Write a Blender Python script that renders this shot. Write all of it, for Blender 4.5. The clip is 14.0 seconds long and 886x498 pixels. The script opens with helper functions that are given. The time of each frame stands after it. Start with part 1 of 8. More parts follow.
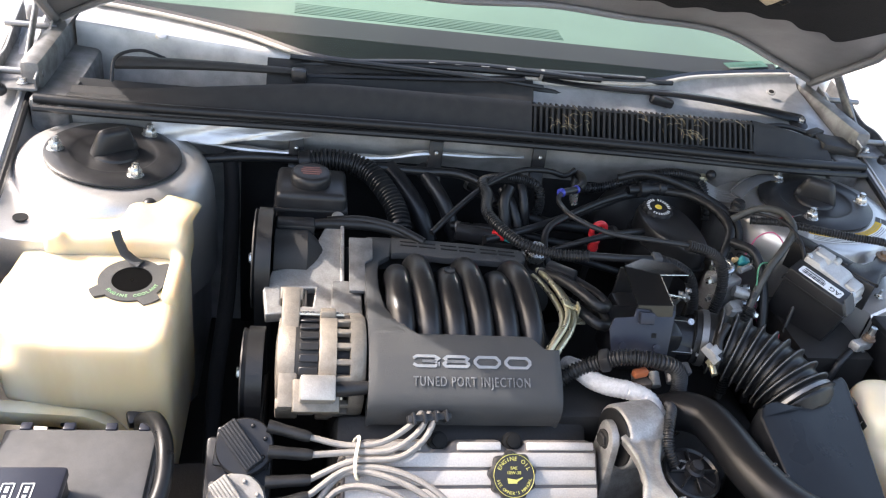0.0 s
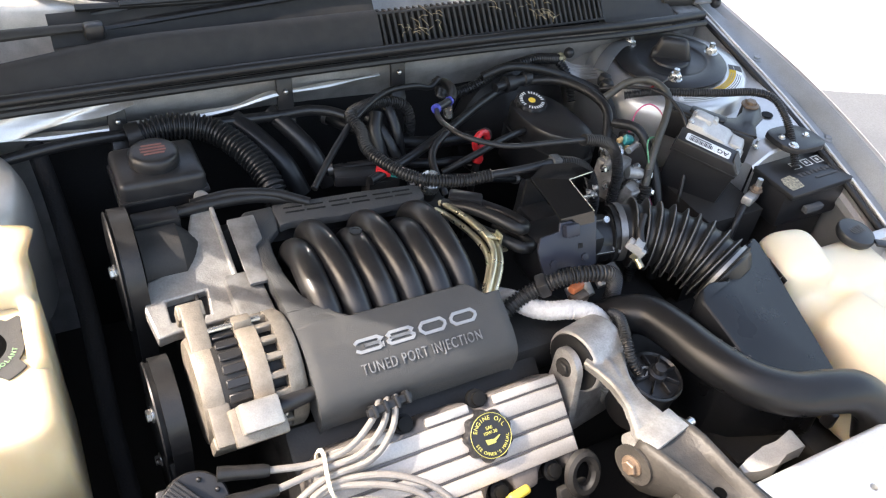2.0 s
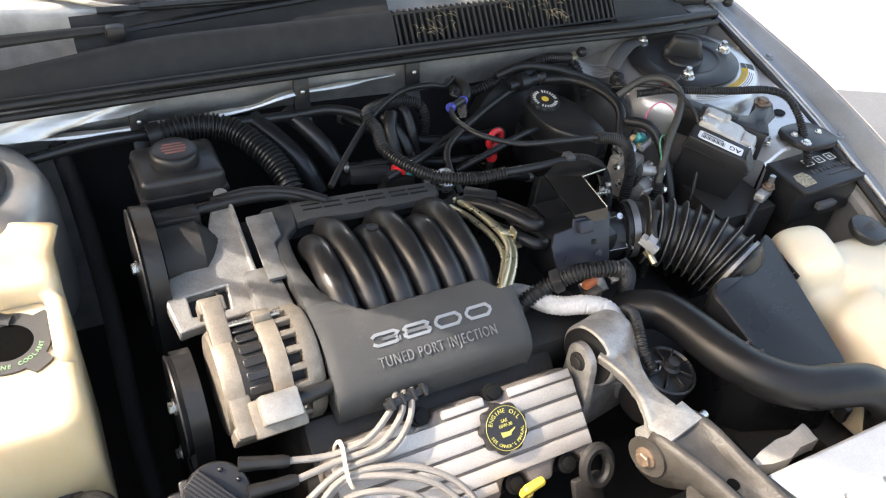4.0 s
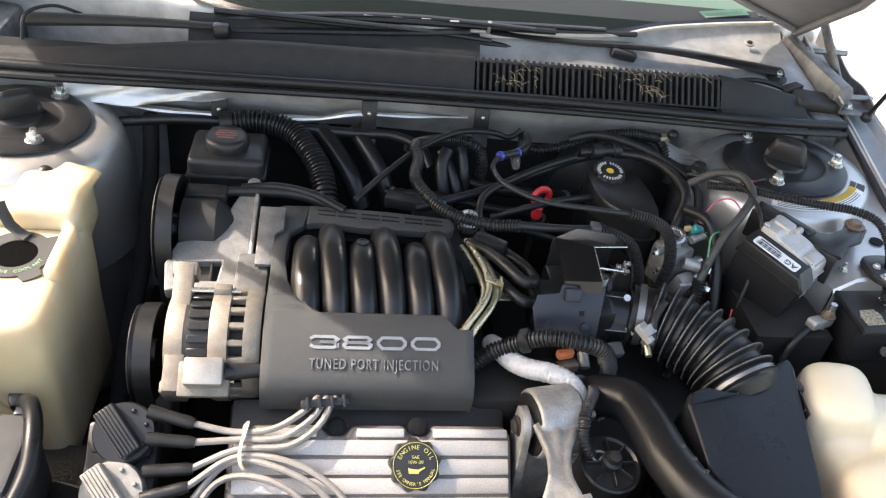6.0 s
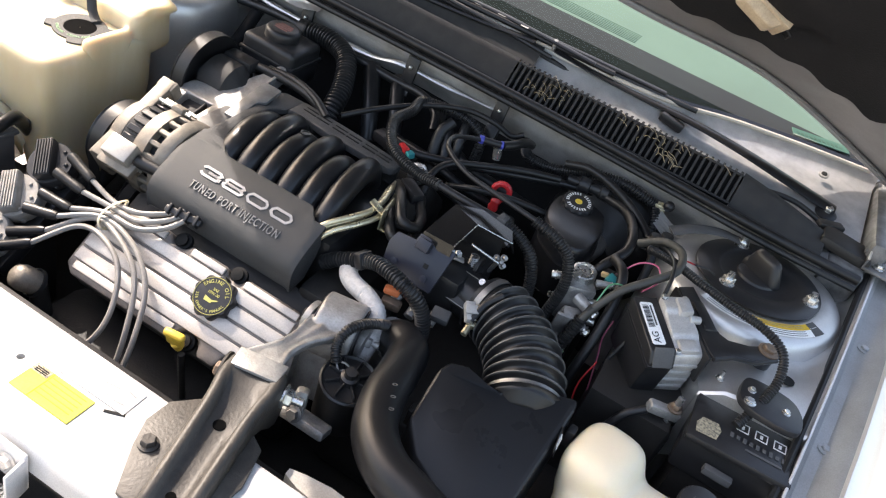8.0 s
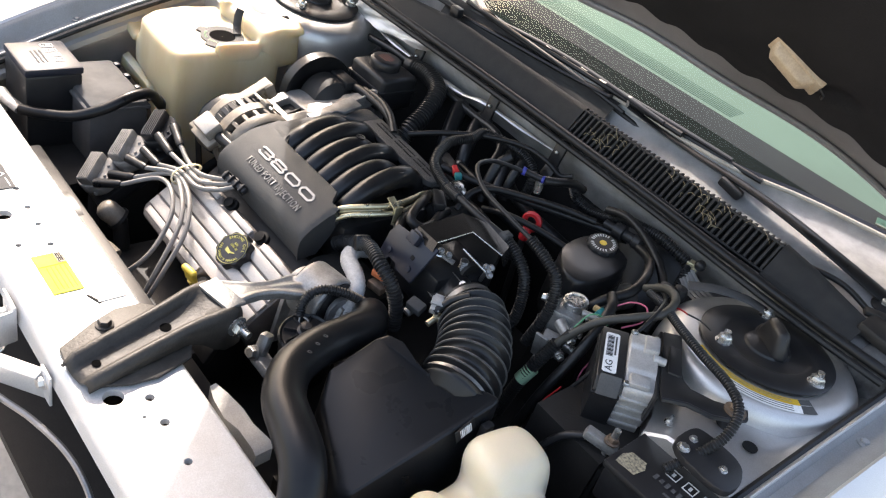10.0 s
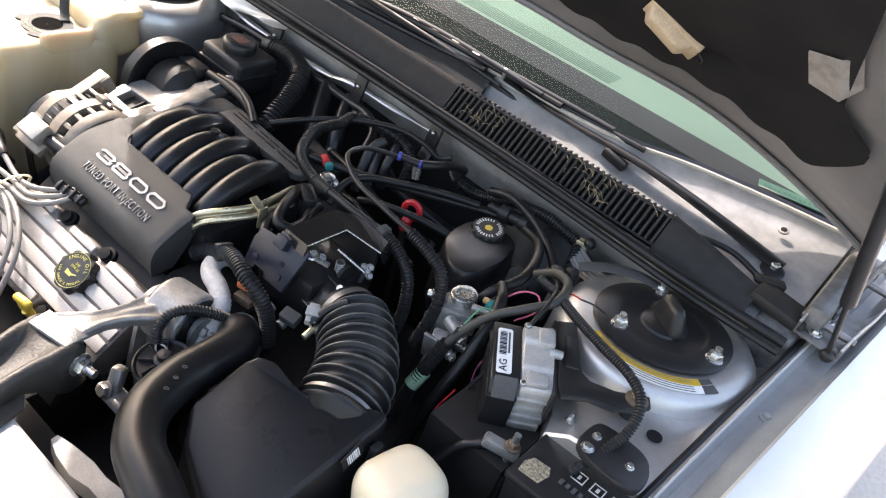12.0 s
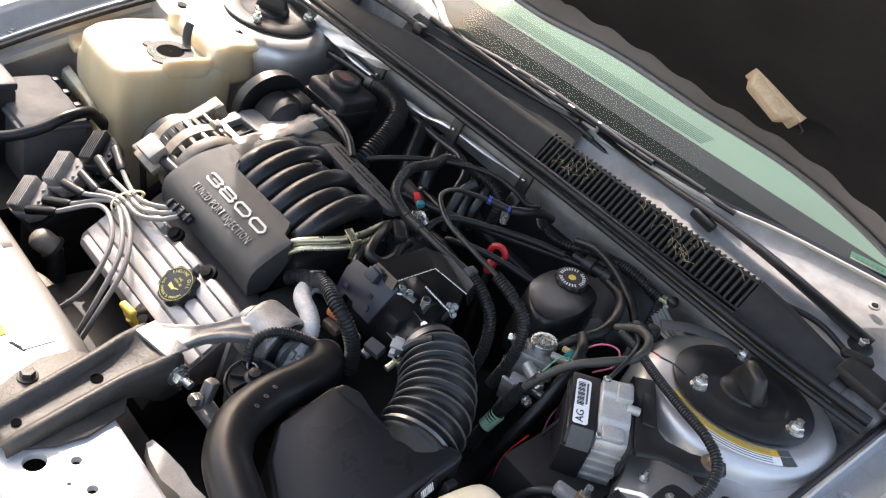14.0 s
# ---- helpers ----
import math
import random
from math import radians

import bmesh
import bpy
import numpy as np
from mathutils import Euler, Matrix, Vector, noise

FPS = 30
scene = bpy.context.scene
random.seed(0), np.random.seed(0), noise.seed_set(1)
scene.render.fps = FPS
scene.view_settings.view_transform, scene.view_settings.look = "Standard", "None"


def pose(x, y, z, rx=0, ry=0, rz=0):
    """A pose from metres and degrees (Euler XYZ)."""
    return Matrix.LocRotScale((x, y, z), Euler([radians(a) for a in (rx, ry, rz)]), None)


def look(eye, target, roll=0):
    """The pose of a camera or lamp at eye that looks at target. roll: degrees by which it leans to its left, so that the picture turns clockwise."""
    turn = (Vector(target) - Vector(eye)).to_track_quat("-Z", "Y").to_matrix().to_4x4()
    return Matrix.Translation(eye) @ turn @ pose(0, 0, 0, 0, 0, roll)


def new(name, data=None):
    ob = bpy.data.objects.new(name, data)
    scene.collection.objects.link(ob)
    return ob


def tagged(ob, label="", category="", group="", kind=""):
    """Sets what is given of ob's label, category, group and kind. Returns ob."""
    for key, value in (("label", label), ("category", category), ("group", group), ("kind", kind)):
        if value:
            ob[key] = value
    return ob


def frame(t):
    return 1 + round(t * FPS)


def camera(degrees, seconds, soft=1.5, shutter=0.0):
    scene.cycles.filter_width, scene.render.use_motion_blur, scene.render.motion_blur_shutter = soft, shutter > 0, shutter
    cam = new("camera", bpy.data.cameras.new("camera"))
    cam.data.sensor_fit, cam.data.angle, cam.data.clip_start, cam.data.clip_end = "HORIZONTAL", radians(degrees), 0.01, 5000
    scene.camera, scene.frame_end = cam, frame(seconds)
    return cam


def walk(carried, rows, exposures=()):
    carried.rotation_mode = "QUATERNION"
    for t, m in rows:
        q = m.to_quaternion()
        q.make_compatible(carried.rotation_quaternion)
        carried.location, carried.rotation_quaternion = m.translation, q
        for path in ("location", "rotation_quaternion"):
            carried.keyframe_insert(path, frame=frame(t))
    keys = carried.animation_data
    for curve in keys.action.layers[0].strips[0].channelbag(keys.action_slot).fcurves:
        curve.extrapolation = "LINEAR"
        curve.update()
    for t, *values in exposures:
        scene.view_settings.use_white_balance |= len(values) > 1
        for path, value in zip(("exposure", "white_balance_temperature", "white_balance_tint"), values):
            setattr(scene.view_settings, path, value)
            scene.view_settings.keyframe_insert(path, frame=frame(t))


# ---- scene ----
cam = camera(58.5, 14.0, 1.2)
PATH = [
    (0, (-0.332, -1.122, 1.546), (0.032, 0.508, 0.446), 9.9),
    (0.5, (-0.433, -1.03, 1.558), (0.248, 0.468, 0.421), 8.4),
    (1, (-0.458, -0.976, 1.551), (0.306, 0.405, 0.324), 8.3),
    (1.5, (-0.452, -0.92, 1.532), (0.334, 0.401, 0.252), 8.2),
    (2, (-0.44, -0.913, 1.533), (0.388, 0.377, 0.248), 8.3),
    (2.5, (-0.436, -0.898, 1.524), (0.426, 0.355, 0.225), 8.1),
    (3, (-0.437, -0.894, 1.526), (0.435, 0.341, 0.216), 8.2),
    (3.5, (-0.443, -0.901, 1.531), (0.408, 0.35, 0.223), 8.4),
    (4, (-0.452, -0.927, 1.536), (0.35, 0.381, 0.253), 7.4),
    (4.2, (-0.466, -0.945, 1.548), (0.3, 0.407, 0.289), 6.5),
    (6.3, (-0.076, -1.078, 1.539), (0.082, 0.504, 0.325), 9.0),
    (6.5, (-0.025, -1.101, 1.541), (0.036, 0.481, 0.318), 9.2),
    (7, (0.171, -1.202, 1.51), (-0.029, 0.391, 0.316), 12.4),
    (7.5, (0.355, -1.214, 1.534), (0.048, 0.381, 0.367), 18.4),
    (7.7, (0.386, -1.191, 1.535), (0.04, 0.391, 0.362), 19.7),
    (9.8, (0.845, -1.049, 1.564), (-0.154, 0.267, 0.437), 19.7),
    (10, (0.842, -1.038, 1.558), (-0.181, 0.259, 0.43), 18.9),
    (10.5, (0.818, -0.976, 1.545), (-0.177, 0.342, 0.417), 16.6),
    (11, (0.809, -0.952, 1.545), (-0.09, 0.437, 0.422), 17.1),
    (11.5, (0.806, -0.942, 1.544), (-0.033, 0.486, 0.423), 18.3),
    (12, (0.789, -0.939, 1.538), (-0.011, 0.517, 0.423), 19.5),
    (12.5, (0.782, -0.941, 1.536), (-0.018, 0.511, 0.416), 19.6),
    (13, (0.79, -0.959, 1.551), (-0.059, 0.475, 0.444), 19.2),
    (13.5, (0.786, -0.974, 1.553), (-0.125, 0.433, 0.461), 19.1),
    (14, (0.777, -0.977, 1.552), (-0.193, 0.391, 0.463), 20.8),
]
walk(cam, [(t, look(eye, target, roll)) for t, eye, target, roll in PATH], [(0.0, 2.10, 6450, 15), (1.5, 2.38, 6700, 15), (3.0, 2.28, 6950, 13), (4.2, 2.20, 6950, 13), (7.0, 2.06, 6900, 15), (10.0, 1.80, 6850, 16), (12.5, 2.08, 6850, 17), (14.0, 1.98, 6850, 17)])

# ---- world, sun ----
world = bpy.data.worlds.new("sky_world")
world.use_nodes = True
scene.world = world
wn = world.node_tree
sky = wn.nodes.new("ShaderNodeTexSky")
sky.sky_type, sky.sun_disc = "NISHITA", False
SUN_TO = Vector((-1.04, 0.34, 1.0)).normalized()
sky.sun_elevation = math.asin(SUN_TO.z)
sky.sun_rotation = math.atan2(SUN_TO.x, SUN_TO.y)
sky.air_density, sky.dust_density, sky.ozone_density = 1.4, 4.0, 0.0
wn.nodes["Background"].inputs["Strength"].default_value = 0.15
wn.links.new(sky.outputs["Color"], wn.nodes["Background"].inputs["Color"])
sun = new("sun", bpy.data.lights.new("sun", "SUN"))
sun.data.energy, sun.data.angle, sun.data.color = 2.1, radians(0.53), (1.0, 0.96, 0.89)
sun.matrix_world = look(SUN_TO * 20, (0, 0, 0))


# ---- materials ----
def material(name, color, rough=0.5, metal=0.0, second=None, spot=60.0, mix=0.5, grain=600.0, bump=0.0, coat=0.0,
             dust=0.0, dust_color=(0.34, 0.31, 0.26), sub=0.0, spec=0.5, rough_var=0.12, streak=None):
    """A surface with blotches (spot per metre), fine grain (grain per metre), dust lying on upward faces."""
    if max(color) < 0.06:
        dust, mix = dust * 0.35, mix * 0.5
    m = bpy.data.materials.new(name)
    m.use_nodes = True
    n, l = m.node_tree.nodes, m.node_tree.links
    b = n["Principled BSDF"]
    b.inputs["Metallic"].default_value = metal
    b.inputs["Specular IOR Level"].default_value = spec
    b.inputs["Coat Weight"].default_value = coat
    b.inputs["Coat Roughness"].default_value = 0.12
    if sub:
        b.inputs["Subsurface Weight"].default_value = sub
        b.inputs["Subsurface Radius"].default_value = (0.03, 0.022, 0.012)
        b.inputs["Subsurface Scale"].default_value = 1.0
    co = n.new("ShaderNodeTexCoord")
    big = n.new("ShaderNodeTexNoise")
    big.inputs["Scale"].default_value, big.inputs["Detail"].default_value = spot, 6.0
    if streak:
        mp = n.new("ShaderNodeMapping")
        mp.inputs["Scale"].default_value = streak
        l.new(co.outputs["Object"], mp.inputs["Vector"])
        l.new(mp.outputs["Vector"], big.inputs["Vector"])
    else:
        l.new(co.outputs["Object"], big.inputs["Vector"])
    fine = n.new("ShaderNodeTexNoise")
    fine.inputs["Scale"].default_value, fine.inputs["Detail"].default_value = grain, 3.0
    l.new(co.outputs["Object"], fine.inputs["Vector"])
    ramp = n.new("ShaderNodeValToRGB")
    ramp.color_ramp.elements[0].position, ramp.color_ramp.elements[1].position = 0.38, 0.66
    other = second if second else tuple(c * (1 - 0.25 * mix) for c in color)
    ramp.color_ramp.elements[0].color = (*color, 1)
    ramp.color_ramp.elements[1].color = (*[c + (o - c) * mix for c, o in zip(color, other)], 1)
    l.new(big.outputs["Fac"], ramp.inputs["Fac"])
    speck = n.new("ShaderNodeMix")
    speck.data_type, speck.blend_type = "RGBA", "MULTIPLY"
    speck.inputs[0].default_value = 0.35
    tone = n.new("ShaderNodeMapRange")
    tone.inputs[1].default_value, tone.inputs[2].default_value, tone.inputs[3].default_value, tone.inputs[4].default_value = 0.3, 0.7, 0.65, 1.25
    l.new(fine.outputs["Fac"], tone.inputs[0])
    l.new(ramp.outputs["Color"], speck.inputs[6])
    l.new(tone.outputs[0], speck.inputs[7])
    out = speck.outputs[2]
    if dust:
        geo = n.new("ShaderNodeNewGeometry")
        sep = n.new("ShaderNodeSeparateXYZ")
        l.new(geo.outputs["Normal"], sep.inputs[0])
        up = n.new("ShaderNodeMapRange")
        up.inputs[1].default_value, up.inputs[2].default_value = 0.1, 1.0
        l.new(sep.outputs["Z"], up.inputs[0])
        patch = n.new("ShaderNodeTexNoise")
        patch.inputs["Scale"].default_value, patch.inputs["Detail"].default_value = 70.0, 8.0
        l.new(co.outputs["Object"], patch.inputs["Vector"])
        mul = n.new("ShaderNodeMath")
        mul.operation = "MULTIPLY"
        l.new(up.outputs[0], mul.inputs[0])
        l.new(patch.outputs["Fac"], mul.inputs[1])
        amt = n.new("ShaderNodeMath")
        amt.operation = "MULTIPLY"
        amt.inputs[1].default_value = dust
        l.new(mul.outputs[0], amt.inputs[0])
        dm = n.new("ShaderNodeMix")
        dm.data_type = "RGBA"
        dm.inputs[7].default_value = (*dust_color, 1)
        l.new(amt.outputs[0], dm.inputs[0])
        l.new(out, dm.inputs[6])
        out = dm.outputs[2]
    l.new(out, b.inputs["Base Color"])
    rr = n.new("ShaderNodeMapRange")
    rr.inputs[3].default_value, rr.inputs[4].default_value = max(rough - rough_var, 0.03), min(rough + rough_var, 1.0)
    l.new(big.outputs["Fac"], rr.inputs[0])
    l.new(rr.outputs[0], b.inputs["Roughness"])
    if bump:
        bp = n.new("ShaderNodeBump")
        bp.inputs["Strength"].default_value, bp.inputs["Distance"].default_value = bump, 0.0015
        l.new(fine.outputs["Fac"], bp.inputs["Height"])
        l.new(bp.outputs[0], b.inputs["Normal"])
    return m


SILVER = material("silver_paint", (0.65, 0.635, 0.62), 0.42, 0.80, (0.54, 0.525, 0.51), 14, 0.6, 900, 0.03, 0.25, 0.35)
FIREWALL = material("dirty_firewall_paint", (0.54, 0.53, 0.52), 0.45, 0.5, (0.32, 0.31, 0.29), 20, 0.8, 600, 0.08, 0, 0.3)
SILVER_BRIGHT = material("silver_paint_tie_bar", (0.60, 0.60, 0.60), 0.38, 0.25, (0.50, 0.49, 0.47), 18, 0.6, 700, 0.03, 0.2, 0.25)
SCUTTLE = material("silver_scuttle_paint", (0.50, 0.495, 0.49), 0.42, 0.5, (0.34, 0.335, 0.33), 26, 0.9, 700, 0.05, 0.2, 0.12)
BODY_PAINT = material("silver_body_paint", (0.62, 0.60, 0.59), 0.32, 0.6, (0.48, 0.46, 0.45), 6, 0.4, 1500, 0.02, 0.8)
COVER = material("textured_black_plastic", (0.040, 0.041, 0.042), 0.54, 0, (0.055, 0.055, 0.054), 60, 0.6, 1500, 0.6, 0, 0.12, spec=0.4)
BLACK = material("black_plastic", (0.0150, 0.0150, 0.0165), 0.34, 0, (0.03, 0.03, 0.03), 40, 0.6, 800, 0.10, 0, 0.070, spec=0.34)
AIRBOX = material("airbox_black_plastic", (0.0100, 0.0105, 0.0118), 0.30, 0, (0.017, 0.018, 0.020), 18, 0.6, 1400, 0.12, 0, 0.025, spec=0.24)
BLUEBLACK = material("blue_black_plastic", (0.018, 0.0205, 0.032), 0.34, 0, (0.025, 0.028, 0.037), 40, 0.6, 1200, 0.1, 0, 0.04, spec=0.32)
GLOSS = material("glossy_black_moulding", (0.012, 0.012, 0.013), 0.33, 0, (0.03, 0.03, 0.03), 50, 0.5, 500, 0.10, 0.1, 0.035, rough_var=0.10, spec=0.34)
RUBBER = material("rubber", (0.0115, 0.0115, 0.0122), 0.36, 0, (0.024, 0.023, 0.022), 60, 0.6, 500, 0.12, 0, 0.045, spec=0.32)
HOSE = material("hose_rubber", (0.0085, 0.0088, 0.0098), 0.32, 0, (0.015, 0.015, 0.016), 30, 0.6, 900, 0.10, 0, 0.035, spec=0.26)
BATTERY = material("matte_grey_plastic", (0.075, 0.075, 0.078), 0.7, 0, (0.055, 0.055, 0.057), 30, 0.6, 900, 0.1, 0, 0.1, spec=0.25)
LOOM = material("loom_plastic", (0.0165, 0.0165, 0.0173), 0.32, 0, (0.03, 0.03, 0.03), 60, 0.5, 700, 0.05, 0, 0.052, spec=0.34)
MOULD = material("pale_aged_moulding", (0.42, 0.39, 0.34), 0.5, 0, (0.30, 0.28, 0.25), 30, 0.6, 500, 0.1)
HINGE = material("grimy_hinge_and_corner_shade", (0.17, 0.17, 0.17), 0.45, 0.3, (0.07, 0.068, 0.065), 45, 0.8, 400, 0.25, 0, 0.2)
COWL = material("cowl_plastic", (0.026, 0.026, 0.0265), 0.60, 0, (0.055, 0.053, 0.05), 45, 0.6, 1500, 0.3, 0, 0.05, spec=0.25)
DARK = material("near_black_metal", (0.0160, 0.0152, 0.0145), 0.6, 0.2, (0.032, 0.028, 0.025), 30, 0.7, 300, 0.3, 0, 0.087)
PAD = material("insulation_and_recess_black", (0.0072, 0.0072, 0.0078), 0.85, 0, (0.019, 0.0185, 0.0185), 9, 0.9, 350, 0.6, 0, 0, spec=0.25)
BRIGHTCAST = material("clean_cast_aluminium", (0.48, 0.468, 0.452), 0.42, 0.35, (0.36, 0.35, 0.335), 50, 0.7, 500, 0.3, 0, 0.12)
CAST = material("cast_aluminium", (0.36, 0.35, 0.335), 0.40, 0.45, (0.24, 0.23, 0.215), 60, 0.8, 400, 0.4, 0, 0.12)
BARE = material("machined_aluminium", (0.29, 0.272, 0.25), 0.38, 0.5, (0.50, 0.46, 0.41), 40, 0.6, 600, 0.2, 0, 0.35)
VALVE = material("valve_cover_aluminium", (0.50, 0.46, 0.42), 0.42, 0.35, (0.40, 0.36, 0.325), 25, 0.6, 500, 0.2, 0, 0.35)
GROOVE = material("grey_groove_paint", (0.16, 0.14, 0.13), 0.5, 0.3, (0.10, 0.09, 0.08), 40, 0.6, 500, 0.2, 0, 0.2)
ALTER = material("alternator_casting", (0.205, 0.178, 0.145), 0.5, 0.3, (0.13, 0.11, 0.088), 70, 0.8, 500, 0.35, 0, 0.2)
DULL = material("dull_clamp_steel", (0.24, 0.235, 0.23), 0.42, 0.8, (0.22, 0.21, 0.20), 120, 0.6, 800, 0.1)
ZINC = material("zinc_plated_steel", (0.62, 0.62, 0.60), 0.28, 0.9, (0.45, 0.44, 0.42), 120, 0.6, 800, 0.1, 0, 0.1)
GOLD = material("yellow_zinc_steel", (0.66, 0.60, 0.42), 0.30, 0.8, (0.48, 0.43, 0.28), 90, 0.6, 700, 0.1, 0, 0.1)
RUSTY = material("rusty_steel", (0.16, 0.11, 0.08), 0.6, 0.6, (0.30, 0.22, 0.15), 90, 0.6, 400, 0.4, 0, 0.3)
CREST = material("worn_rubber_crest", (0.10, 0.098, 0.095), 0.45, 0, (0.05, 0.05, 0.05), 80, 0.8, 500, 0.2)
BRACKET = material("oily_black_steel", (0.0390, 0.0351, 0.0312), 0.50, 0.1, (0.075, 0.067, 0.058), 45, 0.8, 250, 0.4, 0, 0.07, spec=0.35)
TANK = material("cream_translucent_plastic", (0.62, 0.535, 0.375), 0.40, 0, (0.50, 0.385, 0.21), 13, 0.75, 3000, 0.0, 0, 0.12, (0.55, 0.45, 0.3), sub=0.7, streak=(1.0, 1.0, 0.28))
CREAM = material("cream_bottle_plastic", (0.72, 0.635, 0.475), 0.40, 0, (0.62, 0.53, 0.37), 6, 0.7, 3000, 0.0, 0, 0.1, (0.55, 0.45, 0.3), sub=0.35)
WIRE_GREY = material("grey_silicone", (0.20, 0.185, 0.17), 0.45, 0, (0.26, 0.24, 0.22), 70, 0.6, 600, 0.05, 0, 0.2)
PALE_GREY = material("pale_grey_plastic", (0.34, 0.335, 0.325), 0.5, 0, (0.26, 0.255, 0.245), 60, 0.6, 600, 0.05)
COIL_GREY = material("coil_epoxy_grey", (0.27, 0.255, 0.235), 0.6, 0, (0.16, 0.15, 0.135), 60, 0.8, 500, 0.25, 0, 0.3)
BRAID = material("braided_silver_sleeve", (0.58, 0.565, 0.55), 0.62, 0.0, (0.40, 0.385, 0.37), 200, 0.6, 1500, 0.5, 0, 0.1, spec=0.3)
RED = material("red_plastic", (0.58, 0.025, 0.03), 0.38, 0, (0.45, 0.02, 0.02), 60, 0.5, 600, 0.05)
YELLOW = material("yellow_plastic", (0.72, 0.50, 0.06), 0.4, 0, (0.6, 0.4, 0.05), 60, 0.5, 600, 0.05)
BLUE = material("blue_plastic", (0.05, 0.06, 0.36), 0.4, 0, (0.04, 0.05, 0.28), 60, 0.5, 600, 0.05)
TAN = material("tan_plastic", (0.62, 0.42, 0.20), 0.4, 0, (0.5, 0.33, 0.15), 60, 0.5, 600, 0.05)
TEAL = material("teal_plastic", (0.03, 0.26, 0.27), 0.4, 0, (0.02, 0.2, 0.2), 60, 0.5, 600, 0.05)
PINK = material("pink_wire", (0.55, 0.13, 0.22), 0.45)
GREEN = material("green_wire", (0.10, 0.30, 0.16), 0.45)
ORANGE = material("orange_plastic", (0.58, 0.16, 0.06), 0.45)
LABEL_WHITE = material("white_sticker", (0.78, 0.78, 0.77), 0.75, 0, (0.7, 0.7, 0.68), 40, 0.5, 500, 0.02, spec=0.2)
LABEL_YELLOW = material("yellow_sticker", (0.80, 0.72, 0.08), 0.75, 0, (0.74, 0.64, 0.07), 40, 0.5, 500, 0.02, spec=0.2)
LABEL_AMBER = material("amber_sticker", (0.66, 0.42, 0.04), 0.75, 0, (0.6, 0.38, 0.04), 40, 0.5, 500, 0.02, spec=0.2)
LABEL_GREY = material("grey_sticker", (0.085, 0.085, 0.085), 0.75, 0, (0.07, 0.07, 0.07), 40, 0.5, 500, 0.02, spec=0.2)
FADED = material("faded_foil_sticker", (0.46, 0.46, 0.47), 0.5, 0.1, (0.38, 0.38, 0.38), 60, 0.9, 500, 0.05)
LABEL_TAN = material("worn_tan_sticker", (0.42, 0.36, 0.24), 0.6, 0, (0.10, 0.09, 0.07), 260, 1.0, 500, 0.02)
LABEL_GREEN = material("pale_green_tape", (0.42, 0.66, 0.42), 0.6)
TAG = material("dull_green_tag", (0.11, 0.135, 0.11), 0.6)
BLACK_PAINT = material("glossy_black_paint", (0.008, 0.008, 0.0085), 0.16, 0, (0.02, 0.02, 0.02), 50, 0.5, 500, 0.04, 0, 0.02, rough_var=0.06)
GREYCABLE = material("faded_cable_sheath", (0.050, 0.048, 0.041), 0.5, 0, (0.030, 0.029, 0.026), 60, 0.7, 500, 0.1)
# black for print, and for the shade of holes and slots
INK = material("black_ink_and_hole_shade", (0.012, 0.012, 0.012), 0.7, spec=0.15)
INK_WHITE = material("white_ink", (0.70, 0.70, 0.68), 0.5)
INK_GREEN = material("green_ink", (0.25, 0.42, 0.22), 0.5)
INK_RED = material("faded_red_ink", (0.20, 0.085, 0.07), 0.6)
INK_YELLOW = material("yellow_ink", (0.42, 0.39, 0.10), 0.5)
LETTER = material("satin_silver_lettering", (0.36, 0.355, 0.345), 0.42, 0.6, (0.30, 0.295, 0.285), 90, 0.5, 900, 0.05)
LETTER_WORN = material("worn_silver_lettering", (0.27, 0.267, 0.26), 0.45, 0.5, (0.09, 0.09, 0.09), 160, 0.9, 900, 0.1)
BOLT_BLACK = material("oily_black_bolt", (0.006, 0.006, 0.006), 0.6, 0, None, 40, 0.3, 400, 0.1, spec=0.15)
STRAW = material("dry_straw", (0.40, 0.32, 0.20), 0.8)
CONCRETE = material("pale_concrete", (0.55, 0.515, 0.47), 0.85, 0, (0.50, 0.46, 0.42), 1.5, 0.6, 60, 0.4)
ASPHALT = material("grey_asphalt", (0.088, 0.092, 0.097), 0.9, 0, (0.13, 0.134, 0.14), 2.0, 0.7, 120, 0.6)
# silver hood paint greyed for dirt and for the shade under the hood
HOOD_FRAME = material("dirty_shaded_hood_paint", (0.24, 0.235, 0.235), 0.45, 0.25, (0.17, 0.165, 0.165), 10, 0.6, 600, 0.1)
RAIL = material("dull_grey_rail_paint", (0.26, 0.27, 0.28), 0.5, 0.2, (0.20, 0.20, 0.20), 16, 0.7, 500, 0.1, 0, 0.25)
DASH_MID = material("dash_mid_tone", (0.080, 0.050, 0.056), 0.9, 0, (0.072, 0.045, 0.052), 10, 0.5, 900, 0.1, spec=0.05)
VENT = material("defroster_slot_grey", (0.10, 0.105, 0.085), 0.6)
# flat black put on discs for the shade inside holes
HOLE = material("hole_shade_black", (0.003, 0.003, 0.003), 0.9, spec=0.03)
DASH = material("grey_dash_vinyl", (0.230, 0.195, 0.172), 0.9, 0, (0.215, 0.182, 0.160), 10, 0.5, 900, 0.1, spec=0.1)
DASH_DARK = material("dash_dark_tone", (0.016, 0.0115, 0.012), 0.9, 0, (0.018, 0.013, 0.0135), 10, 0.5, 900, 0.1, spec=0.05)
FRIT = material("black_glass_band", (0.012, 0.012, 0.013), 0.12, 0, None, 30, 0.3, 300)
BEIGE = material("aged_beige_lamp", (0.46, 0.37, 0.25), 0.5, 0, (0.34, 0.26, 0.17), 60, 0.6, 400, 0.1)


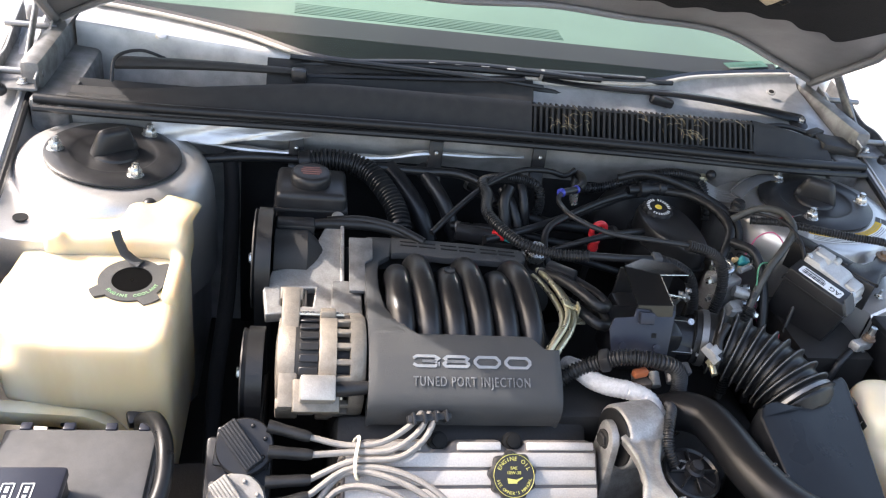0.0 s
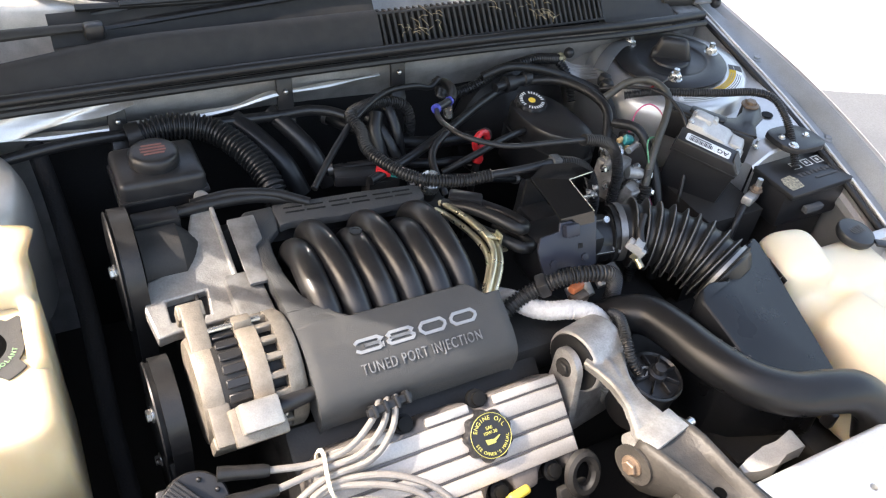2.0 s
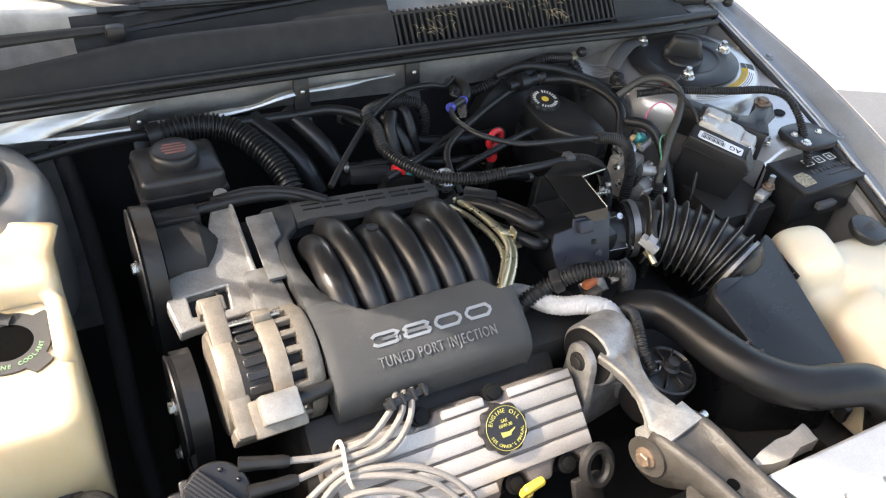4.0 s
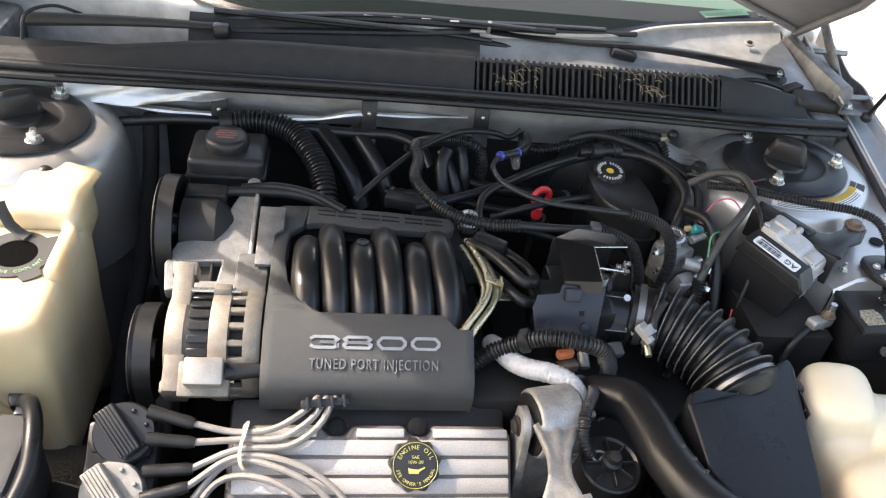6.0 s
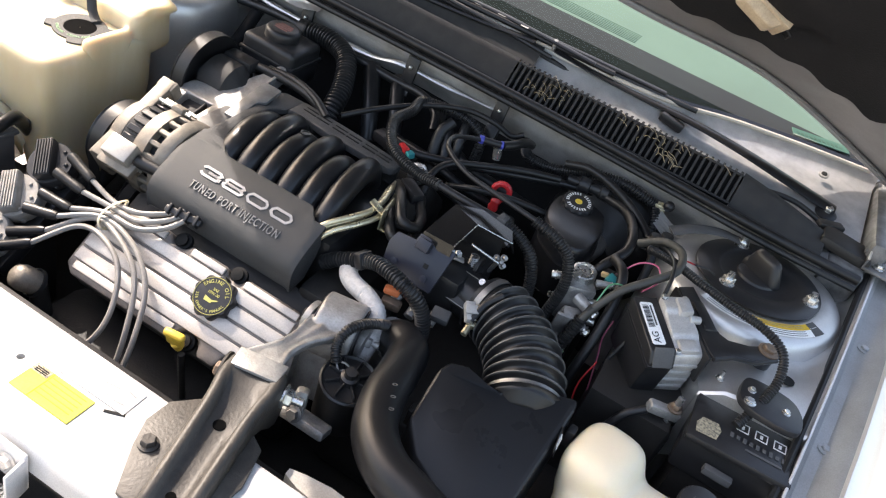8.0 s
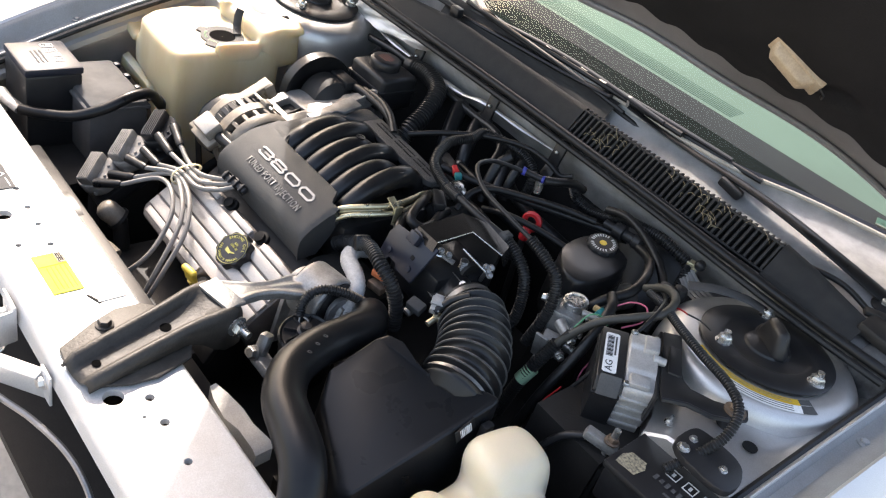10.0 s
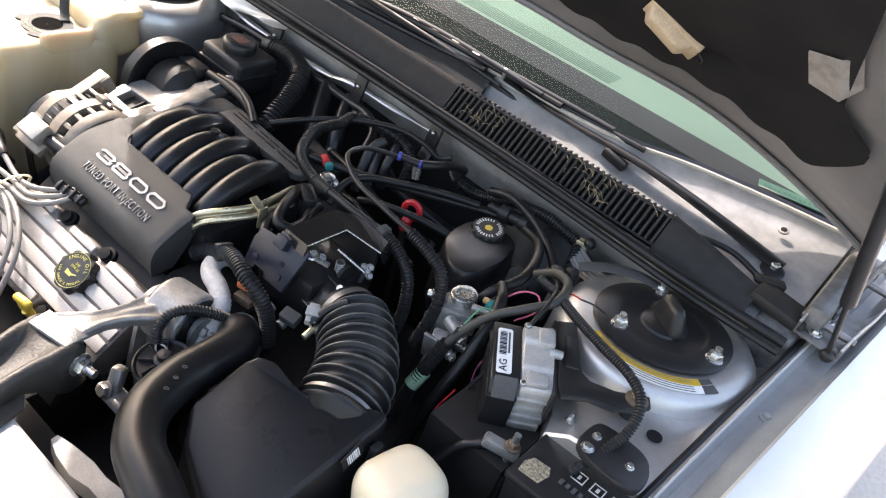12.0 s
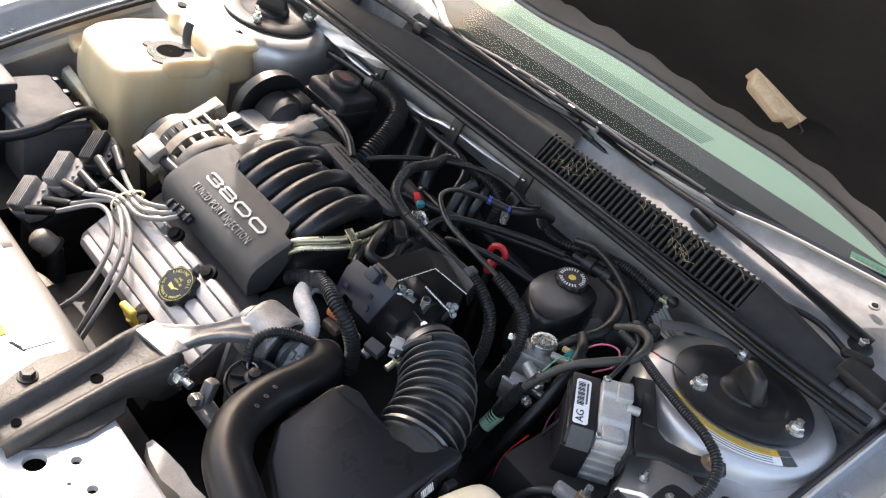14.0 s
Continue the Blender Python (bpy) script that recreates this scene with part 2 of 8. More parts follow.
def glass_material(name, tint, rough=0.02):
    m = bpy.data.materials.new(name)
    m.use_nodes = True
    n, l = m.node_tree.nodes, m.node_tree.links
    n.remove(n["Principled BSDF"])
    clear = n.new("ShaderNodeBsdfTransparent")
    clear.inputs[0].default_value = (*tint, 1)
    shine = n.new("ShaderNodeBsdfGlossy")
    shine.inputs["Roughness"].default_value = rough
    fres = n.new("ShaderNodeFresnel")
    fres.inputs[0].default_value = 1.16
    mixer = n.new("ShaderNodeMixShader")
    l.new(fres.outputs[0], mixer.inputs[0])
    l.new(clear.outputs[0], mixer.inputs[1])
    l.new(shine.outputs[0], mixer.inputs[2])
    l.new(mixer.outputs[0], n["Material Output"].inputs[0])
    return m


GLASS = glass_material("green_tinted_glass", (0.60, 0.92, 0.86))


# ---- mesh helpers ----
def unit(v):
    return Vector(v).normalized()


def basis(axis, hint=(0, 0, 1)):
    """A matrix whose z column is axis."""
    z = unit(axis)
    h = Vector(hint)
    if abs(z.dot(h.normalized())) > 0.97:
        h = Vector((0, 1, 0))
    x = h.cross(z).normalized()
    return Matrix((x, z.cross(x), z)).transposed()


def frame_at(origin, xdir, up):
    """A 4x4 frame: x along xdir, z along up."""
    x = unit(xdir)
    z = (Vector(up) - x * x.dot(Vector(up))).normalized()
    m = Matrix((x, z.cross(x), z)).transposed().to_4x4()
    m.translation = origin
    return m


def spline(points, step=0.006):
    """A smooth line through the points, in even steps."""
    p = [Vector(q) for q in points]
    p = [p[0] * 2 - p[1]] + p + [p[-1] * 2 - p[-2]]
    out = []
    for a, b, c, d in zip(p, p[1:], p[2:], p[3:]):
        n = max(2, int((c - b).length / step))
        for k in range(n):
            t = k / n
            out.append(0.5 * ((2 * b) + (c - a) * t + (2 * a - 5 * b + 4 * c - d) * t * t + (3 * b - a - 3 * c + d) * t ** 3))
    out.append(p[-2])
    return out


class Geo:
    """Vertices and faces gathered for one mesh."""

    def __init__(self):
        self.v, self.f = [], []

    def add(self, verts, faces, m=None):
        k = len(self.v)
        self.v += [tuple(m @ Vector(p)) if m else tuple(p) for p in verts]
        self.f += [tuple(i + k for i in f) for f in faces]
        return self

    def box(self, size, m=None, bevel=0.0, seg=2, taper=1.0):
        """A box centred on m, with rounded edges; taper shrinks its top."""
        bm = bmesh.new()
        bmesh.ops.create_cube(bm, size=1.0)
        for v in bm.verts:
            k = taper if v.co.z > 0 else 1.0
            v.co = (v.co.x * size[0] * k, v.co.y * size[1] * k, v.co.z * size[2])
        if bevel:
            bmesh.ops.bevel(bm, geom=list(bm.edges), offset=bevel, segments=seg, affect="EDGES", profile=0.5)
        bm.verts.index_update()
        self.add([v.co for v in bm.verts], [[v.index for v in f.verts] for f in bm.faces], m)
        bm.free()
        return self

    def span(self, lo, hi, bevel=0.0, seg=2):
        """An upright box from corner to corner."""
        c = [(a + b) / 2 for a, b in zip(lo, hi)]
        return self.box([abs(b - a) for a, b in zip(lo, hi)], Matrix.Translation(c), bevel, seg)

    def rings(self, rings, close=True, cap=(True, True)):
        n = len(rings[0])
        k = len(self.v)
        for r in rings:
            self.v += [tuple(p) for p in r]
        for i in range(len(rings) - 1):
            for j in range(n if close else n - 1):
                a, b = k + i * n + j, k + i * n + (j + 1) % n
                self.f.append((a, b, b + n, a + n))
        if cap[0]:
            self.f.append(tuple(k + j for j in reversed(range(n))))
        if cap[1]:
            self.f.append(tuple(k + (len(rings) - 1) * n + j for j in range(n)))
        return self

    def tube(self, line, radius, n=10, cap=True, flat=1.0, up=(0, 0, 1)):
        """A tube along a line; radius may be a function of 0 to 1 and of metres."""
        line = [Vector(p) for p in line]
        lengths = [0.0]
        for a, b in zip(line, line[1:]):
            lengths.append(lengths[-1] + (b - a).length)
        rings, side = [], None
        for i, p in enumerate(line):
            d = (line[min(i + 1, len(line) - 1)] - line[max(i - 1, 0)]).normalized()
            if side is None:
                side = basis(d, up) @ Vector((1, 0, 0))
            side = (side - d * side.dot(d)).normalized()
            top = d.cross(side)
            r = radius(lengths[i] / lengths[-1], lengths[i]) if callable(radius) else radius
            rings.append([p + side * (math.cos(a) * r) + top * (math.sin(a) * r * flat) for a in [2 * math.pi * j / n for j in range(n)]])
        return self.rings(rings, True, (cap, cap))

    def cyl(self, a, b, ra, rb=None, n=20, cap=True):
        rb = ra if rb is None else rb
        a, b = Vector(a), Vector(b)
        m = basis(b - a)
        ring = lambda c, r: [c + m @ Vector((math.cos(t) * r, math.sin(t) * r, 0)) for t in [2 * math.pi * j / n for j in range(n)]]
        return self.rings([ring(a, ra), ring(b, rb)], True, (cap, cap))

    def lathe(self, profile, origin, axis, n=28, hint=(0, 0, 1), cap=True):
        """Turns (radius, height) pairs round the axis."""
        m = basis(axis, hint)
        o = Vector(origin)
        return self.rings([[o + m @ Vector((math.cos(t) * max(r, 1e-5), math.sin(t) * max(r, 1e-5), h)) for t in [2 * math.pi * j / n for j in range(n)]] for r, h in profile], True, (cap, cap))

    def prism(self, poly, depth, m, bevel=0.0, seg=2):
        """A flat shape in the frame m, from its plane down by depth."""
        bm = bmesh.new()
        f = bm.faces.new([bm.verts.new((x, y, 0)) for x, y in poly])
        f.normal_update()
        if f.normal.z < 0:
            f.normal_flip()
        res = bmesh.ops.extrude_face_region(bm, geom=[f])
        for v in [g for g in res["geom"] if isinstance(g, bmesh.types.BMVert)]:
            v.co.z -= depth
        bmesh.ops.recalc_face_normals(bm, faces=list(bm.faces))
        if bevel:
            top = [e for e in bm.edges if all(abs(v.co.z) < 1e-7 for v in e.verts)]
            side = [e for e in bm.edges if abs(e.verts[0].co.z - e.verts[1].co.z) > 1e-6]
            bmesh.ops.bevel(bm, geom=top + side, offset=bevel, segments=seg, affect="EDGES", profile=0.5)
        bm.verts.index_update()
        self.add([v.co for v in bm.verts], [[v.index for v in f.verts] for f in bm.faces], m)
        bm.free()
        return self

    def sheet(self, rows):
        """A grid of points as an open sheet."""
        return self.rings(rows, False, (False, False))

    def ball(self, c, r, n=14, squash=1.0, axis=(0, 0, 1)):
        prof = [(r * math.sin(math.pi * i / n), -r * squash * math.cos(math.pi * i / n)) for i in range(n + 1)]
        return self.lathe(prof, c, axis, n + 2)

    def text(self, words, size, m, depth=0.001, width=1.0, space=1.0):
        """Words in the built-in font, centred on the frame m, in its xy plane."""
        cu = bpy.data.curves.new("words", "FONT")
        cu.body, cu.size, cu.extrude, cu.align_x, cu.align_y = words, size, depth, "CENTER", "CENTER"
        cu.resolution_u = 3
        cu.space_character = space
        ob = bpy.data.objects.new("words", cu)
        me = ob.to_mesh()
        self.add([(v.co.x * width, v.co.y, v.co.z) for v in me.vertices], [list(p.vertices) for p in me.polygons], m)
        ob.to_mesh_clear()
        bpy.data.objects.remove(ob)
        bpy.data.curves.remove(cu)
        return self


def link_mesh(name, geo, mat, angle=40):
    me = bpy.data.meshes.new(name)
    me.from_pydata(geo.v, [], geo.f)
    me.validate()
    me.materials.append(mat)
    me.polygons.foreach_set("use_smooth", [True] * len(me.polygons))
    bm = bmesh.new()
    bm.from_mesh(me)
    bmesh.ops.recalc_face_normals(bm, faces=bm.faces)
    bm.to_mesh(me)
    bm.free()
    me.set_sharp_from_angle(angle=radians(angle))
    return new(name, me)


def thing(name, base, label, category, group="", kind=""):
    ob = new(name)
    ob.empty_display_size = 0.02
    ob.location = base
    return tagged(ob, label, category, group, kind)


def hang(ob, parent):
    """Parents ob and leaves it where it is."""
    ob.parent = parent
    m = Matrix.Translation(parent.location)
    up = parent.parent
    ob.matrix_parent_inverse = Matrix.Identity(4) if up else m.inverted()
    return ob


def part(name, geo, mat, parent, label="", angle=40):
    ob = hang(link_mesh(name, geo, mat, angle), parent)
    if label:
        tagged(ob, label)
    return ob


def solo(name, geo, mat, label, category, group="", kind="", angle=40):
    """A thing of one mesh."""
    return tagged(link_mesh(name, geo, mat, angle), label, category, group, kind)


def blown(ob, voxel=0.006, rounds=10):
    """Melts overlapping volumes into one soft-edged hull."""
    r = ob.modifiers.new("hull", "REMESH")
    r.mode, r.voxel_size, r.use_smooth_shade = "VOXEL", voxel, True
    s = ob.modifiers.new("soft", "SMOOTH")
    s.factor, s.iterations = 0.5, rounds
    return ob


def ridged(r, depth=0.0012, pitch=0.0045):
    """The radius of a corrugated sleeve."""
    return lambda t, s: r + (depth if (s / pitch) % 1.0 < 0.5 else -depth)


def loom(geo, points, r=0.0075, pitch=0.0048, n=10):
    return geo.tube(spline(points, pitch / 4), ridged(r, r * 0.13, pitch), n)


def pipe(geo, points, r, n=10, step=0.008):
    return geo.tube(spline(points, step), r, n)


def bolt(geo, at, axis=(0, 0, 1), r=0.009, h=0.009, washer=1.35, stud=0.0):
    """A flanged hexagon head, with a stud through it where one shows."""
    a, o = unit(axis), Vector(at)
    geo.lathe([(r * washer, 0), (r * washer, r * 0.22), (r * 1.02, r * 0.34)], o, a, 18)
    geo.lathe([(r, r * 0.25), (r, h * 0.85), (r * 0.85, h)], o, a, 6)
    if stud:
        geo.cyl(o, o + a * (h + stud), r * 0.55, r * 0.5, 10)
    return geo


# ---- ground ----
g = Geo().sheet([[(x, y, 0.0) for x in (-400, -8, 0, 8, 400)] for y in (-400, -8, 0, 8, 400)])
tagged(link_mesh("ground", g, CONCRETE), "pale sunlit concrete driveway under the car", "ground", kind="structure")
edge = [(0.6 + 0.3 * k, 2.02 - 0.146 * k + 0.02 * math.sin(k * 1.7) + 0.012 * math.sin(k * 5.3)) for k in range(5, 16)]
g = Geo().prism(edge + [(5.1, -8.0), (2.1, -8.0)], 0.006, Matrix.Translation((0, 0, 0.006)))
tagged(link_mesh("road", g, ASPHALT), "rough grey asphalt strip beside the driveway", "road", kind="structure")

# ---- car body ----
def rail_in(y):
    """Inner upper edge of a wing: it falls and closes in towards the front."""
    return 0.779 + 0.095 * y, 0.900 + 0.159 * y - 0.181 * min(0.0, y) ** 2


def rail_out(y):
    return 0.832 + 0.097 * y, 0.916 + 0.0945 * y - 0.2455 * min(0.0, y) ** 2


car = thing("car_body", (0, 0, 0), "silver car body with an open engine bay, seen from the front", "car")
FLOOR_Z = 0.44


def mirror(points, s):
    return [(s * p[0], *p[1:]) for p in points]


part("undertray", Geo().span((-0.74, -0.80, FLOOR_Z - 0.02), (0.74, 0.24, FLOOR_Z)), DARK, car, "dark undertray")
# firewall with its painted upper strip
g = Geo()
prof = [(0.215, 0.42), (0.215, 0.80), (0.195, 0.86), (0.180, 0.875), (0.172, 0.895), (0.168, 0.92), (0.150, 0.926), (0.150, 0.932), (0.235, 0.932), (0.235, 0.42)]
g.rings([[(x, y, z) for y, z in prof] for x in (-0.76, -0.4, 0.0, 0.4, 0.76)])
part("firewall", g, FIREWALL, car, "dirty painted firewall with scuffed lip")
# black sheet over the firewall below its painted strip
g = Geo()
rows = []
for i in range(25):
    x = -0.44 + 0.88 * i / 24
    rows.append([(x, 0.205 - 0.012 * math.sin(3.1 * k / 6) + 0.004 * math.sin(9 * x + k), 0.44 + 0.42 * k / 6) for k in range(7)])
g.sheet(rows)
part("lower_wall_sheet", g, PAD, car, "black sheet over the lower firewall")
# bright bent reinforcement lip on the firewall
g = Geo().tube(spline([(-0.56, 0.172, 0.878), (-0.44, 0.162, 0.873), (-0.36, 0.160, 0.872), (-0.27, 0.155, 0.875), (-0.19, 0.154, 0.878), (-0.16, 0.149, 0.885), (-0.13, 0.147, 0.894), (-0.10, 0.150, 0.896), (-0.05, 0.156, 0.893), (0.02, 0.166, 0.890), (0.08, 0.172, 0.890)], 0.008), lambda t, s: 0.0068 + 0.0016 * math.sin(s * 60) - 0.004 * max(0.0, t - 0.8) * 5, 8, True, 0.6)
part("firewall_lip", g, SILVER, car, "creased bright metal lip")


def apron(s):
    """One inner wing: shelf, strut tower with its cap, inner wall and the outer wing."""
    cx, cy = s * 0.626, 0.063
    g = Geo()
    # shelf between tower and wing edge, sinking to the front
    rows = []
    reach = 0.44 if s > 0 else 0.375
    for k in range(15):
        y = 0.24 - reach * k / 14
        xi = 0.50 + 0.10 * min(1.0, max(0.0, (-0.02 - y) / 0.14)) + 0.06 * min(1.0, max(0.0, (-0.18 - y) / 0.12))
        rows.append([(s * x, y, z) for x, z in ((xi, 0.835), (xi + 0.03, 0.858), (max(0.66, xi + 0.05), 0.862), (rail_in(y)[0] - 0.040, 0.866), (rail_in(y)[0] - 0.016, min(0.885, rail_in(y)[1] - 0.004)), (rail_in(y)[0] - 0.006, rail_in(y)[1] - 0.002), (rail_in(y)[0] - 0.002, rail_in(y)[1]))])
    g.sheet(rows)
    g.sheet([[(p[0], p[1] - d, p[2] - h) for d, h in ((0, 0), (0.004, 0.004), (0.006, 0.14))] for p in rows[-1]])
    g.sheet([[(s * (0.50 + 0.10 * min(1.0, max(0.0, (-0.02 - (0.24 - 0.44 * k / 14)) / 0.14)) + 0.06 * min(1.0, max(0.0, (-0.18 - (0.24 - 0.44 * k / 14)) / 0.12))), 0.24 - 0.44 * k / 14, z) for z in (0.836, 0.70, 0.44)] for k in range(15)])
    rows = []
    for k in range(18):
        y = 0.24 - 1.02 * k / 17
        x, z = rail_in(y)
        rows.append([(s * (x - 0.001), y, z - 0.001), (s * (x - 0.001), y, z - 0.030), (s * (x - 0.008), y, z - 0.036), (s * (x - 0.010), y, z - 0.048), (s * (x - 0.004), y, z - 0.056), (s * (x - 0.001), y, z - 0.10), (s * (x + 0.004), y, 0.44)])
    g.sheet(rows)
    part("inner_wing", g, SILVER, car, "silver painted inner wing")
    # tower
    g = Geo()
    n = 56
    prof = [(1.06, 0.70), (1.055, 0.79), (1.04, 0.842), (1.02, 0.864), (0.985, 0.879), (0.93, 0.888), (0.80, 0.893), (0.70, 0.893), (0.02, 0.893)]
    rings = []
    for k, h in prof:
        ring = []
        for j in range(n):
            a = 2 * math.pi * j / n
            ring.append((cx + 0.148 * k * math.cos(a), cy + 0.148 * k * math.sin(a), h + 0.08 * (s * (0.148 * k * math.cos(a)))))
        rings.append(ring)
    g.rings(rings, True, (False, True))
    part("strut_tower", g, SILVER, car, "silver strut tower")
    # outer wing: rail, flange and painted skin
    g = Geo()
    rail, strip = [], []
    for k in range(24):
        y = 0.46 - 1.30 * k / 23
        (xi, zi), (xo, zo) = rail_in(y), rail_out(y)
        w = xo - xi
        g_row = [(xo, zo), (xo + 0.004, zo + 0.004), (xo + 0.010, zo + 0.001), (xo + 0.036, zo - 0.020), (xo + 0.076, zo - 0.054), (xo + 0.104, zo - 0.10), (xo + 0.118, zo - 0.25), (xo + 0.110, 0.30)]
        strip.append([(s * x, y, z) for x, z in g_row])
        rail.append([(s * x, y, z) for x, z in ((xi - 0.001, zi - 0.001), (xi + 0.001, zi + 0.0025), (xi + 0.004, zi + 0.0005), (xi + 0.010, zi - 0.006), (xi + w * 0.5, zi - 0.005), (xo - 0.012, zo - 0.010), (xo - 0.006, zo - 0.004), (xo, zo))])
    part("wing", Geo().sheet(strip), BODY_PAINT, car, "silver metallic front wing")
    part("wing_rail", Geo().sheet(rail), RAIL, car, "dull grey inner wing rail")
    for y in (0.02, -0.20, -0.42, -0.62):
        xi, zi = rail_in(y)
        part("wing_bolt", bolt(Geo(), (s * (xi + 0.026), y, zi - 0.006), (0, 0, 1), 0.0065, 0.006, 1.6), RAIL, car)
    line = [Vector((s * rail_in(y)[0], y, rail_in(y)[1] + 0.002)) for y in [0.30 - 1.05 * k / 30 for k in range(31)]]
    part("rail_edge", Geo().tube(line, 0.0022, 6), SILVER_BRIGHT, car, "worn bright rail edge")


apron(1)
apron(-1)
# black rubber strips between rail and tower
for s in (1, -1):
    line = [Vector((s * (rail_in(y)[0] - 0.010), y, rail_in(y)[1] - 0.006)) for y in [0.20 - 0.92 * k / 24 for k in range(25)]]
    part("edge_strip", Geo().tube(line, 0.006, 8), RUBBER, car, "black rubber edge strip")


def strut_cap(s):
    """The black steel plate on a strut tower, with its domed grip and three nuts."""
    cx, cy = s * 0.626, 0.063
    tilt = Vector((-0.08 * s, 0, 1)).normalized()
    top = lambda x, y: 0.8955 + 0.08 * (s * (x - cx))
    cap = thing("strut_cap", (cx, cy, top(cx, cy)), "black steel strut plate with three zinc nuts on the tower", "strut plate", "strut plates")
    g = Geo().lathe([(0.1, 0), (0.103, 0.001), (0.103, 0.004), (0.100, 0.006), (0.068, 0.008), (0.064, 0.0065), (0.060, 0.0045), (0.030, 0.0045), (0.001, 0.0045)], (cx, cy, top(cx, cy)), tilt, 60)
    part("plate", g, BLACK, cap)
    gm = frame_at((cx, cy + 0.004, top(cx, cy) + 0.024), (s * 0.75, -0.65, 0.06), tilt)
    g = Geo().box((0.080, 0.030, 0.046), gm, 0.010, 3, 0.60)
    g.box((0.030, 0.030, 0.020), gm @ Matrix.Translation((-0.024, 0, -0.010)), 0.006, 2, 0.7)
    g.lathe([(0.036, 0.004), (0.034, 0.008), (0.029, 0.010), (0.01, 0.0105)], (cx, cy, top(cx, cy)), tilt, 30)
    part("grip", g, BLACK, cap, "domed moulded grip")
    for x, y in ((0.583, 0.0), (0.585, 0.136), (0.710, 0.050)):
        g = bolt(Geo(), (s * x, y, top(s * x, y) + 0.005), tilt, 0.0105, 0.013, 1.25, 0.008)
        part("nut", g, ZINC, cap, "zinc flange nut")
    return cap


strut_cap(1)
strut_cap(-1)

# radiator support: a channel across the front
tie = thing("tie_bar", (0, -0.72, 0.70), "pale silver painted radiator tie bar with punched holes", "tie bar", kind="structure")
TIE_Z = 0.775
HOLES = [(-0.326, -0.712, 0.0045), (-0.240, -0.710, 0.005), (-0.189, -0.711, 0.005), (-0.145, -0.711, 0.0045), (-0.181, -0.747, 0.012), (-0.095, -0.712, 0.005), (-0.106, -0.751, 0.0045), (0.210, -0.749, 0.0125), (0.228, -0.712, 0.006), (0.253, -0.730, 0.0025), (0.271, -0.713, 0.006), (0.335, -0.715, 0.005), (0.42, -0.70, 0.006), (-0.42, -0.72, 0.006), (0.50, -0.735, 0.012)]


def plate_with_holes(geo, x0, x1, y0, y1, z, holes, deep=0.010):
    """A flat plate with round holes punched through it."""
    bm = bmesh.new()
    loops = [[(x0, y0), (x1, y0), (x1, y1), (x0, y1)]]
    loops += [[(x + r * math.cos(2 * math.pi * k / 20), y + r * math.sin(2 * math.pi * k / 20)) for k in range(20)] for x, y, r in holes]
    for loop in loops:
        vs = [bm.verts.new((x, y, z)) for x, y in loop]
        for a, b in zip(vs, vs[1:] + vs[:1]):
            bm.edges.new((a, b))
    bmesh.ops.triangle_fill(bm, use_beauty=True, edges=list(bm.edges), normal=(0, 0, 1))
    bm.verts.index_update()
    geo.add([v.co for v in bm.verts], [[v.index for v in f.verts] for f in bm.faces])
    bm.free()
    for loop in loops[1:]:
        geo.rings([[(x, y, z) for x, y in loop], [(x, y, z - deep) for x, y in loop]], True, (False, False))
    return geo


g = plate_with_holes(Geo(), -0.70, 0.70, -0.780, -0.656, TIE_Z, HOLES)
prof_f = [(-0.780, TIE_Z), (-0.7835, TIE_Z - 0.001), (-0.786, TIE_Z - 0.004), (-0.788, TIE_Z - 0.020), (-0.790, TIE_Z - 0.040)]
g.sheet([[(x, y, z) for y, z in prof_f] for x in (-0.70, -0.2, 0.2, 0.70)])
prof_b = [(-0.656, TIE_Z), (-0.653, TIE_Z - 0.001), (-0.651, TIE_Z - 0.004), (-0.650, TIE_Z - 0.055)]
g.sheet([[(x, y, z) for y, z in prof_b] for x in (-0.70, -0.2, 0.2, 0.70)])
part("top_plate", g, SILVER_BRIGHT, tie)
g = Geo().span((-0.70, -0.779, TIE_Z - 0.07), (0.70, -0.660, TIE_Z - 0.05))
part("lower_web", g, DARK, tie, "dark underside web")
# radiator core and shroud behind the tie bar
rad = thing("radiator", (0.1, -0.70, FLOOR_Z), "black radiator under the tie bar", "radiator")
part("core", Geo().span((-0.55, -0.70, FLOOR_Z), (0.60, -0.655, TIE_Z - 0.075)), DARK, rad)
part("end_tank", Geo().span((0.44, -0.70, FLOOR_Z), (0.50, -0.64, 0.735), 0.012), BLACK, rad, "black plastic end tank")
fan = thing("fan_shroud", (-0.1, -0.62, FLOOR_Z), "black plastic fan shroud behind the radiator", "fan shroud")
g = Geo()
g.span((-0.46, -0.655, FLOOR_Z), (0.30, -0.640, 0.70), 0.004)
g.span((-0.46, -0.655, 0.69), (0.30, -0.600, 0.705), 0.004)
part("panel", g, BLACK, fan)
for cx in (-0.27, 0.09):
    g = Geo().lathe([(0.14, 0), (0.145, 0.0), (0.145, 0.03), (0.14, 0.03)], (cx, -0.640, 0.565), (0, 1, 0), 36, cap=False)
    g.cyl((cx, -0.64, 0.565), (cx, -0.595, 0.565), 0.045, 0.04, 20)
    part("fan_ring", g, BLACK, fan, "round fan opening and motor")

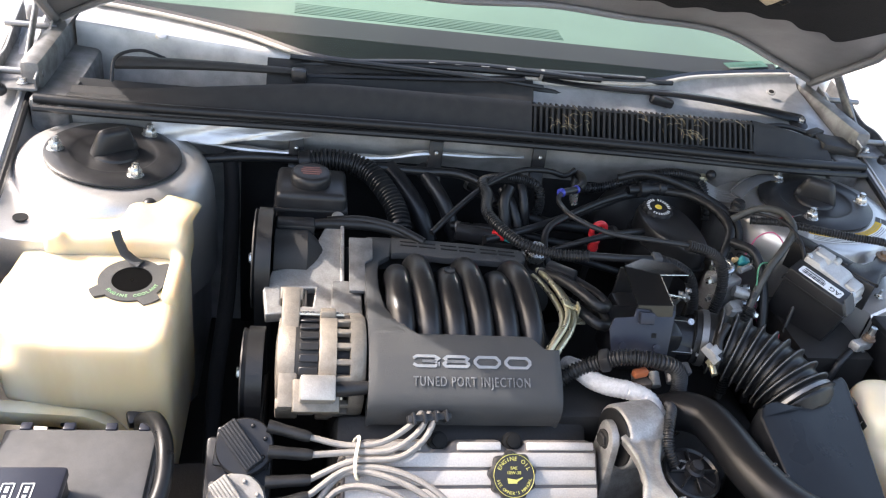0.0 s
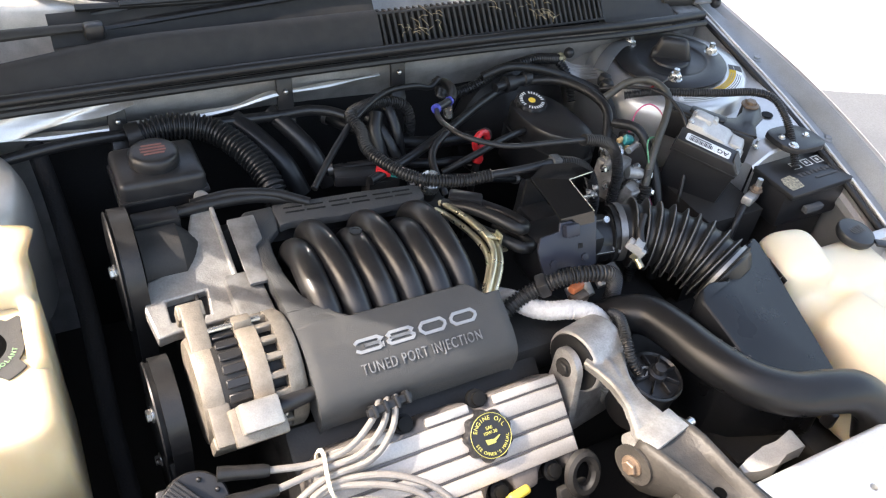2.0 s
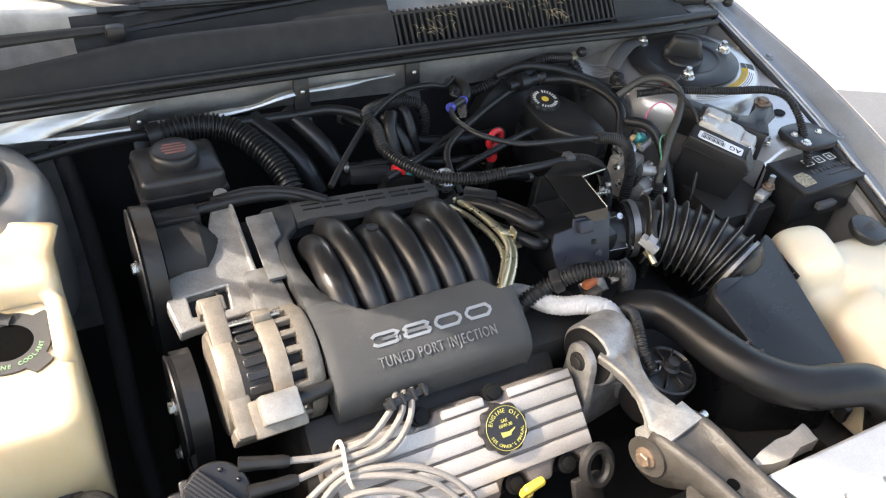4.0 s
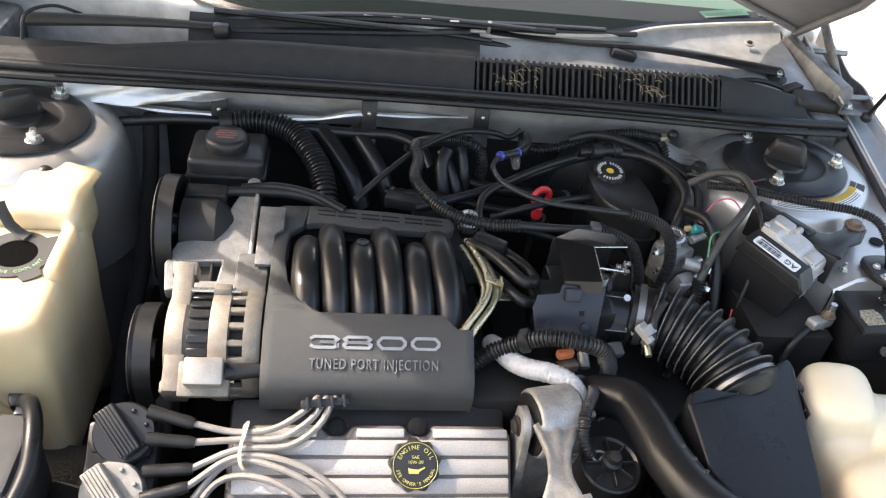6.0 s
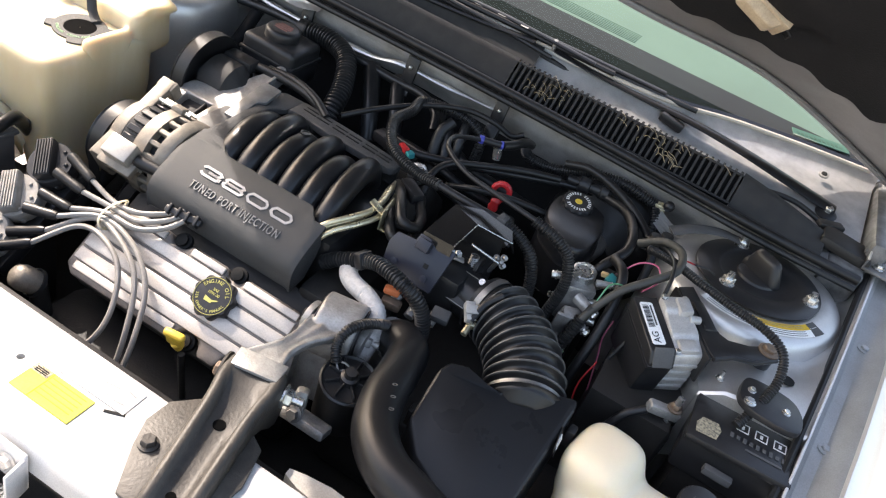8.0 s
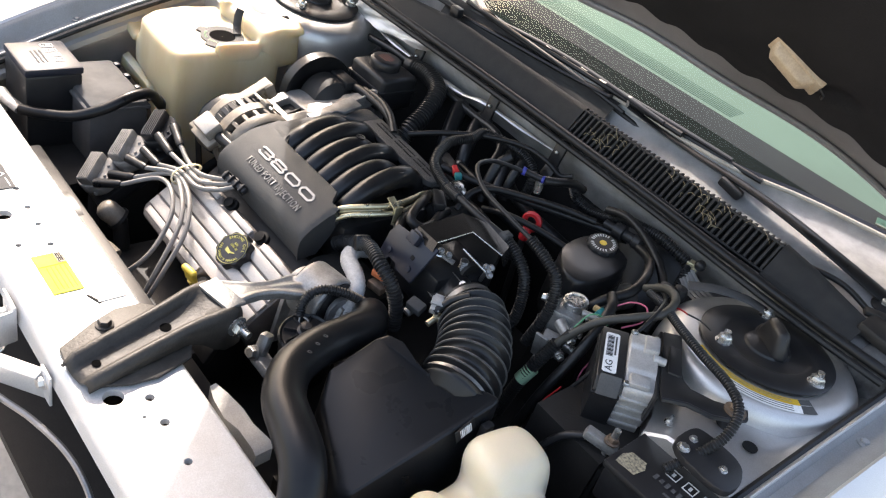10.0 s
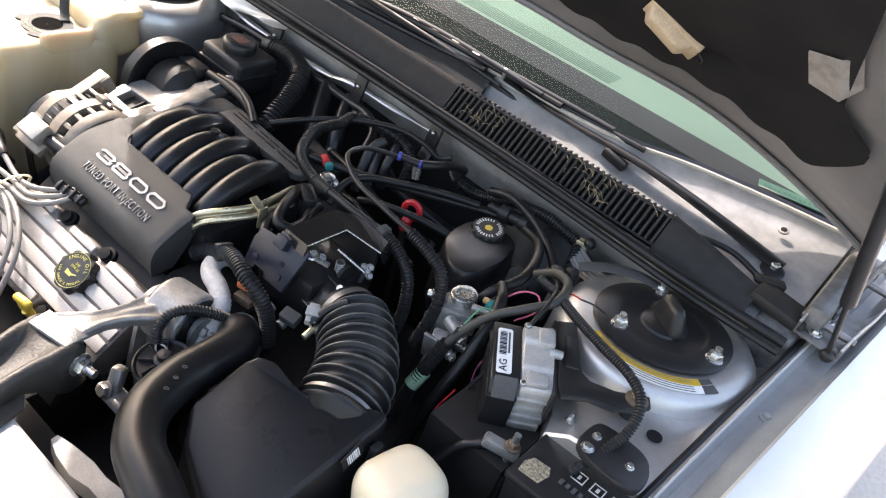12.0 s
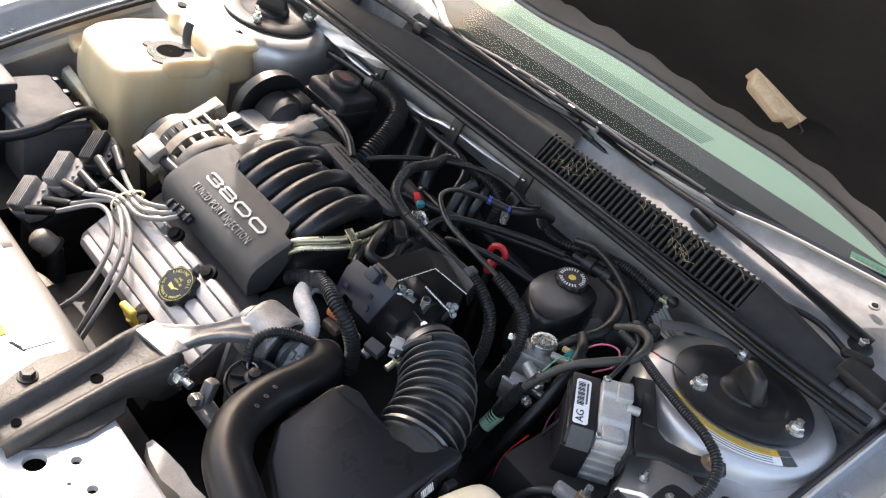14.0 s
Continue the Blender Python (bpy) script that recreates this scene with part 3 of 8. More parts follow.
# stickers on the tie bar
st = thing("yellow_sticker", (-0.03, -0.725, TIE_Z), "yellow caution sticker on the tie bar", "sticker")
part("paper", Geo().box((0.086, 0.040, 0.0012), pose(-0.031, -0.726, TIE_Z + 0.0012), 0.0004, 1), LABEL_YELLOW, st)
part("heading", Geo().box((0.023, 0.010, 0.0010), pose(-0.061, -0.7125, TIE_Z + 0.0021), 0.0002, 1), LABEL_TAN, st, "dark heading block")
for k in range(3):
    part("text_bar", Geo().box((0.017, 0.0013, 0.0006), pose(-0.061, -0.7105 - 0.0025 * k, TIE_Z + 0.0029)), INK, st)
for k in range(5):
    part("text_bar", Geo().box((0.050, 0.0010, 0.0006), pose(-0.020, -0.712 - 0.006 * k, TIE_Z + 0.0020)), LABEL_AMBER, st)
part("fold", Geo().box((0.0008, 0.040, 0.0006), pose(-0.047, -0.726, TIE_Z + 0.0020)), LABEL_AMBER, st)
st = thing("belt_sticker", (-0.29, -0.735, TIE_Z), "grey belt routing sticker on the tie bar", "sticker")
part("paper", Geo().box((0.105, 0.052, 0.0012), pose(-0.294, -0.735, TIE_Z + 0.0012), 0.0004, 1), LABEL_GREY, st)
BZ = TIE_Z + 0.0022
for x, y, r in ((-0.281, -0.722, 0.005), (-0.272, -0.735, 0.005), (-0.279, -0.748, 0.0065), (-0.260, -0.752, 0.006)):
    g = Geo().tube([Vector((x + r * math.cos(a), y + r * math.sin(a), BZ)) for a in [2 * math.pi * j / 20 for j in range(21)]], 0.0006, 5)
    part("pulley_drawing", g, INK_WHITE, st, "white outline circle")
part("belt_drawing", Geo().tube(spline([(x, y, BZ) for x, y in ((-0.288, -0.722), (-0.288, -0.750), (-0.279, -0.757), (-0.270, -0.742), (-0.266, -0.752), (-0.260, -0.760), (-0.252, -0.750), (-0.264, -0.732), (-0.274, -0.724), (-0.280, -0.714), (-0.288, -0.722))], 0.004), 0.0007, 5), INK_WHITE, st)
for k in range(5):
    part("text_bar", Geo().box((0.016 - 0.004 * (k % 2), 0.0018, 0.0006), pose(-0.320, -0.732 - 0.0036 * k, TIE_Z + 0.0021)), INK_WHITE, st)
part("text_bar", Geo().box((0.024, 0.0014, 0.0006), pose(-0.258, -0.716, TIE_Z + 0.0021)), INK_WHITE, st)
st = thing("worn_sticker", (0.0, -0.68, TIE_Z), "worn pale foil sticker on the tie bar", "sticker")
part("paper", Geo().box((0.112, 0.038, 0.0008), pose(-0.010, -0.681, TIE_Z + 0.001, 0, 0, 0), 0.0003, 1), FADED, st)
for x, y, w in ((-0.050, -0.672, 0.012), (-0.044, -0.676, 0.016), (-0.048, -0.688, 0.020), (0.000, -0.690, 0.030), (0.008, -0.676, 0.018), (0.030, -0.690, 0.014), (0.034, -0.672, 0.012)):
    part("worn_print", Geo().box((w, 0.0016, 0.0005), pose(x, y, TIE_Z + 0.0017, 0, 0, 12 * math.sin(x * 300))), RAIL, st, "rubbed grey print")
# slot not cut: a black bar gives its shade
part("slot", Geo().box((0.024, 0.0040, 0.0012), pose(0.037, -0.703, TIE_Z + 0.0008, 0, 0, 24), 0.0004, 1), INK, tie, "black bar for the shade in a narrow slot")

# latch hardware in front of the tie bar
latch = thing("hood_latch", (-0.02, -0.80, 0.70), "silver hood latch brackets with bolts and coil spring", "latch")
for bx, bz in ((-0.125, 0.0), (-0.012, 0.0)):
    g = Geo().box((0.044, 0.004, 0.060), pose(bx, -0.7935, 0.738), 0.0015)
    g.box((0.004, 0.030, 0.055), pose(bx + 0.022, -0.808, 0.735, 0, 0, 8), 0.0015)
    part("bracket", g, SILVER_BRIGHT, latch)
    part("bolt", bolt(Geo(), (bx - 0.002, -0.7960, 0.742), (0, -1, 0.1), 0.008, 0.009), SILVER, latch, "painted hexagon bolt")
g = Geo().box((0.070, 0.004, 0.045), pose(0.088, -0.812, 0.722, 0, 0, 38), 0.0015)
g.box((0.070, 0.020, 0.004), pose(0.084, -0.820, 0.744, 0, 0, 38), 0.0015)
g.box((0.030, 0.004, 0.050), pose(0.118, -0.7935, 0.728), 0.0015)
part("bracket", g, SILVER_BRIGHT, latch, "bent bright latch bracket")
part("bolt", bolt(Geo(), (0.116, -0.7960, 0.735), (0, -1, 0.1), 0.008, 0.009), SILVER, latch, "painted hexagon bolt")
g = Geo().box((0.008, 0.11, 0.030), pose(-0.155, -0.845, 0.700, -12, 0, -18), 0.002)
part("lever", g, SILVER_BRIGHT, latch, "flat latch lever")
helix = [Vector((-0.105 + 0.115 * k / 240, -0.820 + 0.012 * math.cos(k * 0.55), 0.708 + 0.012 * math.sin(k * 0.55))) for k in range(241)]
part("spring", Geo().tube(helix, 0.0020, 6), ZINC, latch, "coil spring")
part("release_cable", Geo().tube(spline([(0.060, -0.850, 0.700), (0.100, -0.838, 0.705), (0.143, -0.820, 0.704), (0.202, -0.803, 0.700), (0.255, -0.798, 0.690), (0.300, -0.800, 0.66)], 0.008), 0.0042, 8), DULL, latch, "grey release cable")
part("upright", Geo().box((0.020, 0.012, 0.30), pose(0.075, -0.850, 0.56, 0, 6, 0), 0.003), RAIL, latch, "grey pressed upright")
# solid dark block added for the shade inside the grille opening
g = Geo().span((-0.70, -0.95, 0.30), (0.70, -0.90, 0.60), 0.02)
part("opening_block", g, DARK, car, "dark block in place of the shaded grille opening")

# ---- cowl ----
cowl = thing("cowl_panel", (0, 0.2, 0.93), "black plastic cowl panel with slatted air intake", "cowl panel")
CPROF = [(0.148, 0.934), (0.156, 0.939), (0.164, 0.942), (0.170, 0.946), (0.196, 0.981), (0.203, 0.986), (0.212, 0.987), (0.222, 0.978), (0.236, 0.958), (0.256, 0.940)]


def cowl_piece(x0, x1, name, label=""):
    n = max(2, int((x1 - x0) / 0.05))
    rows = []
    for i in range(n + 1):
        x = x0 + (x1 - x0) * i / n
        low = min(0.041, 0.039 * (-x - 0.30) / 0.315) if x < -0.30 else 0.03 * max(0.0, (x - 0.55) / 0.15)
        rows.append([(x, y - (0.05 * low if z > 0.95 else 0), z - (low if z > 0.95 else 0)) for y, z in CPROF])
    return part(name, Geo().sheet(rows), COWL, cowl, label)


cowl_piece(-0.72, 0.083, "plain_panel")
cowl_piece(0.532, 0.70, "plain_panel")
# near-black sheet stands in for the shaded depth behind the slats
g = Geo().sheet([[(x, y + 0.012, z - 0.010) for y, z in CPROF] for x in (0.083, 0.2, 0.35, 0.532)])
part("backing", g, PAD, cowl, "black sheet for the shade behind the slats")
g = Geo()
for z0, y0 in ((0.9435, 0.1665), (0.984, 0.2015)):
    g.cyl((0.083, y0, z0), (0.532, y0, z0), 0.0022, n=8)
part("grille_rail", g, COWL, cowl)
slat = Geo()
slat.rings([[(dx, y, z) for y, z in ((0.166, 0.9445), (0.2015, 0.9865), (0.218, 0.984), (0.214, 0.976), (0.176, 0.940))] for dx in (-0.0021, 0.0021)])
slat_mesh = None
for k in range(40):
    x = 0.089 + 0.438 * k / 39
    if slat_mesh is None:
        first = part("slat", slat, COWL, cowl)
        slat_mesh = first.data
        first.location.x = x
    else:
        o = new("slat", slat_mesh)
        hang(o, cowl)
        o.location.x = x
rows = []
for k in range(31):
    x = -0.40 + 0.50 * k / 30
    yb = 0.287 + 0.05 * max(0.0, x)
    rows.append([(x, 0.232, 0.964), (x, 0.244, 0.962 + 0.003 * math.sin(k)), (x, yb - 0.033, 0.978), (x, yb - 0.018, 0.9925), (x, yb - 0.006, 0.9985)])
part("rear_strip", Geo().sheet(rows), COWL, cowl, "dark strip up to the glass")
# straw and leaves caught in the slats
g = Geo()
rs = random.Random(4)
for k in range(48):
    x = rs.choice((rs.uniform(0.12, 0.2), rs.uniform(0.3, 0.5), rs.uniform(0.33, 0.42)))
    y = rs.uniform(0.172, 0.205)
    z = 0.948 + (y - 0.17) * 1.2 + 0.002
    a, L = rs.uniform(0, 6.3), rs.uniform(0.008, 0.026)
    g.tube(spline([(x, y, z), (x + L * 0.5 * math.cos(a), y + L * 0.3 * math.sin(a), z + 0.003 + L * 0.25 * math.sin(a)), (x + L * math.cos(a + 0.5), y + L * 0.6 * math.sin(a), z + L * 0.6 * math.sin(a))], 0.005), 0.0004, 4)
solo("straw", g, STRAW, "dry straw and bits caught in the cowl slats", "straw", kind="stuff")

seal = thing("hood_seal", (0, 0.145, 0.93), "black rubber hood seal along the cowl edge", "seal")
line = spline([(-0.765, 0.152, 0.934), (-0.6, 0.143, 0.936), (-0.3, 0.142, 0.939), (0.0, 0.142, 0.940), (0.3, 0.141, 0.937), (0.6, 0.136, 0.931), (0.77, 0.148, 0.926)], 0.03)
part("bulb", Geo().tube([p + Vector((0, 0.002, 0.008)) for p in line], 0.0085, 10), RUBBER, seal)
part("lip", Geo().tube([p + Vector((0, -0.010, -0.004)) for p in line], 0.0060, 8), RUBBER, seal)
part("carrier", Geo().tube([p + Vector((0, 0.014, -0.001)) for p in line], 0.0055, 8, True, 0.7), COWL, seal, "lighter clip carrier strip")

# painted scuttle between cowl and glass
GLASS_X = (-0.80, -0.65, -0.56, -0.45, -0.38, -0.31, -0.10, 0.25, 0.36, 0.47, 0.62, 0.80)
GLASS_Y = (0.500, 0.465, 0.435, 0.388, 0.332, 0.284, 0.285, 0.306, 0.322, 0.388, 0.436, 0.480)


def glass_line(x):
    for a, b, p, q in zip(GLASS_X, GLASS_X[1:], GLASS_Y, GLASS_Y[1:]):
        if x <= b:
            return p + (q - p) * (x - a) / (b - a)
    return GLASS_Y[-1]


def glass_y(x):
    """The lower edge of the glass in plan, with its corners eased."""
    return sum(glass_line(max(-0.8, min(0.8, x + d * 0.012))) for d in (-3, -2, -1, 0, 1, 2, 3)) / 7


rows = []
for i in range(61):
    x = -0.76 + 1.52 * i / 60
    yb = glass_y(x)
    lip = 0.007 + 0.010 * min(1.0, max(0.0, (abs(x) - 0.30) / 0.3))
    if x > 0.30:
        ease = min(1.0, (x - 0.30) / 0.08)
        rows.append([(x, 0.225, 0.930), (x, 0.245, 0.934 + 0.008 * ease), (x, 0.252, 0.938 + 0.010 * ease), (x, yb - 0.028, 0.976), (x, yb - 0.014, 0.988), (x, yb - 0.006, 0.996), (x, yb + 0.01, 0.997)])
        continue
    foot = max(0.245, yb - (0.072 if x > 0 else 0.040))
    low = 0.930 - 0.40 * min(0.15, max(0.0, yb - 0.31))
    if x < -0.34:
        wall = 0.330 + 0.2 * (-0.36 - x)
        rows.append([(x, 0.225, 0.868), (x, wall - 0.012, 0.870), (x, wall - 0.004, 0.876), (x, wall, 0.978), (x, wall + 0.004, 0.985), (x, max(wall + 0.008, yb - 0.008), 0.990), (x, yb + 0.01, 0.997)])
        continue
    rows.append([(x, 0.225, low - 0.006), (x, foot - 0.008, low), (x, foot, low + 0.004), (x, yb - lip - 0.010, 0.982), (x, yb - lip, 0.990), (x, yb - 0.006, 0.996), (x, yb + 0.01, 0.997)])
part("scuttle", Geo().sheet(rows), SCUTTLE, car, "silver painted scuttle under the windscreen")
for s in (-1, 1):
    g = Geo()
    g.span((s * 0.715, 0.16, 0.86), (s * 0.78, 0.46, 0.938), 0.010)
    g.span((s * 0.765, 0.20, 0.86), (s * 0.80, 0.50, 0.985), 0.012)
    # dark hinge colour also carries the shade on the corner's inner wall
    part("cowl_corner", g, HINGE, car, "grimy cowl corner, paint darkened for its shade")
part("rubber_plug", Geo().lathe([(0.011, 0), (0.009, 0.004), (0.002, 0.005)], (-0.60, 0.375, 0.983), (0.1, -0.3, 1), 16), SILVER, car, "round rubber plug")
part("rubber_plug", Geo().lathe([(0.006, 0), (0.005, 0.003), (0.001, 0.004)], (0.663, 0.383, 0.984), (-0.1, -0.3, 1), 16), INK, car, "small dark plug")
part("plug_ring", Geo().lathe([(0.0095, -0.002), (0.0095, 0.0015), (0.0060, 0.0020), (0.0058, 0.0)], (0.663, 0.383, 0.984), (-0.1, -0.3, 1), 20), CAST, car, "bright ring round a plug")

# windscreen and dash
screen = thing("windscreen", (0, 0.35, 1.0), "green tinted windscreen with black lower band", "windscreen")
def glass_pt(x, v):
    return (x * (1 - 0.10 * v), glass_y(x) + 0.80 * v, 0.999 + 0.46 * v)
rows = [[glass_pt(-0.74 + 1.48 * i / 60, v) for v in (0, 0.25, 0.5, 0.75, 1.0)] for i in range(61)]
pane = part("pane", Geo().sheet(rows), GLASS, screen)
pane.visible_shadow = False
rows = [[(p[0], p[1] - 0.001, p[2] + 0.002) for p in (glass_pt(-0.74 + 1.48 * i / 60, 0.0), glass_pt(-0.74 + 1.48 * i / 60, 0.006), glass_pt(-0.74 + 1.48 * i / 60, 0.012))] for i in range(61)]
part("lower_band", Geo().sheet(rows), FRIT, screen, "black ceramic lower band")
line = [Vector(glass_pt(-0.74 + 1.48 * i / 80, 0.0)) + Vector((0, -0.004, 0.001)) for i in range(81)]
part("moulding", Geo().tube(line, 0.0045, 8), MOULD, screen, "pale aged edge moulding")
dash = thing("dashboard", (0, 0.6, 0.95), "grey dashboard top behind the windscreen", "dashboard")
# dash top in three tones: dark nearest the glass, mid, then pale
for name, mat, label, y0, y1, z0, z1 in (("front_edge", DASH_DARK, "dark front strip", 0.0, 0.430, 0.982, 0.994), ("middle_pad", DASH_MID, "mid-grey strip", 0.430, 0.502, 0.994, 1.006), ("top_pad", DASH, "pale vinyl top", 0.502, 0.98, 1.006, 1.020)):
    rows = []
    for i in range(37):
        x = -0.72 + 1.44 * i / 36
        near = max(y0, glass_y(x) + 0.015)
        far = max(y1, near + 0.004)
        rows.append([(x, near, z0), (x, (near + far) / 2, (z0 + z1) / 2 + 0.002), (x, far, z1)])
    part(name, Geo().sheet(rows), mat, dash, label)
for k in range(7):
    y = 0.518 + 0.009 * k
    g = Geo().tube([Vector((-0.36 + 0.58 * i / 12, y, 1.0072 + 0.00025 * k)) for i in range(13)], 0.0009, 6)
    part("vent_slot", g, VENT, dash, "defroster slot")
tag_m = pose(0.634, 0.468, 1.0095, 10, 0, 19)
part("number_tag", Geo().box((0.118, 0.024, 0.002), tag_m, 0.0005, 1), TAG, dash, "pale green number tag")
for k in range(11):
    part("tag_bar", Geo().box((0.0055, 0.007, 0.0006), tag_m @ Matrix.Translation((-0.048 + 0.009 * k, -0.001, 0.0012))), VENT, dash)
# cabin beyond: light seats and rear wall
cab = thing("cabin", (0, 1.3, 0.9), "dim light-grey cabin interior behind the dashboard", "cabin", kind="structure")
g = Geo().span((-0.72, 1.9, 0.5), (0.72, 1.95, 1.45))
part("rear_wall", g, DASH, cab)
part("roof", Geo().span((-0.68, 1.10, 1.455), (0.68, 2.2, 1.485), 0.01), BODY_PAINT, cab, "silver roof skin")
part("floor_pan", Geo().span((-0.75, 0.30, 0.45), (0.75, 2.1, 0.50)), DASH_DARK, cab)
for s in (-1, 1):
    g = Geo().span((s * 0.74, 0.5, 0.3), (s * 0.90, 2.2, 0.98), 0.02)
    part("door_side", g, BODY_PAINT, cab, "silver door")
    g = Geo().tube(spline([(s * 0.755, 0.50, 1.0), (s * 0.72, 0.85, 1.22), (s * 0.665, 1.13, 1.46)], 0.05), 0.028, 8)
    part("pillar", g, BODY_PAINT, cab, "windscreen pillar")

# ---- hood, propped open ----
hood = thing("hood", (0, 0.36, 1.05), "open silver hood with black insulation on its underside", "hood")
HANG = radians(45)
HC, HS = math.cos(HANG), math.sin(HANG)


def hood_pt(u, v, off=0.0):
    """u across, v up the hood from its rear edge, off: towards the engine."""
    w = max(v, 0.12)
    y = 0.271 + 0.088 * u * u + 0.03 * u - w * HC
    z = 1.158 - 0.197 * u * u + w * HS
    if v < 0.12:
        # flange down to the curved rear edge
        k = 1 - v / 0.12
        a = abs(u)
        y += (0.265 + 0.03 * u + 0.488 * u * u - 0.277 * a ** 3 - y) * k
        z += (1.151 - 0.058 * u * u - 0.247 * a ** 3 - z) * k
    return (u, y - off * HS, z - off * HC)


def half_width(v):
    return 0.80 - 0.13 * v


def hood_sheet(geo, v0, v1, off, inset=0.0, n=60, m=30, wave=0.0):
    rows = []
    for i in range(n + 1):
        k = -1 + 2 * i / n
        row = []
        for j in range(m + 1):
            v = v0 + (v1 - v0) * (j / m) ** 1.5
            w = wave * math.sin(k * 13.0) * (1 - j / m) ** 3
            row.append(hood_pt(k * (half_width(v) - inset), v + w, off))
        rows.append(row)
    return geo.sheet(rows)


part("outer_skin", hood_sheet(Geo(), 0.0, 1.18, -0.03), BODY_PAINT, hood)
part("inner_frame", hood_sheet(Geo(), -0.005, 1.17, 0.0, 0.004, wave=0.008), HOOD_FRAME, hood, "silver inner frame")
def pad_edge(a):
    """How far up the hood the pad begins, by the distance from the middle."""
    bow = min(1.0, max(0.0, (a - 0.28) / 0.25))
    return 0.080 + 0.048 * bow * bow * (3 - 2 * bow) + 0.006 * math.sin(a * 75.0) + 0.105 * max(0.0, (a - 0.625) / 0.097) ** 2.6


def pad_half(v):
    """Half the pad's width; it steps in above the corner, at the sheet clip."""
    k = min(1.0, max(0.0, (v - 0.265) / 0.035))
    return 0.722 - 0.052 * k * k * (3 - 2 * k)


rows = []
for i in range(121):
    k = -1 + i / 60
    low = pad_edge(abs(k) * 0.722)
    row = [hood_pt(k * pad_half(low), low, 0.001)]
    for j in range(61):
        v = low + (1.06 - low) * (j / 60) ** 1.6
        u = k * pad_half(v)
        dent = 0.013 * math.exp(-((u - 0.497) / 0.032) ** 2 - ((v - 0.203 - 0.35 * (u - 0.497)) / 0.017) ** 2)
        row.append(hood_pt(u, v, 0.016 - dent + 0.0012 * math.sin(u * 17 + 3 * math.sin(v * 11)) * math.sin(v * 23)))
    rows.append(row)
part("insulation", Geo().sheet(rows), PAD, hood, "black insulation pad")
line = [Vector(hood_pt(-0.78 + 1.56 * i / 60, 0.0 + 0.008 * math.sin((-1 + i / 30) * 13.0), 0.006)) for i in range(61)]
part("rear_hem", Geo().tube(line, 0.009, 8, True, 0.7), HOOD_FRAME, hood, "rolled rear hem")
for s in (-1, 1):
    line = [Vector(hood_pt(s * (half_width(1.17 * i / 20) - 0.006), 1.17 * i / 20, 0.006)) for i in range(21)]
    part("side_hem", Geo().tube(line, 0.009, 8), HOOD_FRAME, hood, "rolled side hem")
line = [Vector(hood_pt(-0.65 + 1.3 * i / 20, 1.17, 0.0)) for i in range(21)]
part("front_hem", Geo().tube(line, 0.012, 8), SILVER, hood, "rolled front hem")
# under-hood lamp and a bent sheet clip
lamp = thing("underhood_lamp", (0.42, 0.143, 1.26), "aged beige lamp housing under the hood", "lamp")
m = frame_at((0.419, 0.146, 1.256), (0.087, 0.022, -0.040), Vector(hood_pt(0.4, 0.2, 1)) - Vector(hood_pt(0.4, 0.2, 0)))
part("housing", Geo().box((0.098, 0.040, 0.016), m @ Matrix.Translation((0, 0, -0.002)), 0.003, 2), BEIGE, lamp)
part("lens", Geo().box((0.084, 0.034, 0.018), m @ Matrix.Translation((-0.003, -0.001, 0.012)), 0.004, 2, 0.72), BEIGE, lamp, "tapered aged lens")
part("clip", Geo().tube([m @ Vector(p) for p in ((0.046, 0.012, 0.004), (0.060, 0.010, 0.006), (0.062, -0.004, 0.004), (0.058, -0.010, -0.002))], 0.0016, 6), DARK, lamp, "small spring clip")
# hole drawn as a black disc for its shade
part("hood_hole", Geo().lathe([(0.004, 0), (0.004, 0.001), (0.001, 0.001)], hood_pt(0.376, 0.088, 0.001), Vector(hood_pt(0.4, 0.2, 1)) - Vector(hood_pt(0.4, 0.2, 0)), 12), INK, hood)
g = Geo()
face = [Vector(p) for p in ((0.611, 0.050, 1.325), (0.650, 0.037, 1.333), (0.664, 0.087, 1.281), (0.623, 0.088, 1.285))]
side = [face[1], Vector((0.668, 0.047, 1.343)), Vector((0.681, 0.083, 1.307)), face[2]]
for quad in (face, side):
    g.rings([quad, [p + Vector((0, 0.002, 0.002)) for p in quad]])
solo("hood_clip", g, COIL_GREY, "bent grey sheet metal clip under the hood", "clip")

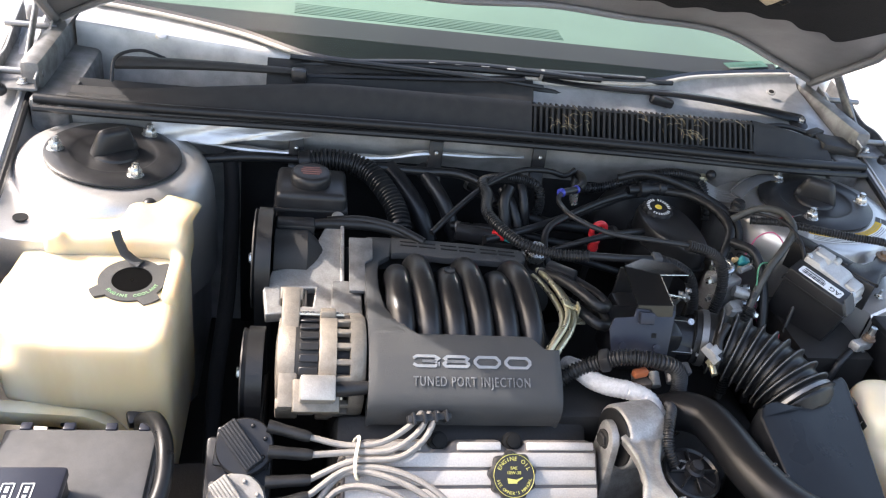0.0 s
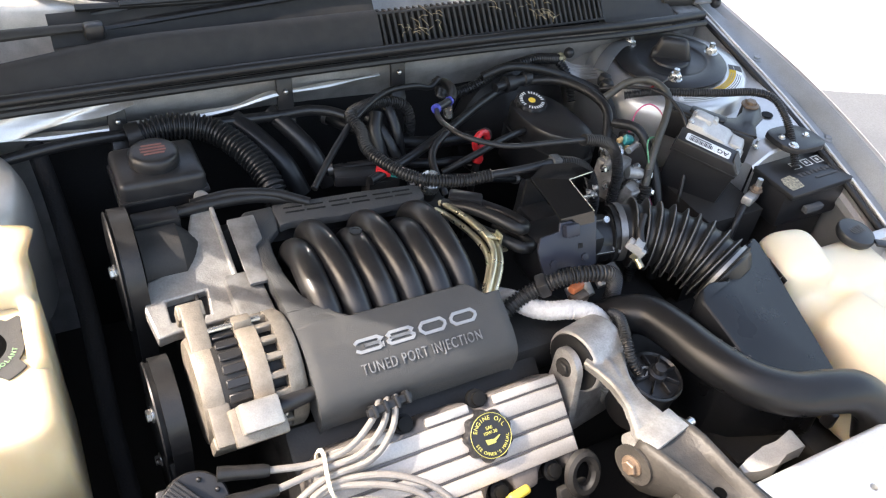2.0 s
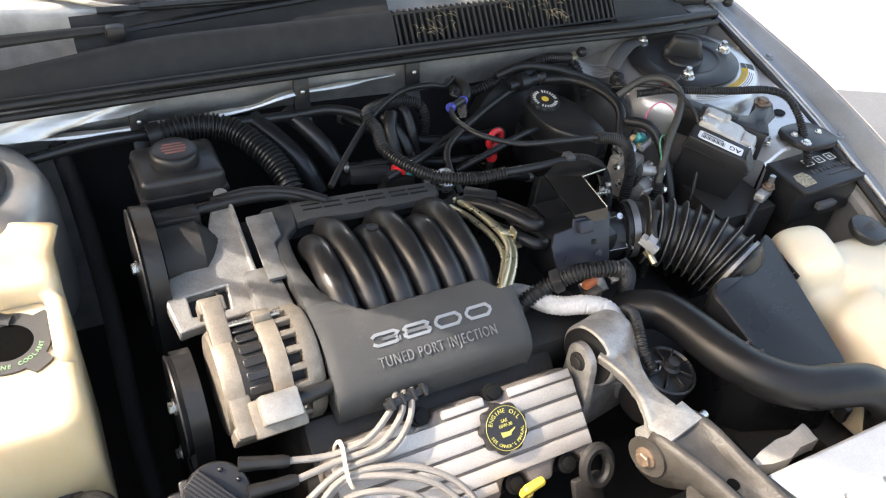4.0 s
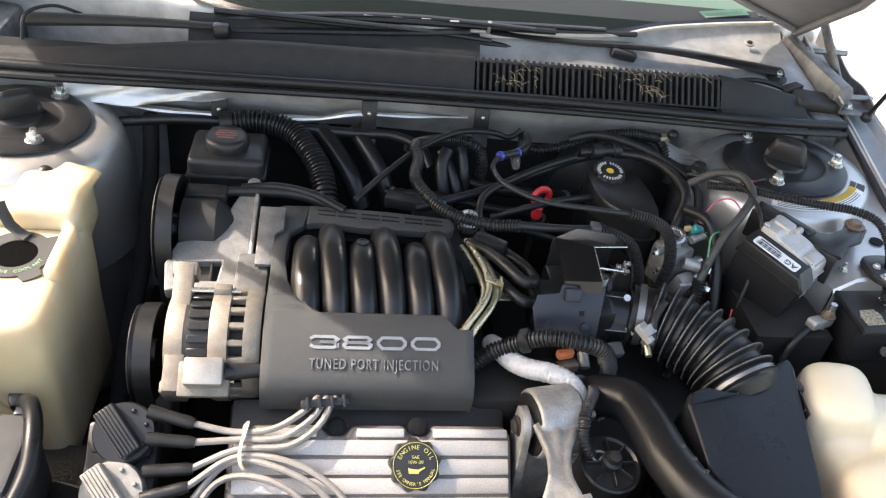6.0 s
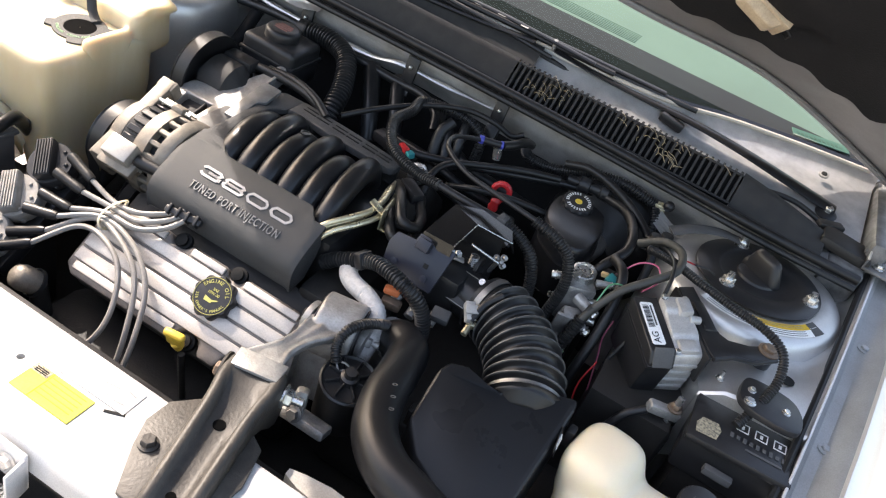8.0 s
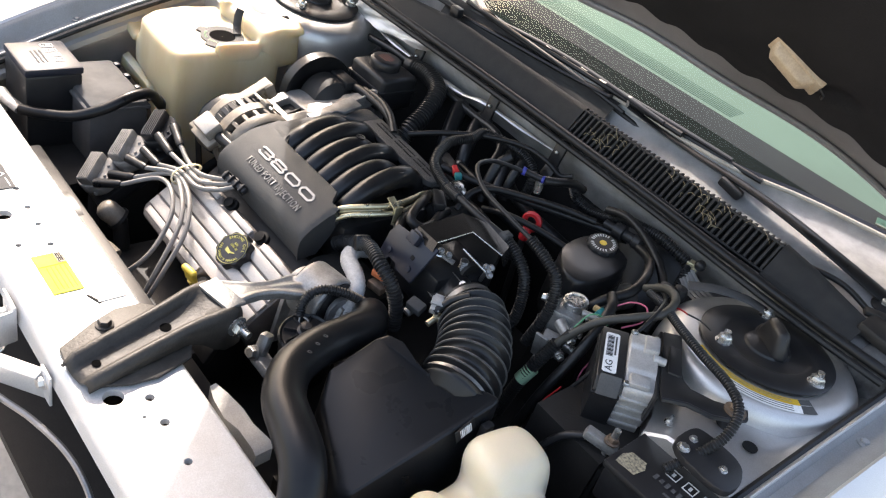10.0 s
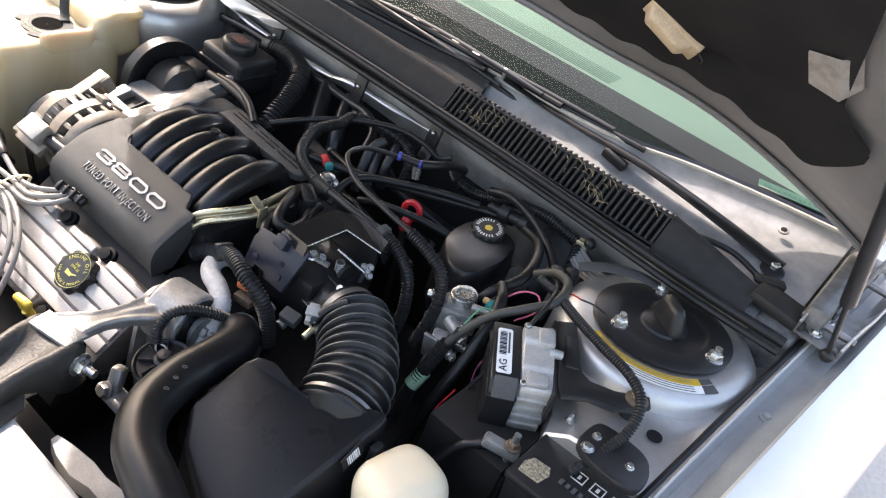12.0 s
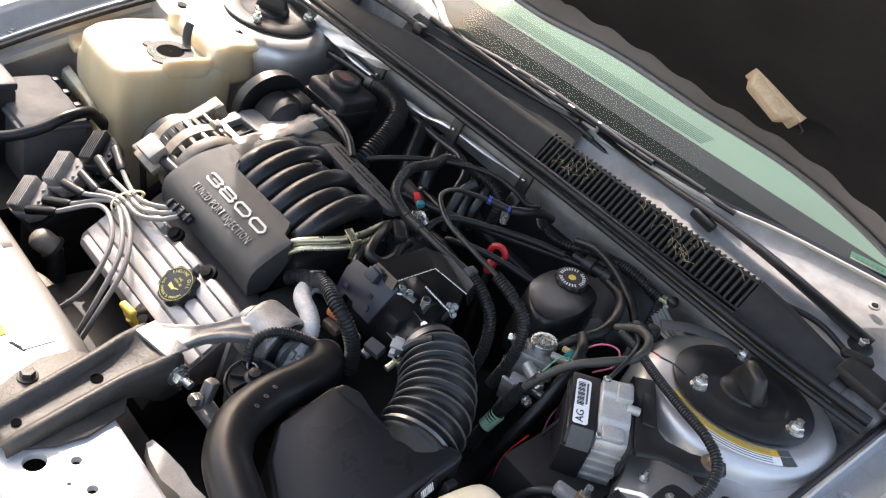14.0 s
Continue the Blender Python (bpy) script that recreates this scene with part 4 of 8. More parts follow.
for s in (1, -1):
    g = Geo().prism(mirror([(0.768, 0.180), (0.836, 0.176), (0.876, 0.500), (0.800, 0.430)], s), 0.004, Matrix.Translation((0, 0, 0.946)), 0.001)
    part("hinge_floor", g, HINGE, hood, "grimy painted hinge floor")
    for name, line in (("inner_flange", ((0.768, 0.180, 0.962), (0.773, 0.245, 0.972), (0.782, 0.300, 0.966), (0.788, 0.360, 0.984), (0.797, 0.425, 0.992))), ("outer_flange", ((0.834, 0.176, 0.958), (0.842, 0.245, 0.968), (0.850, 0.310, 0.964), (0.860, 0.400, 0.980), (0.873, 0.495, 0.986)))):
        edge_line = [Vector((s * x, y, z)) for x, y, z in line]
        rows = [[p, Vector((p.x, p.y, 0.944)), Vector((p.x + s * 0.003, p.y, 0.944)), Vector((p.x + s * 0.003, p.y, p.z))] for p in edge_line]
        part(name, Geo().rings(rows), HINGE, hood, "bent grimy hinge flange")
        part("bright_edge", Geo().tube(spline([p + Vector((s * 0.0015, 0, 0.0005)) for p in edge_line], 0.01), 0.0020, 6), BRIGHTCAST, hood, "thin bright metal edge")
    for y, z in ((0.20, 0.947), (0.255, 0.947), (0.315, 0.947)):
        part("hinge_bolt", bolt(Geo(), (s * (0.795 + 0.08 * (y - 0.2)), y, z), (0, 0, 1), 0.0075, 0.008), ZINC, hood)
    part("hinge_pivot", Geo().cyl((s * 0.782, 0.375, 0.982), (s * 0.870, 0.375, 0.982), 0.006), DULL, hood)
    part("hinge_pivot", Geo().cyl((s * 0.764, 0.215, 0.960), (s * 0.846, 0.215, 0.960), 0.006), DULL, hood)
    part("hinge_link", Geo().box((0.006, 0.20, 0.024), pose(s * 0.812, 0.345, 1.000, 24, 0, -s * 6), 0.003), HINGE, hood, "painted hinge arm up to the hood")
    strut = thing("gas_strut", (s * 0.82, 0.21, 0.945), "black gas strut holding the hood open", "gas strut", "hood gas struts")
    a, b = Vector((s * 0.824, 0.176, 0.942)), Vector((s * 0.725, -0.150, 1.515))
    d = (b - a).normalized()
    part("cylinder", Geo().cyl(a + (b - a) * 0.20, b, 0.0105, n=16), BLACK, strut)
    part("rod", Geo().cyl(a, a + (b - a) * 0.22, 0.0042, n=10), BLACK, strut, "slim black rod")
    part("ball_end", Geo().ball(a, 0.011), BLACK, strut)


# ---- engine ----
# plain near-black masses fill the bay below the covers
engine = thing("engine_block", (-0.08, -0.25, FLOOR_Z), "dark engine block under its covers", "engine")
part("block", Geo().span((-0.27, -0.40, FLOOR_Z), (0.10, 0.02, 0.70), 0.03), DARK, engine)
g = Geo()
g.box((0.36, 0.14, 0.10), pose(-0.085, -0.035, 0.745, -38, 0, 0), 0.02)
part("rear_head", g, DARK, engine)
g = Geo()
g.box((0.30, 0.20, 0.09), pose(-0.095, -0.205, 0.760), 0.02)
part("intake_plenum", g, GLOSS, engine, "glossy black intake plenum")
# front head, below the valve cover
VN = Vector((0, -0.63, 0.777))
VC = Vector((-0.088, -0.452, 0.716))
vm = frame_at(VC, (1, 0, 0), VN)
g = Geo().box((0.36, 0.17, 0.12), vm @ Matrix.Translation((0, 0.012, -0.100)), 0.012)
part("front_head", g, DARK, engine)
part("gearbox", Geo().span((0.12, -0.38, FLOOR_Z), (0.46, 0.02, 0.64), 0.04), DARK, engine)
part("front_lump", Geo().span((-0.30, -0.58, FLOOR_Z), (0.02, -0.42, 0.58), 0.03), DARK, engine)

# valve cover with cast fins
vc = thing("valve_cover", VC, "cast aluminium valve cover with raised fins", "valve cover")
poly = [(-0.176, -0.055), (-0.160, -0.068), (0.028, -0.068), (0.036, -0.050), (0.045, -0.044), (0.060, -0.044), (0.069, -0.050), (0.076, -0.068), (0.106, -0.068), (0.113, -0.050), (0.122, -0.044), (0.142, -0.044), (0.150, -0.050), (0.156, -0.066), (0.170, -0.066), (0.178, -0.055), (0.178, 0.050), (0.168, 0.062), (0.075, 0.062), (0.068, 0.050), (0.048, 0.050), (0.040, 0.062), (-0.026, 0.062), (-0.034, 0.050), (-0.056, 0.050), (-0.064, 0.062), (-0.145, 0.062), (-0.176, 0.040)]
part("casting", Geo().prism(poly, 0.050, vm, 0.006), GROOVE, vc, "grey painted base of the cover")
fins = [(-0.052, 0.012), (-0.034, 0.019), (-0.011, 0.019), (0.012, 0.019), (0.035, 0.019), (0.053, 0.011)]
for y, w in fins:
    x0, x1 = -0.168, 0.173
    if y > 0.045:
        x0, x1 = -0.020, 0.040
    if y < -0.045:
        x0, x1 = -0.160, 0.026
    gg = Geo().box((x1 - x0, w, 0.006), vm @ Matrix.Translation(((x0 + x1) / 2, y, 0.0015)), 0.0016, 2)
    part("fin", gg, VALVE, vc, "bright machined fin")
part("fin", Geo().box((0.095, 0.011, 0.006), vm @ Matrix.Translation((0.124, 0.053, 0.0015)), 0.0016, 2), VALVE, vc, "bright machined fin")
part("fin", Geo().box((0.074, 0.011, 0.006), vm @ Matrix.Translation((-0.106, 0.053, 0.0015)), 0.0016, 2), VALVE, vc, "bright machined fin")
for x, y in ((-0.045, 0.060), (0.058, 0.060), (0.052, -0.058), (0.132, -0.058)):
    g = Geo().lathe([(0.013, -0.012), (0.013, -0.004), (0.009, -0.003), (0.009, 0.004), (0.001, 0.005)], vm @ Vector((x, y, 0)), VN, 18)
    part("grommet_bolt", g, BOLT_BLACK, vc, "black rubber bolt grommet")


def ring_text(geo, words, radius, centre, m, size, start, step, inward=False, depth=0.0004):
    """Letters set round a circle in the frame m."""
    for k, ch in enumerate(words):
        if ch == " ":
            continue
        a = start - step * k if not inward else start + step * k
        spot = m @ Matrix.Translation((centre[0] + radius * math.cos(a), centre[1] + radius * math.sin(a), 0)) @ Matrix.Rotation(a - math.pi / 2 if not inward else a + math.pi / 2, 4, "Z")
        geo.text(ch, size, spot, depth)
    return geo


CC = Vector((-0.035, -0.452, 0.739))
cm = frame_at(CC, (0.98, 0.0, 0.0), VN) @ Matrix.Rotation(radians(14), 4, "Z")
n = 72
rings = []
for k, h in ((1.0, -0.026), (1.0, -0.008), (0.97, -0.003), (0.93, -0.0005), (0.90, 0.0), (0.02, 0.0)):
    ring = []
    for j in range(n):
        a = 2 * math.pi * j / n
        r = 0.0315 + (0.0022 * math.cos(a * 9) if k > 0.92 else 0)
        ring.append(cm @ Vector((math.cos(a) * r * k, math.sin(a) * r * k, h)))
    rings.append(ring)
cap = part("oil_filler_cap", Geo().rings(rings), BLACK, vc, "black scalloped oil filler cap")
g = Geo()
tm = cm @ Matrix.Translation((0, 0, 0.0004)) @ Matrix.Rotation(radians(-14), 4, "Z")
ring_text(g, "ENGINE OIL", 0.0215, (0, 0), tm, 0.0076, radians(155), radians(14.5))
ring_text(g, "SEE OWNER'S MANUAL", 0.0225, (0, 0), tm, 0.0056, radians(197), radians(8.8), True)
g.text("SAE", 0.0058, tm @ Matrix.Translation((0, 0.0095, 0)), 0.0004)
g.text("10W-30", 0.0058, tm @ Matrix.Translation((0, 0.0035, 0)), 0.0004)
part("print", g, INK_YELLOW, cap, "yellow lettering")
g = Geo().tube([tm @ Vector((0.0250 * math.cos(a) * 0 + 0.0275 * math.cos(a), 0.0275 * math.sin(a), 0.0003)) for a in [2 * math.pi * j / 48 for j in range(49)]], 0.0004, 4)
g.prism([(-0.008, -0.011), (0.004, -0.011), (0.004, -0.009), (0.012, -0.004), (0.011, -0.003), (0.003, -0.006), (-0.005, -0.005), (-0.009, -0.004), (-0.009, -0.006)], 0.0006, tm @ Matrix.Translation((0, 0.001, 0.0006)))
part("can_symbol", g, INK_YELLOW, cap, "yellow oil can symbol and ring")

# engine cover
cover = thing("engine_cover", (-0.09, -0.25, 0.76), "black textured engine cover with raised silver lettering", "engine cover")
CX0, CX1 = -0.229, 0.040
# front plate: flat behind, bending down over the valve cover
PLATE = [(-0.240, 0.8430), (-0.270, 0.8428), (-0.286, 0.8424), (-0.303, 0.8404), (-0.318, 0.8365), (-0.334, 0.8285), (-0.357, 0.8140), (-0.368, 0.8055), (-0.375, 0.7975), (-0.379, 0.788), (-0.380, 0.776), (-0.376, 0.752)]


g = Geo()
rows = []
for k in range(41):
    x = CX0 + (CX1 - CX0) * k / 40
    # rear edge of the plate: a step down to the outer corner at the fuel lines
    edge_y = -0.2915
    if x > 0.002:
        edge_y -= 0.022 * min(1.0, (x - 0.002) / 0.016)
    if x < -0.160:
        edge_y += 0.030 * min(1.0, (-0.160 - x) / 0.024) ** 2
    bulge = 0.004 * max(0.0, 1 - (x - CX0) / 0.010) ** 2 + 0.004 * max(0.0, 1 - (CX1 - x) / 0.010) ** 2
    line_ = [(y, z) for y, z in PLATE if y < edge_y - 0.002]
    (ya, za), (yb, zb) = [p for p in PLATE if p[0] >= edge_y - 0.002][-1], line_[0]
    k_ = (edge_y - ya) / (yb - ya)
    ez = za + (zb - za) * k_
    tail = line_[-8:] if len(line_) > 8 else [line_[0]] * (8 - len(line_)) + line_
    rows.append([(x, edge_y + 0.003, ez - 0.012), (x, edge_y + 0.003, ez - 0.002), (x, edge_y, ez)] + [(x, y, z - bulge) for y, z in tail])
g.sheet(rows)
# cheeks closing both ends
for x, s in ((CX0 + 0.0005, -1), (CX1 - 0.0005, 1)):
    rear = -0.270 if s < 0 else -0.312
    cheek = [(y, z - 0.004) for y, z in PLATE if y <= rear]
    g.rings([[(xx, y, z) for y, z in cheek + [(-0.340, 0.752), (-0.318, 0.785), (rear, 0.800)]] for xx in (x, x - s * 0.003)])
ob = part("front_plate", g, COVER, cover)
# left rail and rear bar, one level with the back of the plate
top = Matrix.Translation((0, 0, 0.8470)) @ Matrix.Rotation(radians(1.2), 4, "X")
g = Geo()
g.prism([(-0.229, -0.066), (-0.222, -0.058), (-0.180, -0.057), (-0.188, -0.108), (-0.206, -0.124), (-0.209, -0.150), (-0.209, -0.190), (-0.203, -0.232), (-0.186, -0.262), (-0.168, -0.280), (-0.156, -0.290), (-0.229, -0.290)], 0.010, top, 0.004)
g.rings([[(-0.2288, y, z), (-0.2240, y, z), (-0.2240, y, 0.785), (-0.2288, y, 0.785)] for y, z in ((-0.070, 0.839), (-0.288, 0.838))])
part("side_rail", g, COVER, cover)
g = Geo()
g.prism([(-0.184, -0.0572), (-0.060, -0.065), (0.028, -0.075), (0.036, -0.084), (0.034, -0.104), (0.024, -0.112), (-0.100, -0.109), (-0.170, -0.100), (-0.186, -0.104)], 0.012, top @ Matrix.Translation((0, 0, 0.0012)), 0.004)
g.rings([[(x, y + d, z) for y, z in ((-0.064, 0.842), (-0.058, 0.838), (-0.050, 0.79), (-0.056, 0.79))] for x, d in ((-0.222, 0.004), (0.030, -0.016))])
part("rear_bar", g, COVER, cover)
slot_at = frame_at((0, 0, 0), (1, -0.083, 0), (0, 0.0, 1))
# vent slots are black bars coloured for the shade in them
for k in range(6):
    for r in (0, 1):
        x = -0.156 + 0.030 * k + 0.005 * (k // 2)
        y = -0.072 - 0.083 * (x + 0.15) - 0.010 * r
        part("vent_slot", Geo().box((0.027, 0.003, 0.0014), Matrix.Translation((x, y, 0.8466)) @ slot_at, 0.0004, 1), INK, cover, "black bar for the shade in a vent slot")
FU = Vector((0, 0.846, 0.533))
FN = Vector((0, -0.533, 0.846))
fo = Vector((-0.0885, -0.3455, 0.8214))


def fm(x, d, off=0.0010):
    """A frame on the lettered part of the plate."""
    m = Matrix((Vector((1, 0, 0)), FU, FN)).transposed().to_4x4()
    m.translation = Vector((x, fo.y, fo.z)) + FU * d + FN * off
    return m


g = Geo().text("TUNED PORT INJECTION", 0.0190, fm(-0.0885, -0.0135), 0.0008, 0.66, 1.17)
part("lettering", g, LETTER_WORN, cover, "raised worn silver lettering")


def numeral(geo, kind, x, d, w=0.0385, h=0.0180, t=0.0042):
    """A broad squared numeral with cut corners, as a raised flat stroke."""
    m = fm(x, d, 0.0014)
    a, b, c = w / 2, h / 2, 0.0050

    def stroke(pts, closed=True):
        n = len(pts)
        rings = []
        for i in range(n if closed else n):
            p = Vector((*pts[i], 0))
            q0 = Vector((*pts[i - 1], 0)) if closed or i else p
            q1 = Vector((*pts[(i + 1) % n], 0)) if closed or i < n - 1 else p
            d0 = (p - q0).normalized() if (p - q0).length else (q1 - p).normalized()
            d1 = (q1 - p).normalized() if (q1 - p).length else d0
            nrm = Vector((-(d0 + d1).y, (d0 + d1).x, 0)).normalized()
            wide = t / 2 / max(0.5, nrm.dot(Vector((-d0.y, d0.x, 0))))
            rings.append([m @ (p + nrm * wide + Vector((0, 0, -0.002))), m @ (p + nrm * wide * 0.92), m @ (p - nrm * wide * 0.92), m @ (p - nrm * wide + Vector((0, 0, -0.002)))])
        if closed:
            rings.append(rings[0])
        geo.rings(rings, True, (not closed, not closed))

    o = t / 2
    if kind == "0":
        stroke([(-a + o + c, b - o), (a - o - c, b - o), (a - o, b - o - c), (a - o, -b + o + c), (a - o - c, -b + o), (-a + o + c, -b + o), (-a + o, -b + o + c), (-a + o, b - o - c)])
    elif kind == "8":
        u = 0.0028
        stroke([(-a + o + c, b - o), (a - o - c, b - o), (a - o - 0.001, b - o - u), (a - o - c, 0.0), (-a + o + c, 0.0), (-a + o + 0.001, b - o - u)])
        stroke([(-a + o + c, 0.0), (a - o - c, 0.0), (a - o, -u), (a - o, -b + o + u), (a - o - c * 0.6, -b + o), (-a + o + c * 0.6, -b + o), (-a + o, -b + o + u), (-a + o, -u)])
    else:
        stroke([(-a + o, b - o - 0.003), (-a + o + c, b - o), (a - o - c, b - o), (a - o, b - o - 0.003), (a - o - c, 0.0), (-a + o + 0.012, 0.0)], False)
        stroke([(-a + o + 0.012, 0.0), (a - o - c, 0.0), (a - o, -0.004), (a - o, -b + o + 0.003), (a - o - c, -b + o), (-a + o + c, -b + o), (-a + o, -b + o + 0.003)], False)
    return geo


for ch, x in zip("3800", (-0.1525, -0.1105, -0.0670, -0.0235)):
    part("numeral", numeral(Geo(), ch, x, 0.0150), LETTER, cover, "raised outlined silver numeral")

# intake runners showing through the cover
runners = thing("intake_runners", (-0.1, -0.2, 0.78), "six glossy black intake runners side by side", "intake runners")
for k in range(6):
    x = -0.181 + 0.0383 * k
    tall = k % 2
    back = (-0.116 if tall else -0.142) - 0.0015 * k
    hi = 0.004 if tall else 0.0
    lean = -0.008 if tall else 0.0
    pts = [(x + lean, back + 0.012, 0.800 + hi), (x + lean, back, 0.826 + hi), (x + lean * 0.7, back - 0.020, 0.842 + hi), (x + lean * 0.4, -0.190 + 0.012 * tall, 0.847 + hi), (x, -0.222, 0.842 + hi * 0.4), (x + 0.003, -0.256, 0.829), (x + 0.005, -0.284, 0.806), (x + 0.006, -0.300, 0.775)]
    g = Geo().tube(spline(pts, 0.006), lambda t, s: 0.0182 + 0.0026 * math.sin(3.1 * min(1.0, t * 1.1)), 22, True, 0.94, (1, 0, 0))
    r = part("runner", g, GLOSS, runners)
    if k in (2, 5):
        part("cast_mark", Geo().lathe([(0.0085, -0.001), (0.0085, 0.0012), (0.006, 0.0014), (0.006, 0.0002), (0.001, 0.0004)], (x, -0.172, 0.8672), (0, 0.1, 1), 20), GLOSS, r, "round cast mark")
part("floor", Geo().span((-0.205, -0.295, 0.770), (0.030, -0.075, 0.800), 0.008), GLOSS, runners, "dark manifold floor between the runners")

# alternator, its bracket and pulleys
alt = thing("alternator", (-0.29, -0.28, 0.70), "weathered cream-grey alternator with slotted rear case", "alternator")
AY, AZ = -0.281, 0.772


def around(r, a):
    """A point round the alternator's axis; a = 0 is up, towards the front as it grows."""
    return (AY - r * math.sin(a), AZ + r * math.cos(a))


def drum(geo, x0, x1, r0, r1, n=48, cap=True):
    return geo.lathe([(r0, 0), (r1, x1 - x0)], (x0, AY, AZ), (1, 0, 0), n, cap=cap)


g = Geo().lathe([(0.03, 0.0), (0.062, 0.003), (0.066, 0.008), (0.066, 0.026), (0.062, 0.029)], (-0.353, AY, AZ), (1, 0, 0), 48)
part("front_case", g, ALTER, alt)
m = frame_at((-0.335, -0.300, 0.8190), (1, 0, 0), (0, -0.477, 0.88))
g = Geo().box((0.025, 0.170, 0.013), m, 0.003)
g.box((0.032, 0.020, 0.030), m @ Matrix.Translation((0, 0.078, -0.010)), 0.003)
g.box((0.030, 0.016, 0.05), m @ Matrix.Translation((0, -0.078, -0.022)), 0.003)
part("strap", g, ALTER, alt, "cream cast mounting strap")
g = Geo()
drum(g, -0.327, -0.288, 0.0655, 0.0655)
part("stator", g, DARK, alt, "dark laminated stator")
for k in range(26):
    a = 2 * math.pi * k / 26
    y, z = around(0.0680, a)
    m = Matrix.Translation((-0.3085, y, z)) @ Matrix.Rotation(a, 4, "X")
    part("stator_rib", Geo().box((0.026, 0.0105, 0.004), m, 0.0012, 1), BLACK, alt)
# cast rear case: solid band, slotted ring, closed end
g = Geo().lathe([(0.060, 0.0), (0.073, 0.001), (0.0745, 0.004), (0.0745, 0.024), (0.060, 0.025)], (-0.296, AY, AZ), (1, 0, 0), 56, cap=False)
g.lathe([(0.058, 0.042), (0.0735, 0.043), (0.0735, 0.058), (0.069, 0.064), (0.02, 0.066)], (-0.296, AY, AZ), (1, 0, 0), 56, cap=False)
part("rear_case", g, ALTER, alt, "cream cast rear case")
part("rotor", Geo().lathe([(0.058, 0.0), (0.058, 0.05)], (-0.296, AY, AZ), (1, 0, 0), 32, cap=False), DARK, alt, "dark rotor inside the slots")
for k in range(20):
    a = 2 * math.pi * (k + 0.5) / 20
    y, z = around(0.0680, a)
    m = Matrix.Translation((-0.2625, y, z)) @ Matrix.Rotation(a, 4, "X")
    part("rear_rib", Geo().box((0.022, 0.0085, 0.010), m, 0.0015, 1), ALTER, alt)
for a in (-0.30, 1.45, 2.8):
    y, z = around(0.0760, a)
    m = Matrix.Translation((-0.284, y, z)) @ Matrix.Rotation(a, 4, "X")
    part("case_ear", Geo().box((0.022, 0.018, 0.014), m, 0.003), ALTER, alt)
    part("through_bolt", Geo().cyl((-0.335, y, z), (-0.262, y, z), 0.0032, n=8), ZINC, alt)
m = frame_at((-0.296, -0.366, 0.806), (1, 0.05, -0.05), (0, -0.55, 0.83))
part("regulator", Geo().box((0.046, 0.034, 0.022), m, 0.003), BARE, alt, "bright square terminal block")
part("regulator_base", Geo().box((0.062, 0.044, 0.014), m @ Matrix.Translation((0.0, -0.006, -0.018)), 0.003), ALTER, alt)
part("plug", Geo().cyl((-0.272, -0.355, 0.795), (-0.228, -0.350, 0.795), 0.011, 0.009, 14), BLACK, alt, "black cable plug")
part("boot", Geo().tube(spline([(-0.232, -0.350, 0.795), (-0.19, -0.352, 0.786), (-0.14, -0.33, 0.76)], 0.01), 0.006), RUBBER, alt)

arm = thing("alternator_bracket", (-0.29, -0.15, 0.72), "cast aluminium alternator bracket arm", "bracket")
AN = Vector((0, -0.27, 0.963)).normalized()
m = frame_at((-0.310, -0.110, 0.8262), (1, 0, 0), AN)
ay = lambda y: (y + 0.110) / AN.z
outline = [(-0.277, -0.013), (-0.268, -0.010), (-0.259, -0.020), (-0.258, -0.076), (-0.264, -0.202), (-0.305, -0.204), (-0.352, -0.205), (-0.372, -0.208), (-0.378, -0.165), (-0.366, -0.128), (-0.335, -0.120), (-0.311, -0.115), (-0.297, -0.060)]
hollow = [(-0.352, -0.160), (-0.300, -0.157), (-0.304, -0.191), (-0.352, -0.190)]
bm = bmesh.new()
for loop in (outline, hollow):
    vs = [bm.verts.new((x + 0.310, ay(y), 0)) for x, y in loop]
    for a, b in zip(vs, vs[1:] + vs[:1]):
        bm.edges.new((a, b))
bmesh.ops.triangle_fill(bm, use_beauty=True, edges=list(bm.edges), normal=(0, 0, 1))
res = bmesh.ops.extrude_face_region(bm, geom=list(bm.faces))
for v in [q for q in res["geom"] if isinstance(q, bmesh.types.BMVert)]:
    v.co.z -= 0.022
bmesh.ops.recalc_face_normals(bm, faces=list(bm.faces))
bm.verts.index_update()
g = Geo().add([v.co for v in bm.verts], [[v.index for v in f.verts] for f in bm.faces], m)
bm.free()
cast_arm = part("arm", g, CAST, arm)
bv = cast_arm.modifiers.new("edges", "BEVEL")
bv.width, bv.segments, bv.limit_method = 0.0025, 2, "ANGLE"
part("pocket", Geo().box((0.060, 0.040, 0.004), m @ Matrix.Translation((-0.018, ay(-0.175), -0.017)), 0.001, 1), DARK, arm, "dark cast pocket")
part("pocket_web", Geo().box((0.004, 0.036, 0.012), m @ Matrix.Translation((-0.004, ay(-0.175), -0.010)), 0.001, 1), DARK, arm)
part("rib", Geo().box((0.006, 0.185, 0.010), m @ Matrix.Translation((0.049, ay(-0.110), 0.003)), 0.002), CAST, arm, "raised edge rib")
part("boss", Geo().lathe([(0.010, -0.020), (0.010, 0.004), (0.007, 0.006), (0.001, 0.006)], m @ Vector((0.042, ay(-0.018), 0.0)), AN, 18), CAST, arm)
part("bolt", bolt(Geo(), m @ Vector((-0.012, ay(-0.088), -0.010)), m.to_3x3() @ Vector((-0.7, 0, 0.7)), 0.006, 0.010), ZINC, arm)
g = Geo().box((0.045, 0.10, 0.05), pose(-0.255, -0.20, 0.800), 0.006)
